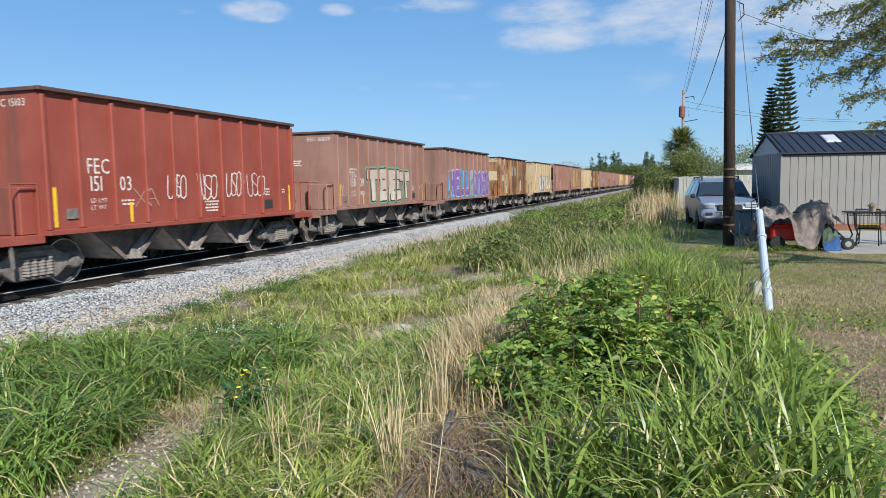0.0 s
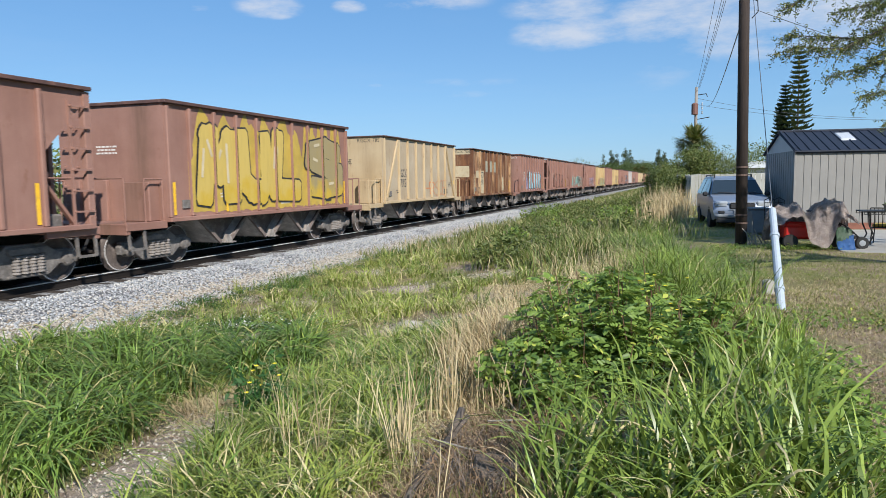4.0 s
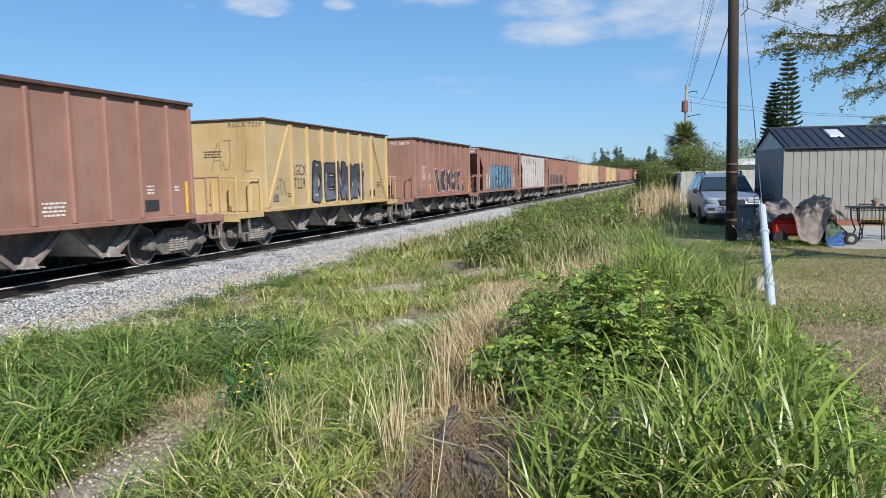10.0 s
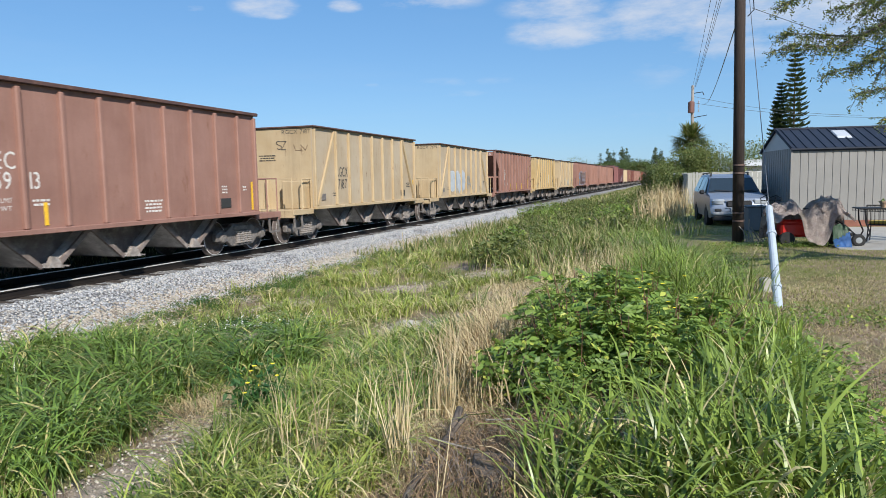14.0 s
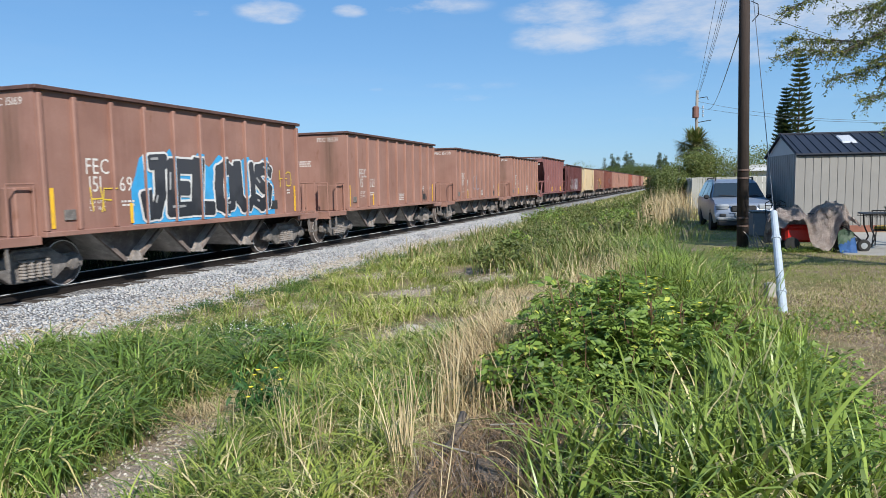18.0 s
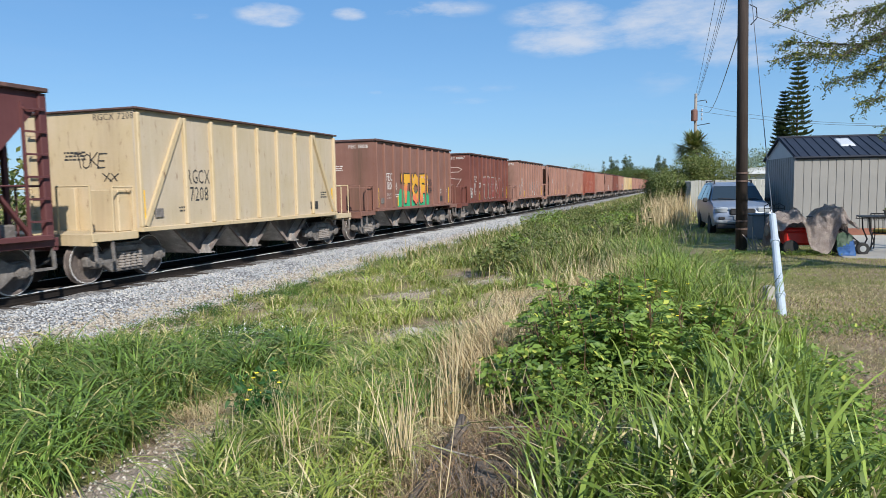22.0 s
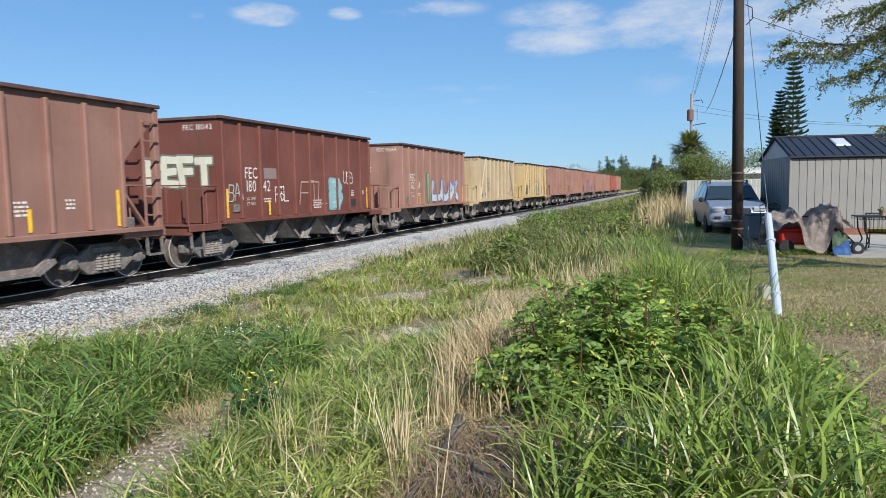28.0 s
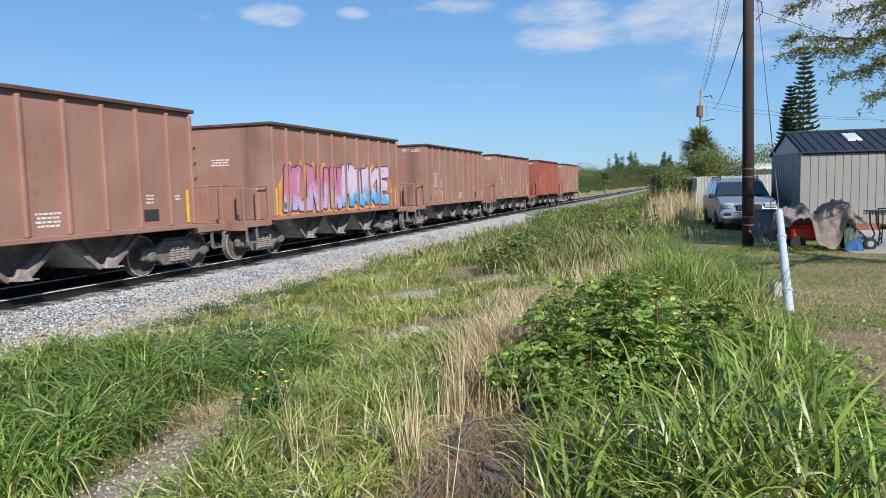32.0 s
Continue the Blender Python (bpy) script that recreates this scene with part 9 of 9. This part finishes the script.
    tagged(new("leaf_litter", leaf_mesh("leaf_litter", pts, 0.026, MAT["litter"], rng, 0.45, 1.5)), "brown fallen leaves and chips on the bare yard", "leaves", kind="stuff")
    th = np.column_stack([rng.uniform(0.9, 3.6, 2600), 3.8 + 9 * rng.uniform(0, 1, 2600)])
    th = th[(th[:, 0] < 0.30 * th[:, 1] + 0.4) & (th[:, 0] > 0.95)]
    tufts("yard_thatch", "flattened dry grass and thatch on the yard", th, 7, (0.05, 0.16), (0.003, 0.006), MAT["straw"], 127, (0.8, 1.3), (0.4, 0.85), 0.12, 2)
    tufts("lawn", "sparse green shoots in the bare yard", th[::3], 8, (0.03, 0.09), (0.004, 0.008), MAT["turf"], 128, spread=0.08, seg=2)
    y2 = scatter(1500, 0.0, 5.0, 30, 50, 42)
    tufts("lawn", "thin mown grass of the yard under the trees", y2, 12, (0.04, 0.1), (0.02, 0.04), MAT["grass"], 28, spread=0.2, seg=2)
    w = np.concatenate([rng.normal((1.55, 8.9), (0.35, 0.3), (22, 2)), rng.normal((1.15, 7.2), (0.10, 0.7), (24, 2)), rng.normal((2.2, 18.0), (0.7, 0.15), (50, 2)), rng.normal((0.9, 15), (0.2, 1.5), (50, 2))])
    z = gzs(w)
    pts = np.repeat(np.column_stack([w, z + 0.05]), 26, 0) + rng.normal(0, 1, (len(w) * 26, 3)) * (0.1, 0.1, 0.035)
    tagged(new("yard_weeds", leaf_mesh("yard_weeds", pts, 0.05, MAT["leaf_bush"], rng, 0.6, 1.2)), "low broad-leaved weeds in the yard", "weeds", kind="stuff")


build_meadow()


def compound_bush():
    """The broad-leaved shrub: slanting stems with feathered leaves of oval leaflets."""
    rng = np.random.default_rng(61)
    cx, cy = -0.46, 6.7
    root = thing("shrub", "leafy green shrub with pinnate leaves beside the verge", "bush", pose(cx, cy, gz(cx, cy)))
    bm = bmesh.new()
    base, axis, wide, normal = [], [], [], []

    def leaflet(p, d, n, length, width):
        base.append(p), axis.append(d * length), normal.append(n), wide.append(d.cross(n).normalized() * width)
    stems = []
    for i in range(230):
        a, r = rng.uniform(0, math.tau), math.sqrt(rng.uniform(0, 1))
        gx, gy = math.cos(a) * r, math.sin(a) * r * 1.35
        ridge = 0.72 + 0.26 * noise.noise((gx * 2.2 + 4, gy * 2.2, 1.5))
        top = ridge * (1 - 0.30 * r ** 3) * rng.uniform(0.45, 1.15)
        stems.append((Vector((gx * 0.8, gy * 0.85, gz(cx + gx, cy + gy) - gz(cx, cy) - 0.05)), Vector((gx * 1.02 + rng.normal(0, 0.10), gy + rng.normal(0, 0.10), top))))
    for i in range(26):
        # low sprays that creep out over the straw
        a = rng.uniform(2.6, 4.6)
        q = Vector((math.cos(a) * rng.uniform(0.7, 1.15) - 0.1, math.sin(a) * 1.7 - 0.25, 0))
        stems.append((q * 0.8 + Vector((0, 0, -0.08)), q + Vector((rng.normal(0, 0.1), rng.normal(0, 0.1), rng.uniform(0.12, 0.42)))))
    for foot, head in stems:
        bar(bm, foot, head, 0.012, n=4, w2=0.004)
        rise = (head - foot).length
        for k in range(int(rng.integers(5, 9) + 4 * rise)):
            p = foot.lerp(head, rng.uniform(0.3, 1.0))
            b = rng.uniform(0, math.tau)
            d = Vector((math.cos(b), math.sin(b), rng.uniform(-0.05, 0.55))).normalized()
            span_l = rng.uniform(0.14, 0.24)
            side = d.cross(Vector((0, 0, 1))).normalized()
            face = (side.cross(d) + side * rng.normal(0, 0.7) + d * rng.normal(0, 0.3)).normalized()
            side = d.cross(face).normalized()
            bend = rng.uniform(0.05, 0.7)
            size = rng.uniform(0.8, 1.2)
            for j in range(5):
                s = 0.25 + 0.17 * j
                q = p + d * span_l * s - Vector((0, 0, bend * span_l * s * s))
                for sg in (-1, 1):
                    way = (side * sg + d * 0.5 - face * rng.uniform(0.0, 0.45)).normalized()
                    leaflet(q, way, (face + side * sg * 0.35).normalized(), size * rng.uniform(0.045, 0.078), size * rng.uniform(0.012, 0.018))
            leaflet(p + d * span_l - Vector((0, 0, bend * span_l)), (d - Vector((0, 0, bend))).normalized(), face, 0.08 * size, 0.019 * size)
    b, t, w, n = (np.array([tuple(v) for v in q]) for q in (base, axis, wide, normal))
    sag = n * np.linalg.norm(t, axis=1, keepdims=True) * 0.09
    rim = [b, b + t * 0.3 + w + sag, b + t * 0.68 + w * 0.92, b + t - sag * 1.2, b + t * 0.68 - w * 0.92, b + t * 0.3 - w + sag]
    v = np.stack(rim, 1).reshape(-1, 3)
    k = np.arange(len(b))[:, None, None] * 6
    f = (k + np.array([(0, 1, 2, 3), (0, 3, 4, 5)])[None]).reshape(-1, 4)
    ob = new("leaves", mesh_np("leaves", v, f, MAT["leaf_bush"]))
    ob.parent = root
    tagged(ob, kind="stuff")
    tagged(part("fine_wood", bm, MAT["stem"], root, "reddish-brown woody growth"), kind="stuff")
    bm = bmesh.new()
    for i in range(22):
        c = Vector((rng.normal(0.1, 0.3), rng.normal(0.3, 0.5), rng.uniform(0.5, 0.8)))
        for k in range(5):
            a = k * math.tau / 5
            e = Vector((math.cos(a), math.sin(a), 0.5)) * 0.022
            f = Vector((-math.sin(a), math.cos(a), 0)) * 0.012
            bm.faces.new([bm.verts.new(c + u) for u in (Vector((0, 0, 0)), e * 0.6 + f, e, e * 0.6 - f)])
    tagged(part("blossoms", bm, MAT["petal"], root, "small yellow blossoms"), kind="stuff")


compound_bush()
for i, (x, y, w, d, h, n) in enumerate(((-1.15, 5.3, 0.8, 0.9, 0.55, 1300), (-0.9, 9.2, 1.0, 1.2, 0.6, 1800))):
    shrub("small_bush", "low leafy bush among the tall grass", "bush", x, y, w, d, h, n, 0.07 if y < 15 else 0.12, MAT["leaf_bush"], 300 + i, "bushes in the verge", 5)


for i in range(44):
    rr = random.Random(900 + i)
    y = 17 + 34 * rr.random()
    x = -1.2 - 0.16 * y * rr.random() - 0.6 * rr.random()
    shrub("swale_bush", "ragged low green bush in the grassy swale", "bush", x, y, 1.3 + 1.2 * rr.random(), 1.5 + rr.random(), 0.5 + 0.6 * rr.random(), 850, 0.12, MAT["leaf_bush" if i % 4 == 0 else "leaf_far"], 700 + i, "bushes in the swale", 3)


def herbs():
    rng = np.random.default_rng(71)
    # creeping plants with tiny white flowers near the ballast
    c = np.concatenate([rng.normal((-7.6, 8.6), (0.7, 0.45), (110, 2)), rng.normal((-6.5, 9.5), (0.7, 0.5), (110, 2)), rng.normal((-8.9, 11.5), (0.4, 2.2), (90, 2)), rng.normal((-4.9, 5.0), (0.2, 0.2), (16, 2)), rng.normal((-9.0, 18), (0.5, 5), (120, 2))])
    z = gzs(c)
    pts = np.repeat(np.column_stack([c, z + 0.06]), 60, 0) + rng.normal(0, 1, (len(c) * 60, 3)) * (0.12, 0.12, 0.04)
    tagged(new("creeping_weeds", leaf_mesh("creeping_weeds", pts, 0.04, MAT["herb"], rng, 0.6, 1.2)), "dark green creeping weeds at the foot of the ballast", "weeds", kind="stuff")
    fl = np.concatenate([rng.normal((-6.6, 9.4), (0.6, 0.45), (420, 2)), rng.normal((-7.6, 8.7), (0.5, 0.4), (160, 2)), rng.normal((-8.9, 8.0), (0.3, 0.3), (60, 2))])
    pts = np.column_stack([fl, gzs(fl) + rng.uniform(0.08, 0.16, len(fl))])
    tagged(new("white_flowers", leaf_mesh("white_flowers", pts, 0.03, MAT["petal_white"], rng, 0.9, 1.5)), "tiny white flowers over the creeping weeds", "flowers", kind="stuff")
    # thistle
    root = thing("thistle", "bluish-green thistle with yellow flower heads", "weed", pose(-3.42, 5.05, gz(-3.42, 5.05)))
    bm, bf = bmesh.new(), bmesh.new()
    pts = []
    for i in range(16):
        a = rng.uniform(0, math.tau)
        h = Vector((math.cos(a) * rng.uniform(0.05, 0.32), math.sin(a) * rng.uniform(0.05, 0.32), rng.uniform(0.25, 0.62)))
        bar(bm, (h.x * 0.2, h.y * 0.2, -0.02), h, 0.012, n=5, w2=0.006)
        for k in range(34):
            s = rng.uniform(0.1, 0.95)
            pts.append(tuple(h * s + Vector(rng.normal(0, 0.05, 3))))
        if i % 2 == 0:
            for k in range(6):
                b = k * math.tau / 6
                e = Vector((math.cos(b), math.sin(b), 0.6)) * 0.022
                f = Vector((-math.sin(b), math.cos(b), 0)) * 0.012
                bf.faces.new([bf.verts.new(h + u) for u in (Vector((0, 0, 0)), e * 0.6 + f, e, e * 0.6 - f)])
    tagged(part("fine_growth", bm, MAT["herb"], root), kind="stuff")
    ob = new("leaves", leaf_mesh("leaves", pts, 0.09, MAT["herb"], rng, 0.3, 0.2))
    ob.parent = root
    tagged(ob, kind="stuff")
    tagged(part("flower_heads", bf, MAT["petal"], root, "yellow flower heads"), kind="stuff")
    # stump and fallen branch
    bm = bmesh.new()
    lathe(bm, [(-0.1, 0.20), (0.0, 0.17), (0.10, 0.15), (0.12, 0.13), (0.10, 0.05)], 18, "z")
    for v in bm.verts:
        v.co.x += 0.03 * noise.noise(v.co * 9)
        v.co.y += 0.03 * noise.noise(v.co * 9 + Vector((5, 0, 0)))
        v.co.z += 0.035 * noise.noise(v.co * 14) * (v.co.z > 0)
    solo("tree_stump", bm, MAT["bark"], "split grey tree stump in the dead grass", "tree stump", m=pose(-1.0, 3.85, gz(-1.0, 3.85)))
    bm = bmesh.new()
    pipe(bm, [(-0.02, -0.62, 0.03), (-0.05, -0.25, 0.06), (0.0, 0.12, 0.13), (-0.02, 0.42, 0.22)], 0.055, 8)
    pipe(bm, [(0.0, 0.12, 0.13), (0.08, 0.26, 0.24)], 0.03, 6)
    solo("fallen_branch", bm, MAT["bark"], "weathered grey branch lying in the dead grass", "branch", m=pose(-1.42, 4.15, gz(-1.42, 4.15)), smooth=True)
    for i in range(5):
        bm = bmesh.new()
        a = rng.uniform(0, math.tau)
        pipe(bm, [(0, 0, 0.03), (0.3 * math.cos(a), 0.3 * math.sin(a), 0.10), (0.62 * math.cos(a + 0.2), 0.62 * math.sin(a + 0.2), 0.16)], 0.014, 5)
        solo("twig", bm, MAT["wood_grey"], "thin dead twig in the straw", "branch", "twigs", m=pose(-1.2 + rng.normal(0, 0.3), 4.6 + rng.normal(0, 0.5), gz(-1.2, 4.6)))


herbs()


def stones(name, label, xyz, size, material, seed):
    rng = np.random.default_rng(seed)
    n = len(xyz)
    o = np.array([(1, 0, 0), (-1, 0, 0), (0, 1, 0), (0, -1, 0), (0, 0, 1), (0, 0, -1)], float)
    s = size * rng.uniform(0.55, 1.35, (n, 1, 1))
    v = o[None] * s * rng.uniform(0.6, 1.25, (n, 6, 1)) * np.array((1, 1, 0.75)) + rng.normal(0, 0.12, (n, 6, 3)) * s
    a = rng.uniform(0, math.tau, n)
    ca, sa = np.cos(a)[:, None], np.sin(a)[:, None]
    v = np.stack([v[..., 0] * ca - v[..., 1] * sa, v[..., 0] * sa + v[..., 1] * ca, v[..., 2]], -1) + xyz[:, None, :]
    f = np.array([(0, 2, 4), (2, 1, 4), (1, 3, 4), (3, 0, 4), (2, 0, 5), (1, 2, 5), (3, 1, 5), (0, 3, 5)])
    faces = (np.arange(n)[:, None, None] * 6 + f[None]).reshape(-1, 3)
    return tagged(new(name, mesh_np(name, v.reshape(-1, 3), faces, material)), label, "stones", kind="stuff")


def build_stones():
    rng = np.random.default_rng(91)
    n = 42000
    y = 2 + 46 * rng.uniform(0, 1, n) ** 1.25
    u = rng.uniform(0, 1, n)
    dx = 1.35 + 1.85 * u
    z = np.interp(dx, (1.35, 1.5, 1.85, 2.75, 3.1, 3.3), (-0.175, -0.17, -0.2, -0.52, -0.60, -0.6)) + rng.uniform(-0.012, 0.02, n)
    stones("ballast_stones", "loose grey granite ballast stones", np.column_stack([TRACK_X + dx, y, z]), 0.028, MAT["ballast"], 1)
    n = 12000
    y = 2 + 34 * rng.uniform(0, 1, n) ** 1.2
    x = -9.78 + np.abs(rng.normal(0, 0.40, n)) * (rng.uniform(0, 1, n) > 0.3) - np.abs(rng.normal(0, 0.2, n))
    xy = np.column_stack([x, y])
    stones("pale_gravel", "pale limestone gravel spilled along the ballast foot", np.column_stack([xy, np.maximum(gzs(xy) + 0.008, np.interp(x - TRACK_X, (1.85, 2.75, 3.1), (-0.19, -0.51, -0.63)) + 0.012)]), 0.03, MAT["limestone"], 2)
    p = np.concatenate([np.column_stack([np.interp(t, range(len(PATH)), [q[0] for q in PATH]) + rng.normal(0, 0.24, 420), np.interp(t, range(len(PATH)), [q[1] for q in PATH]) + rng.normal(0, 0.12, 420)]) for t in [rng.uniform(0.9, 4, 420)]] + [np.column_stack([rng.normal(x, r * 0.4, 420), rng.normal(y, r * 0.4, 420)]) for (x, y), r in BARE])
    stones("path_gravel", "limestone crumbs on the trodden path", np.column_stack([p, gzs(p) + 0.028]), 0.017, MAT["limestone"], 3)
    p = np.column_stack([rng.uniform(-4.2, -3.1, 170), rng.uniform(3.2, 5.3, 170)])
    p = p[near_line(p, PATH, 0.42)]
    stones("path_stones", "pale limestone pebbles on the trodden path", np.column_stack([p, gzs(p) + 0.022]), 0.020, MAT["limestone_pale"], 5)
    bm = bmesh.new()
    for (x, y, s) in ((-8.4, 8.25, 0.26), (-8.0, 8.4, 0.16), (-6.2, 8.4, 0.2), (-3.7, 9.3, 0.2), (-6.1, 8.7, 0.12), (-5.9, 8.4, 0.08)):
        b2 = bmesh.ops.create_icosphere(bm, subdivisions=2, radius=s)
        for v in b2["verts"]:
            v.co = v.co * (1 + 0.35 * noise.noise(v.co * 9 + Vector((x, y, 0))))
            v.co.z *= 0.4
            v.co += Vector((x, y, gz(x, y) + 0.02))
    tagged(solo("limestone_rocks", bm, MAT["limestone"], "flat pale limestone rocks in the grass", "rocks"), kind="stuff")


build_stones()


motions()
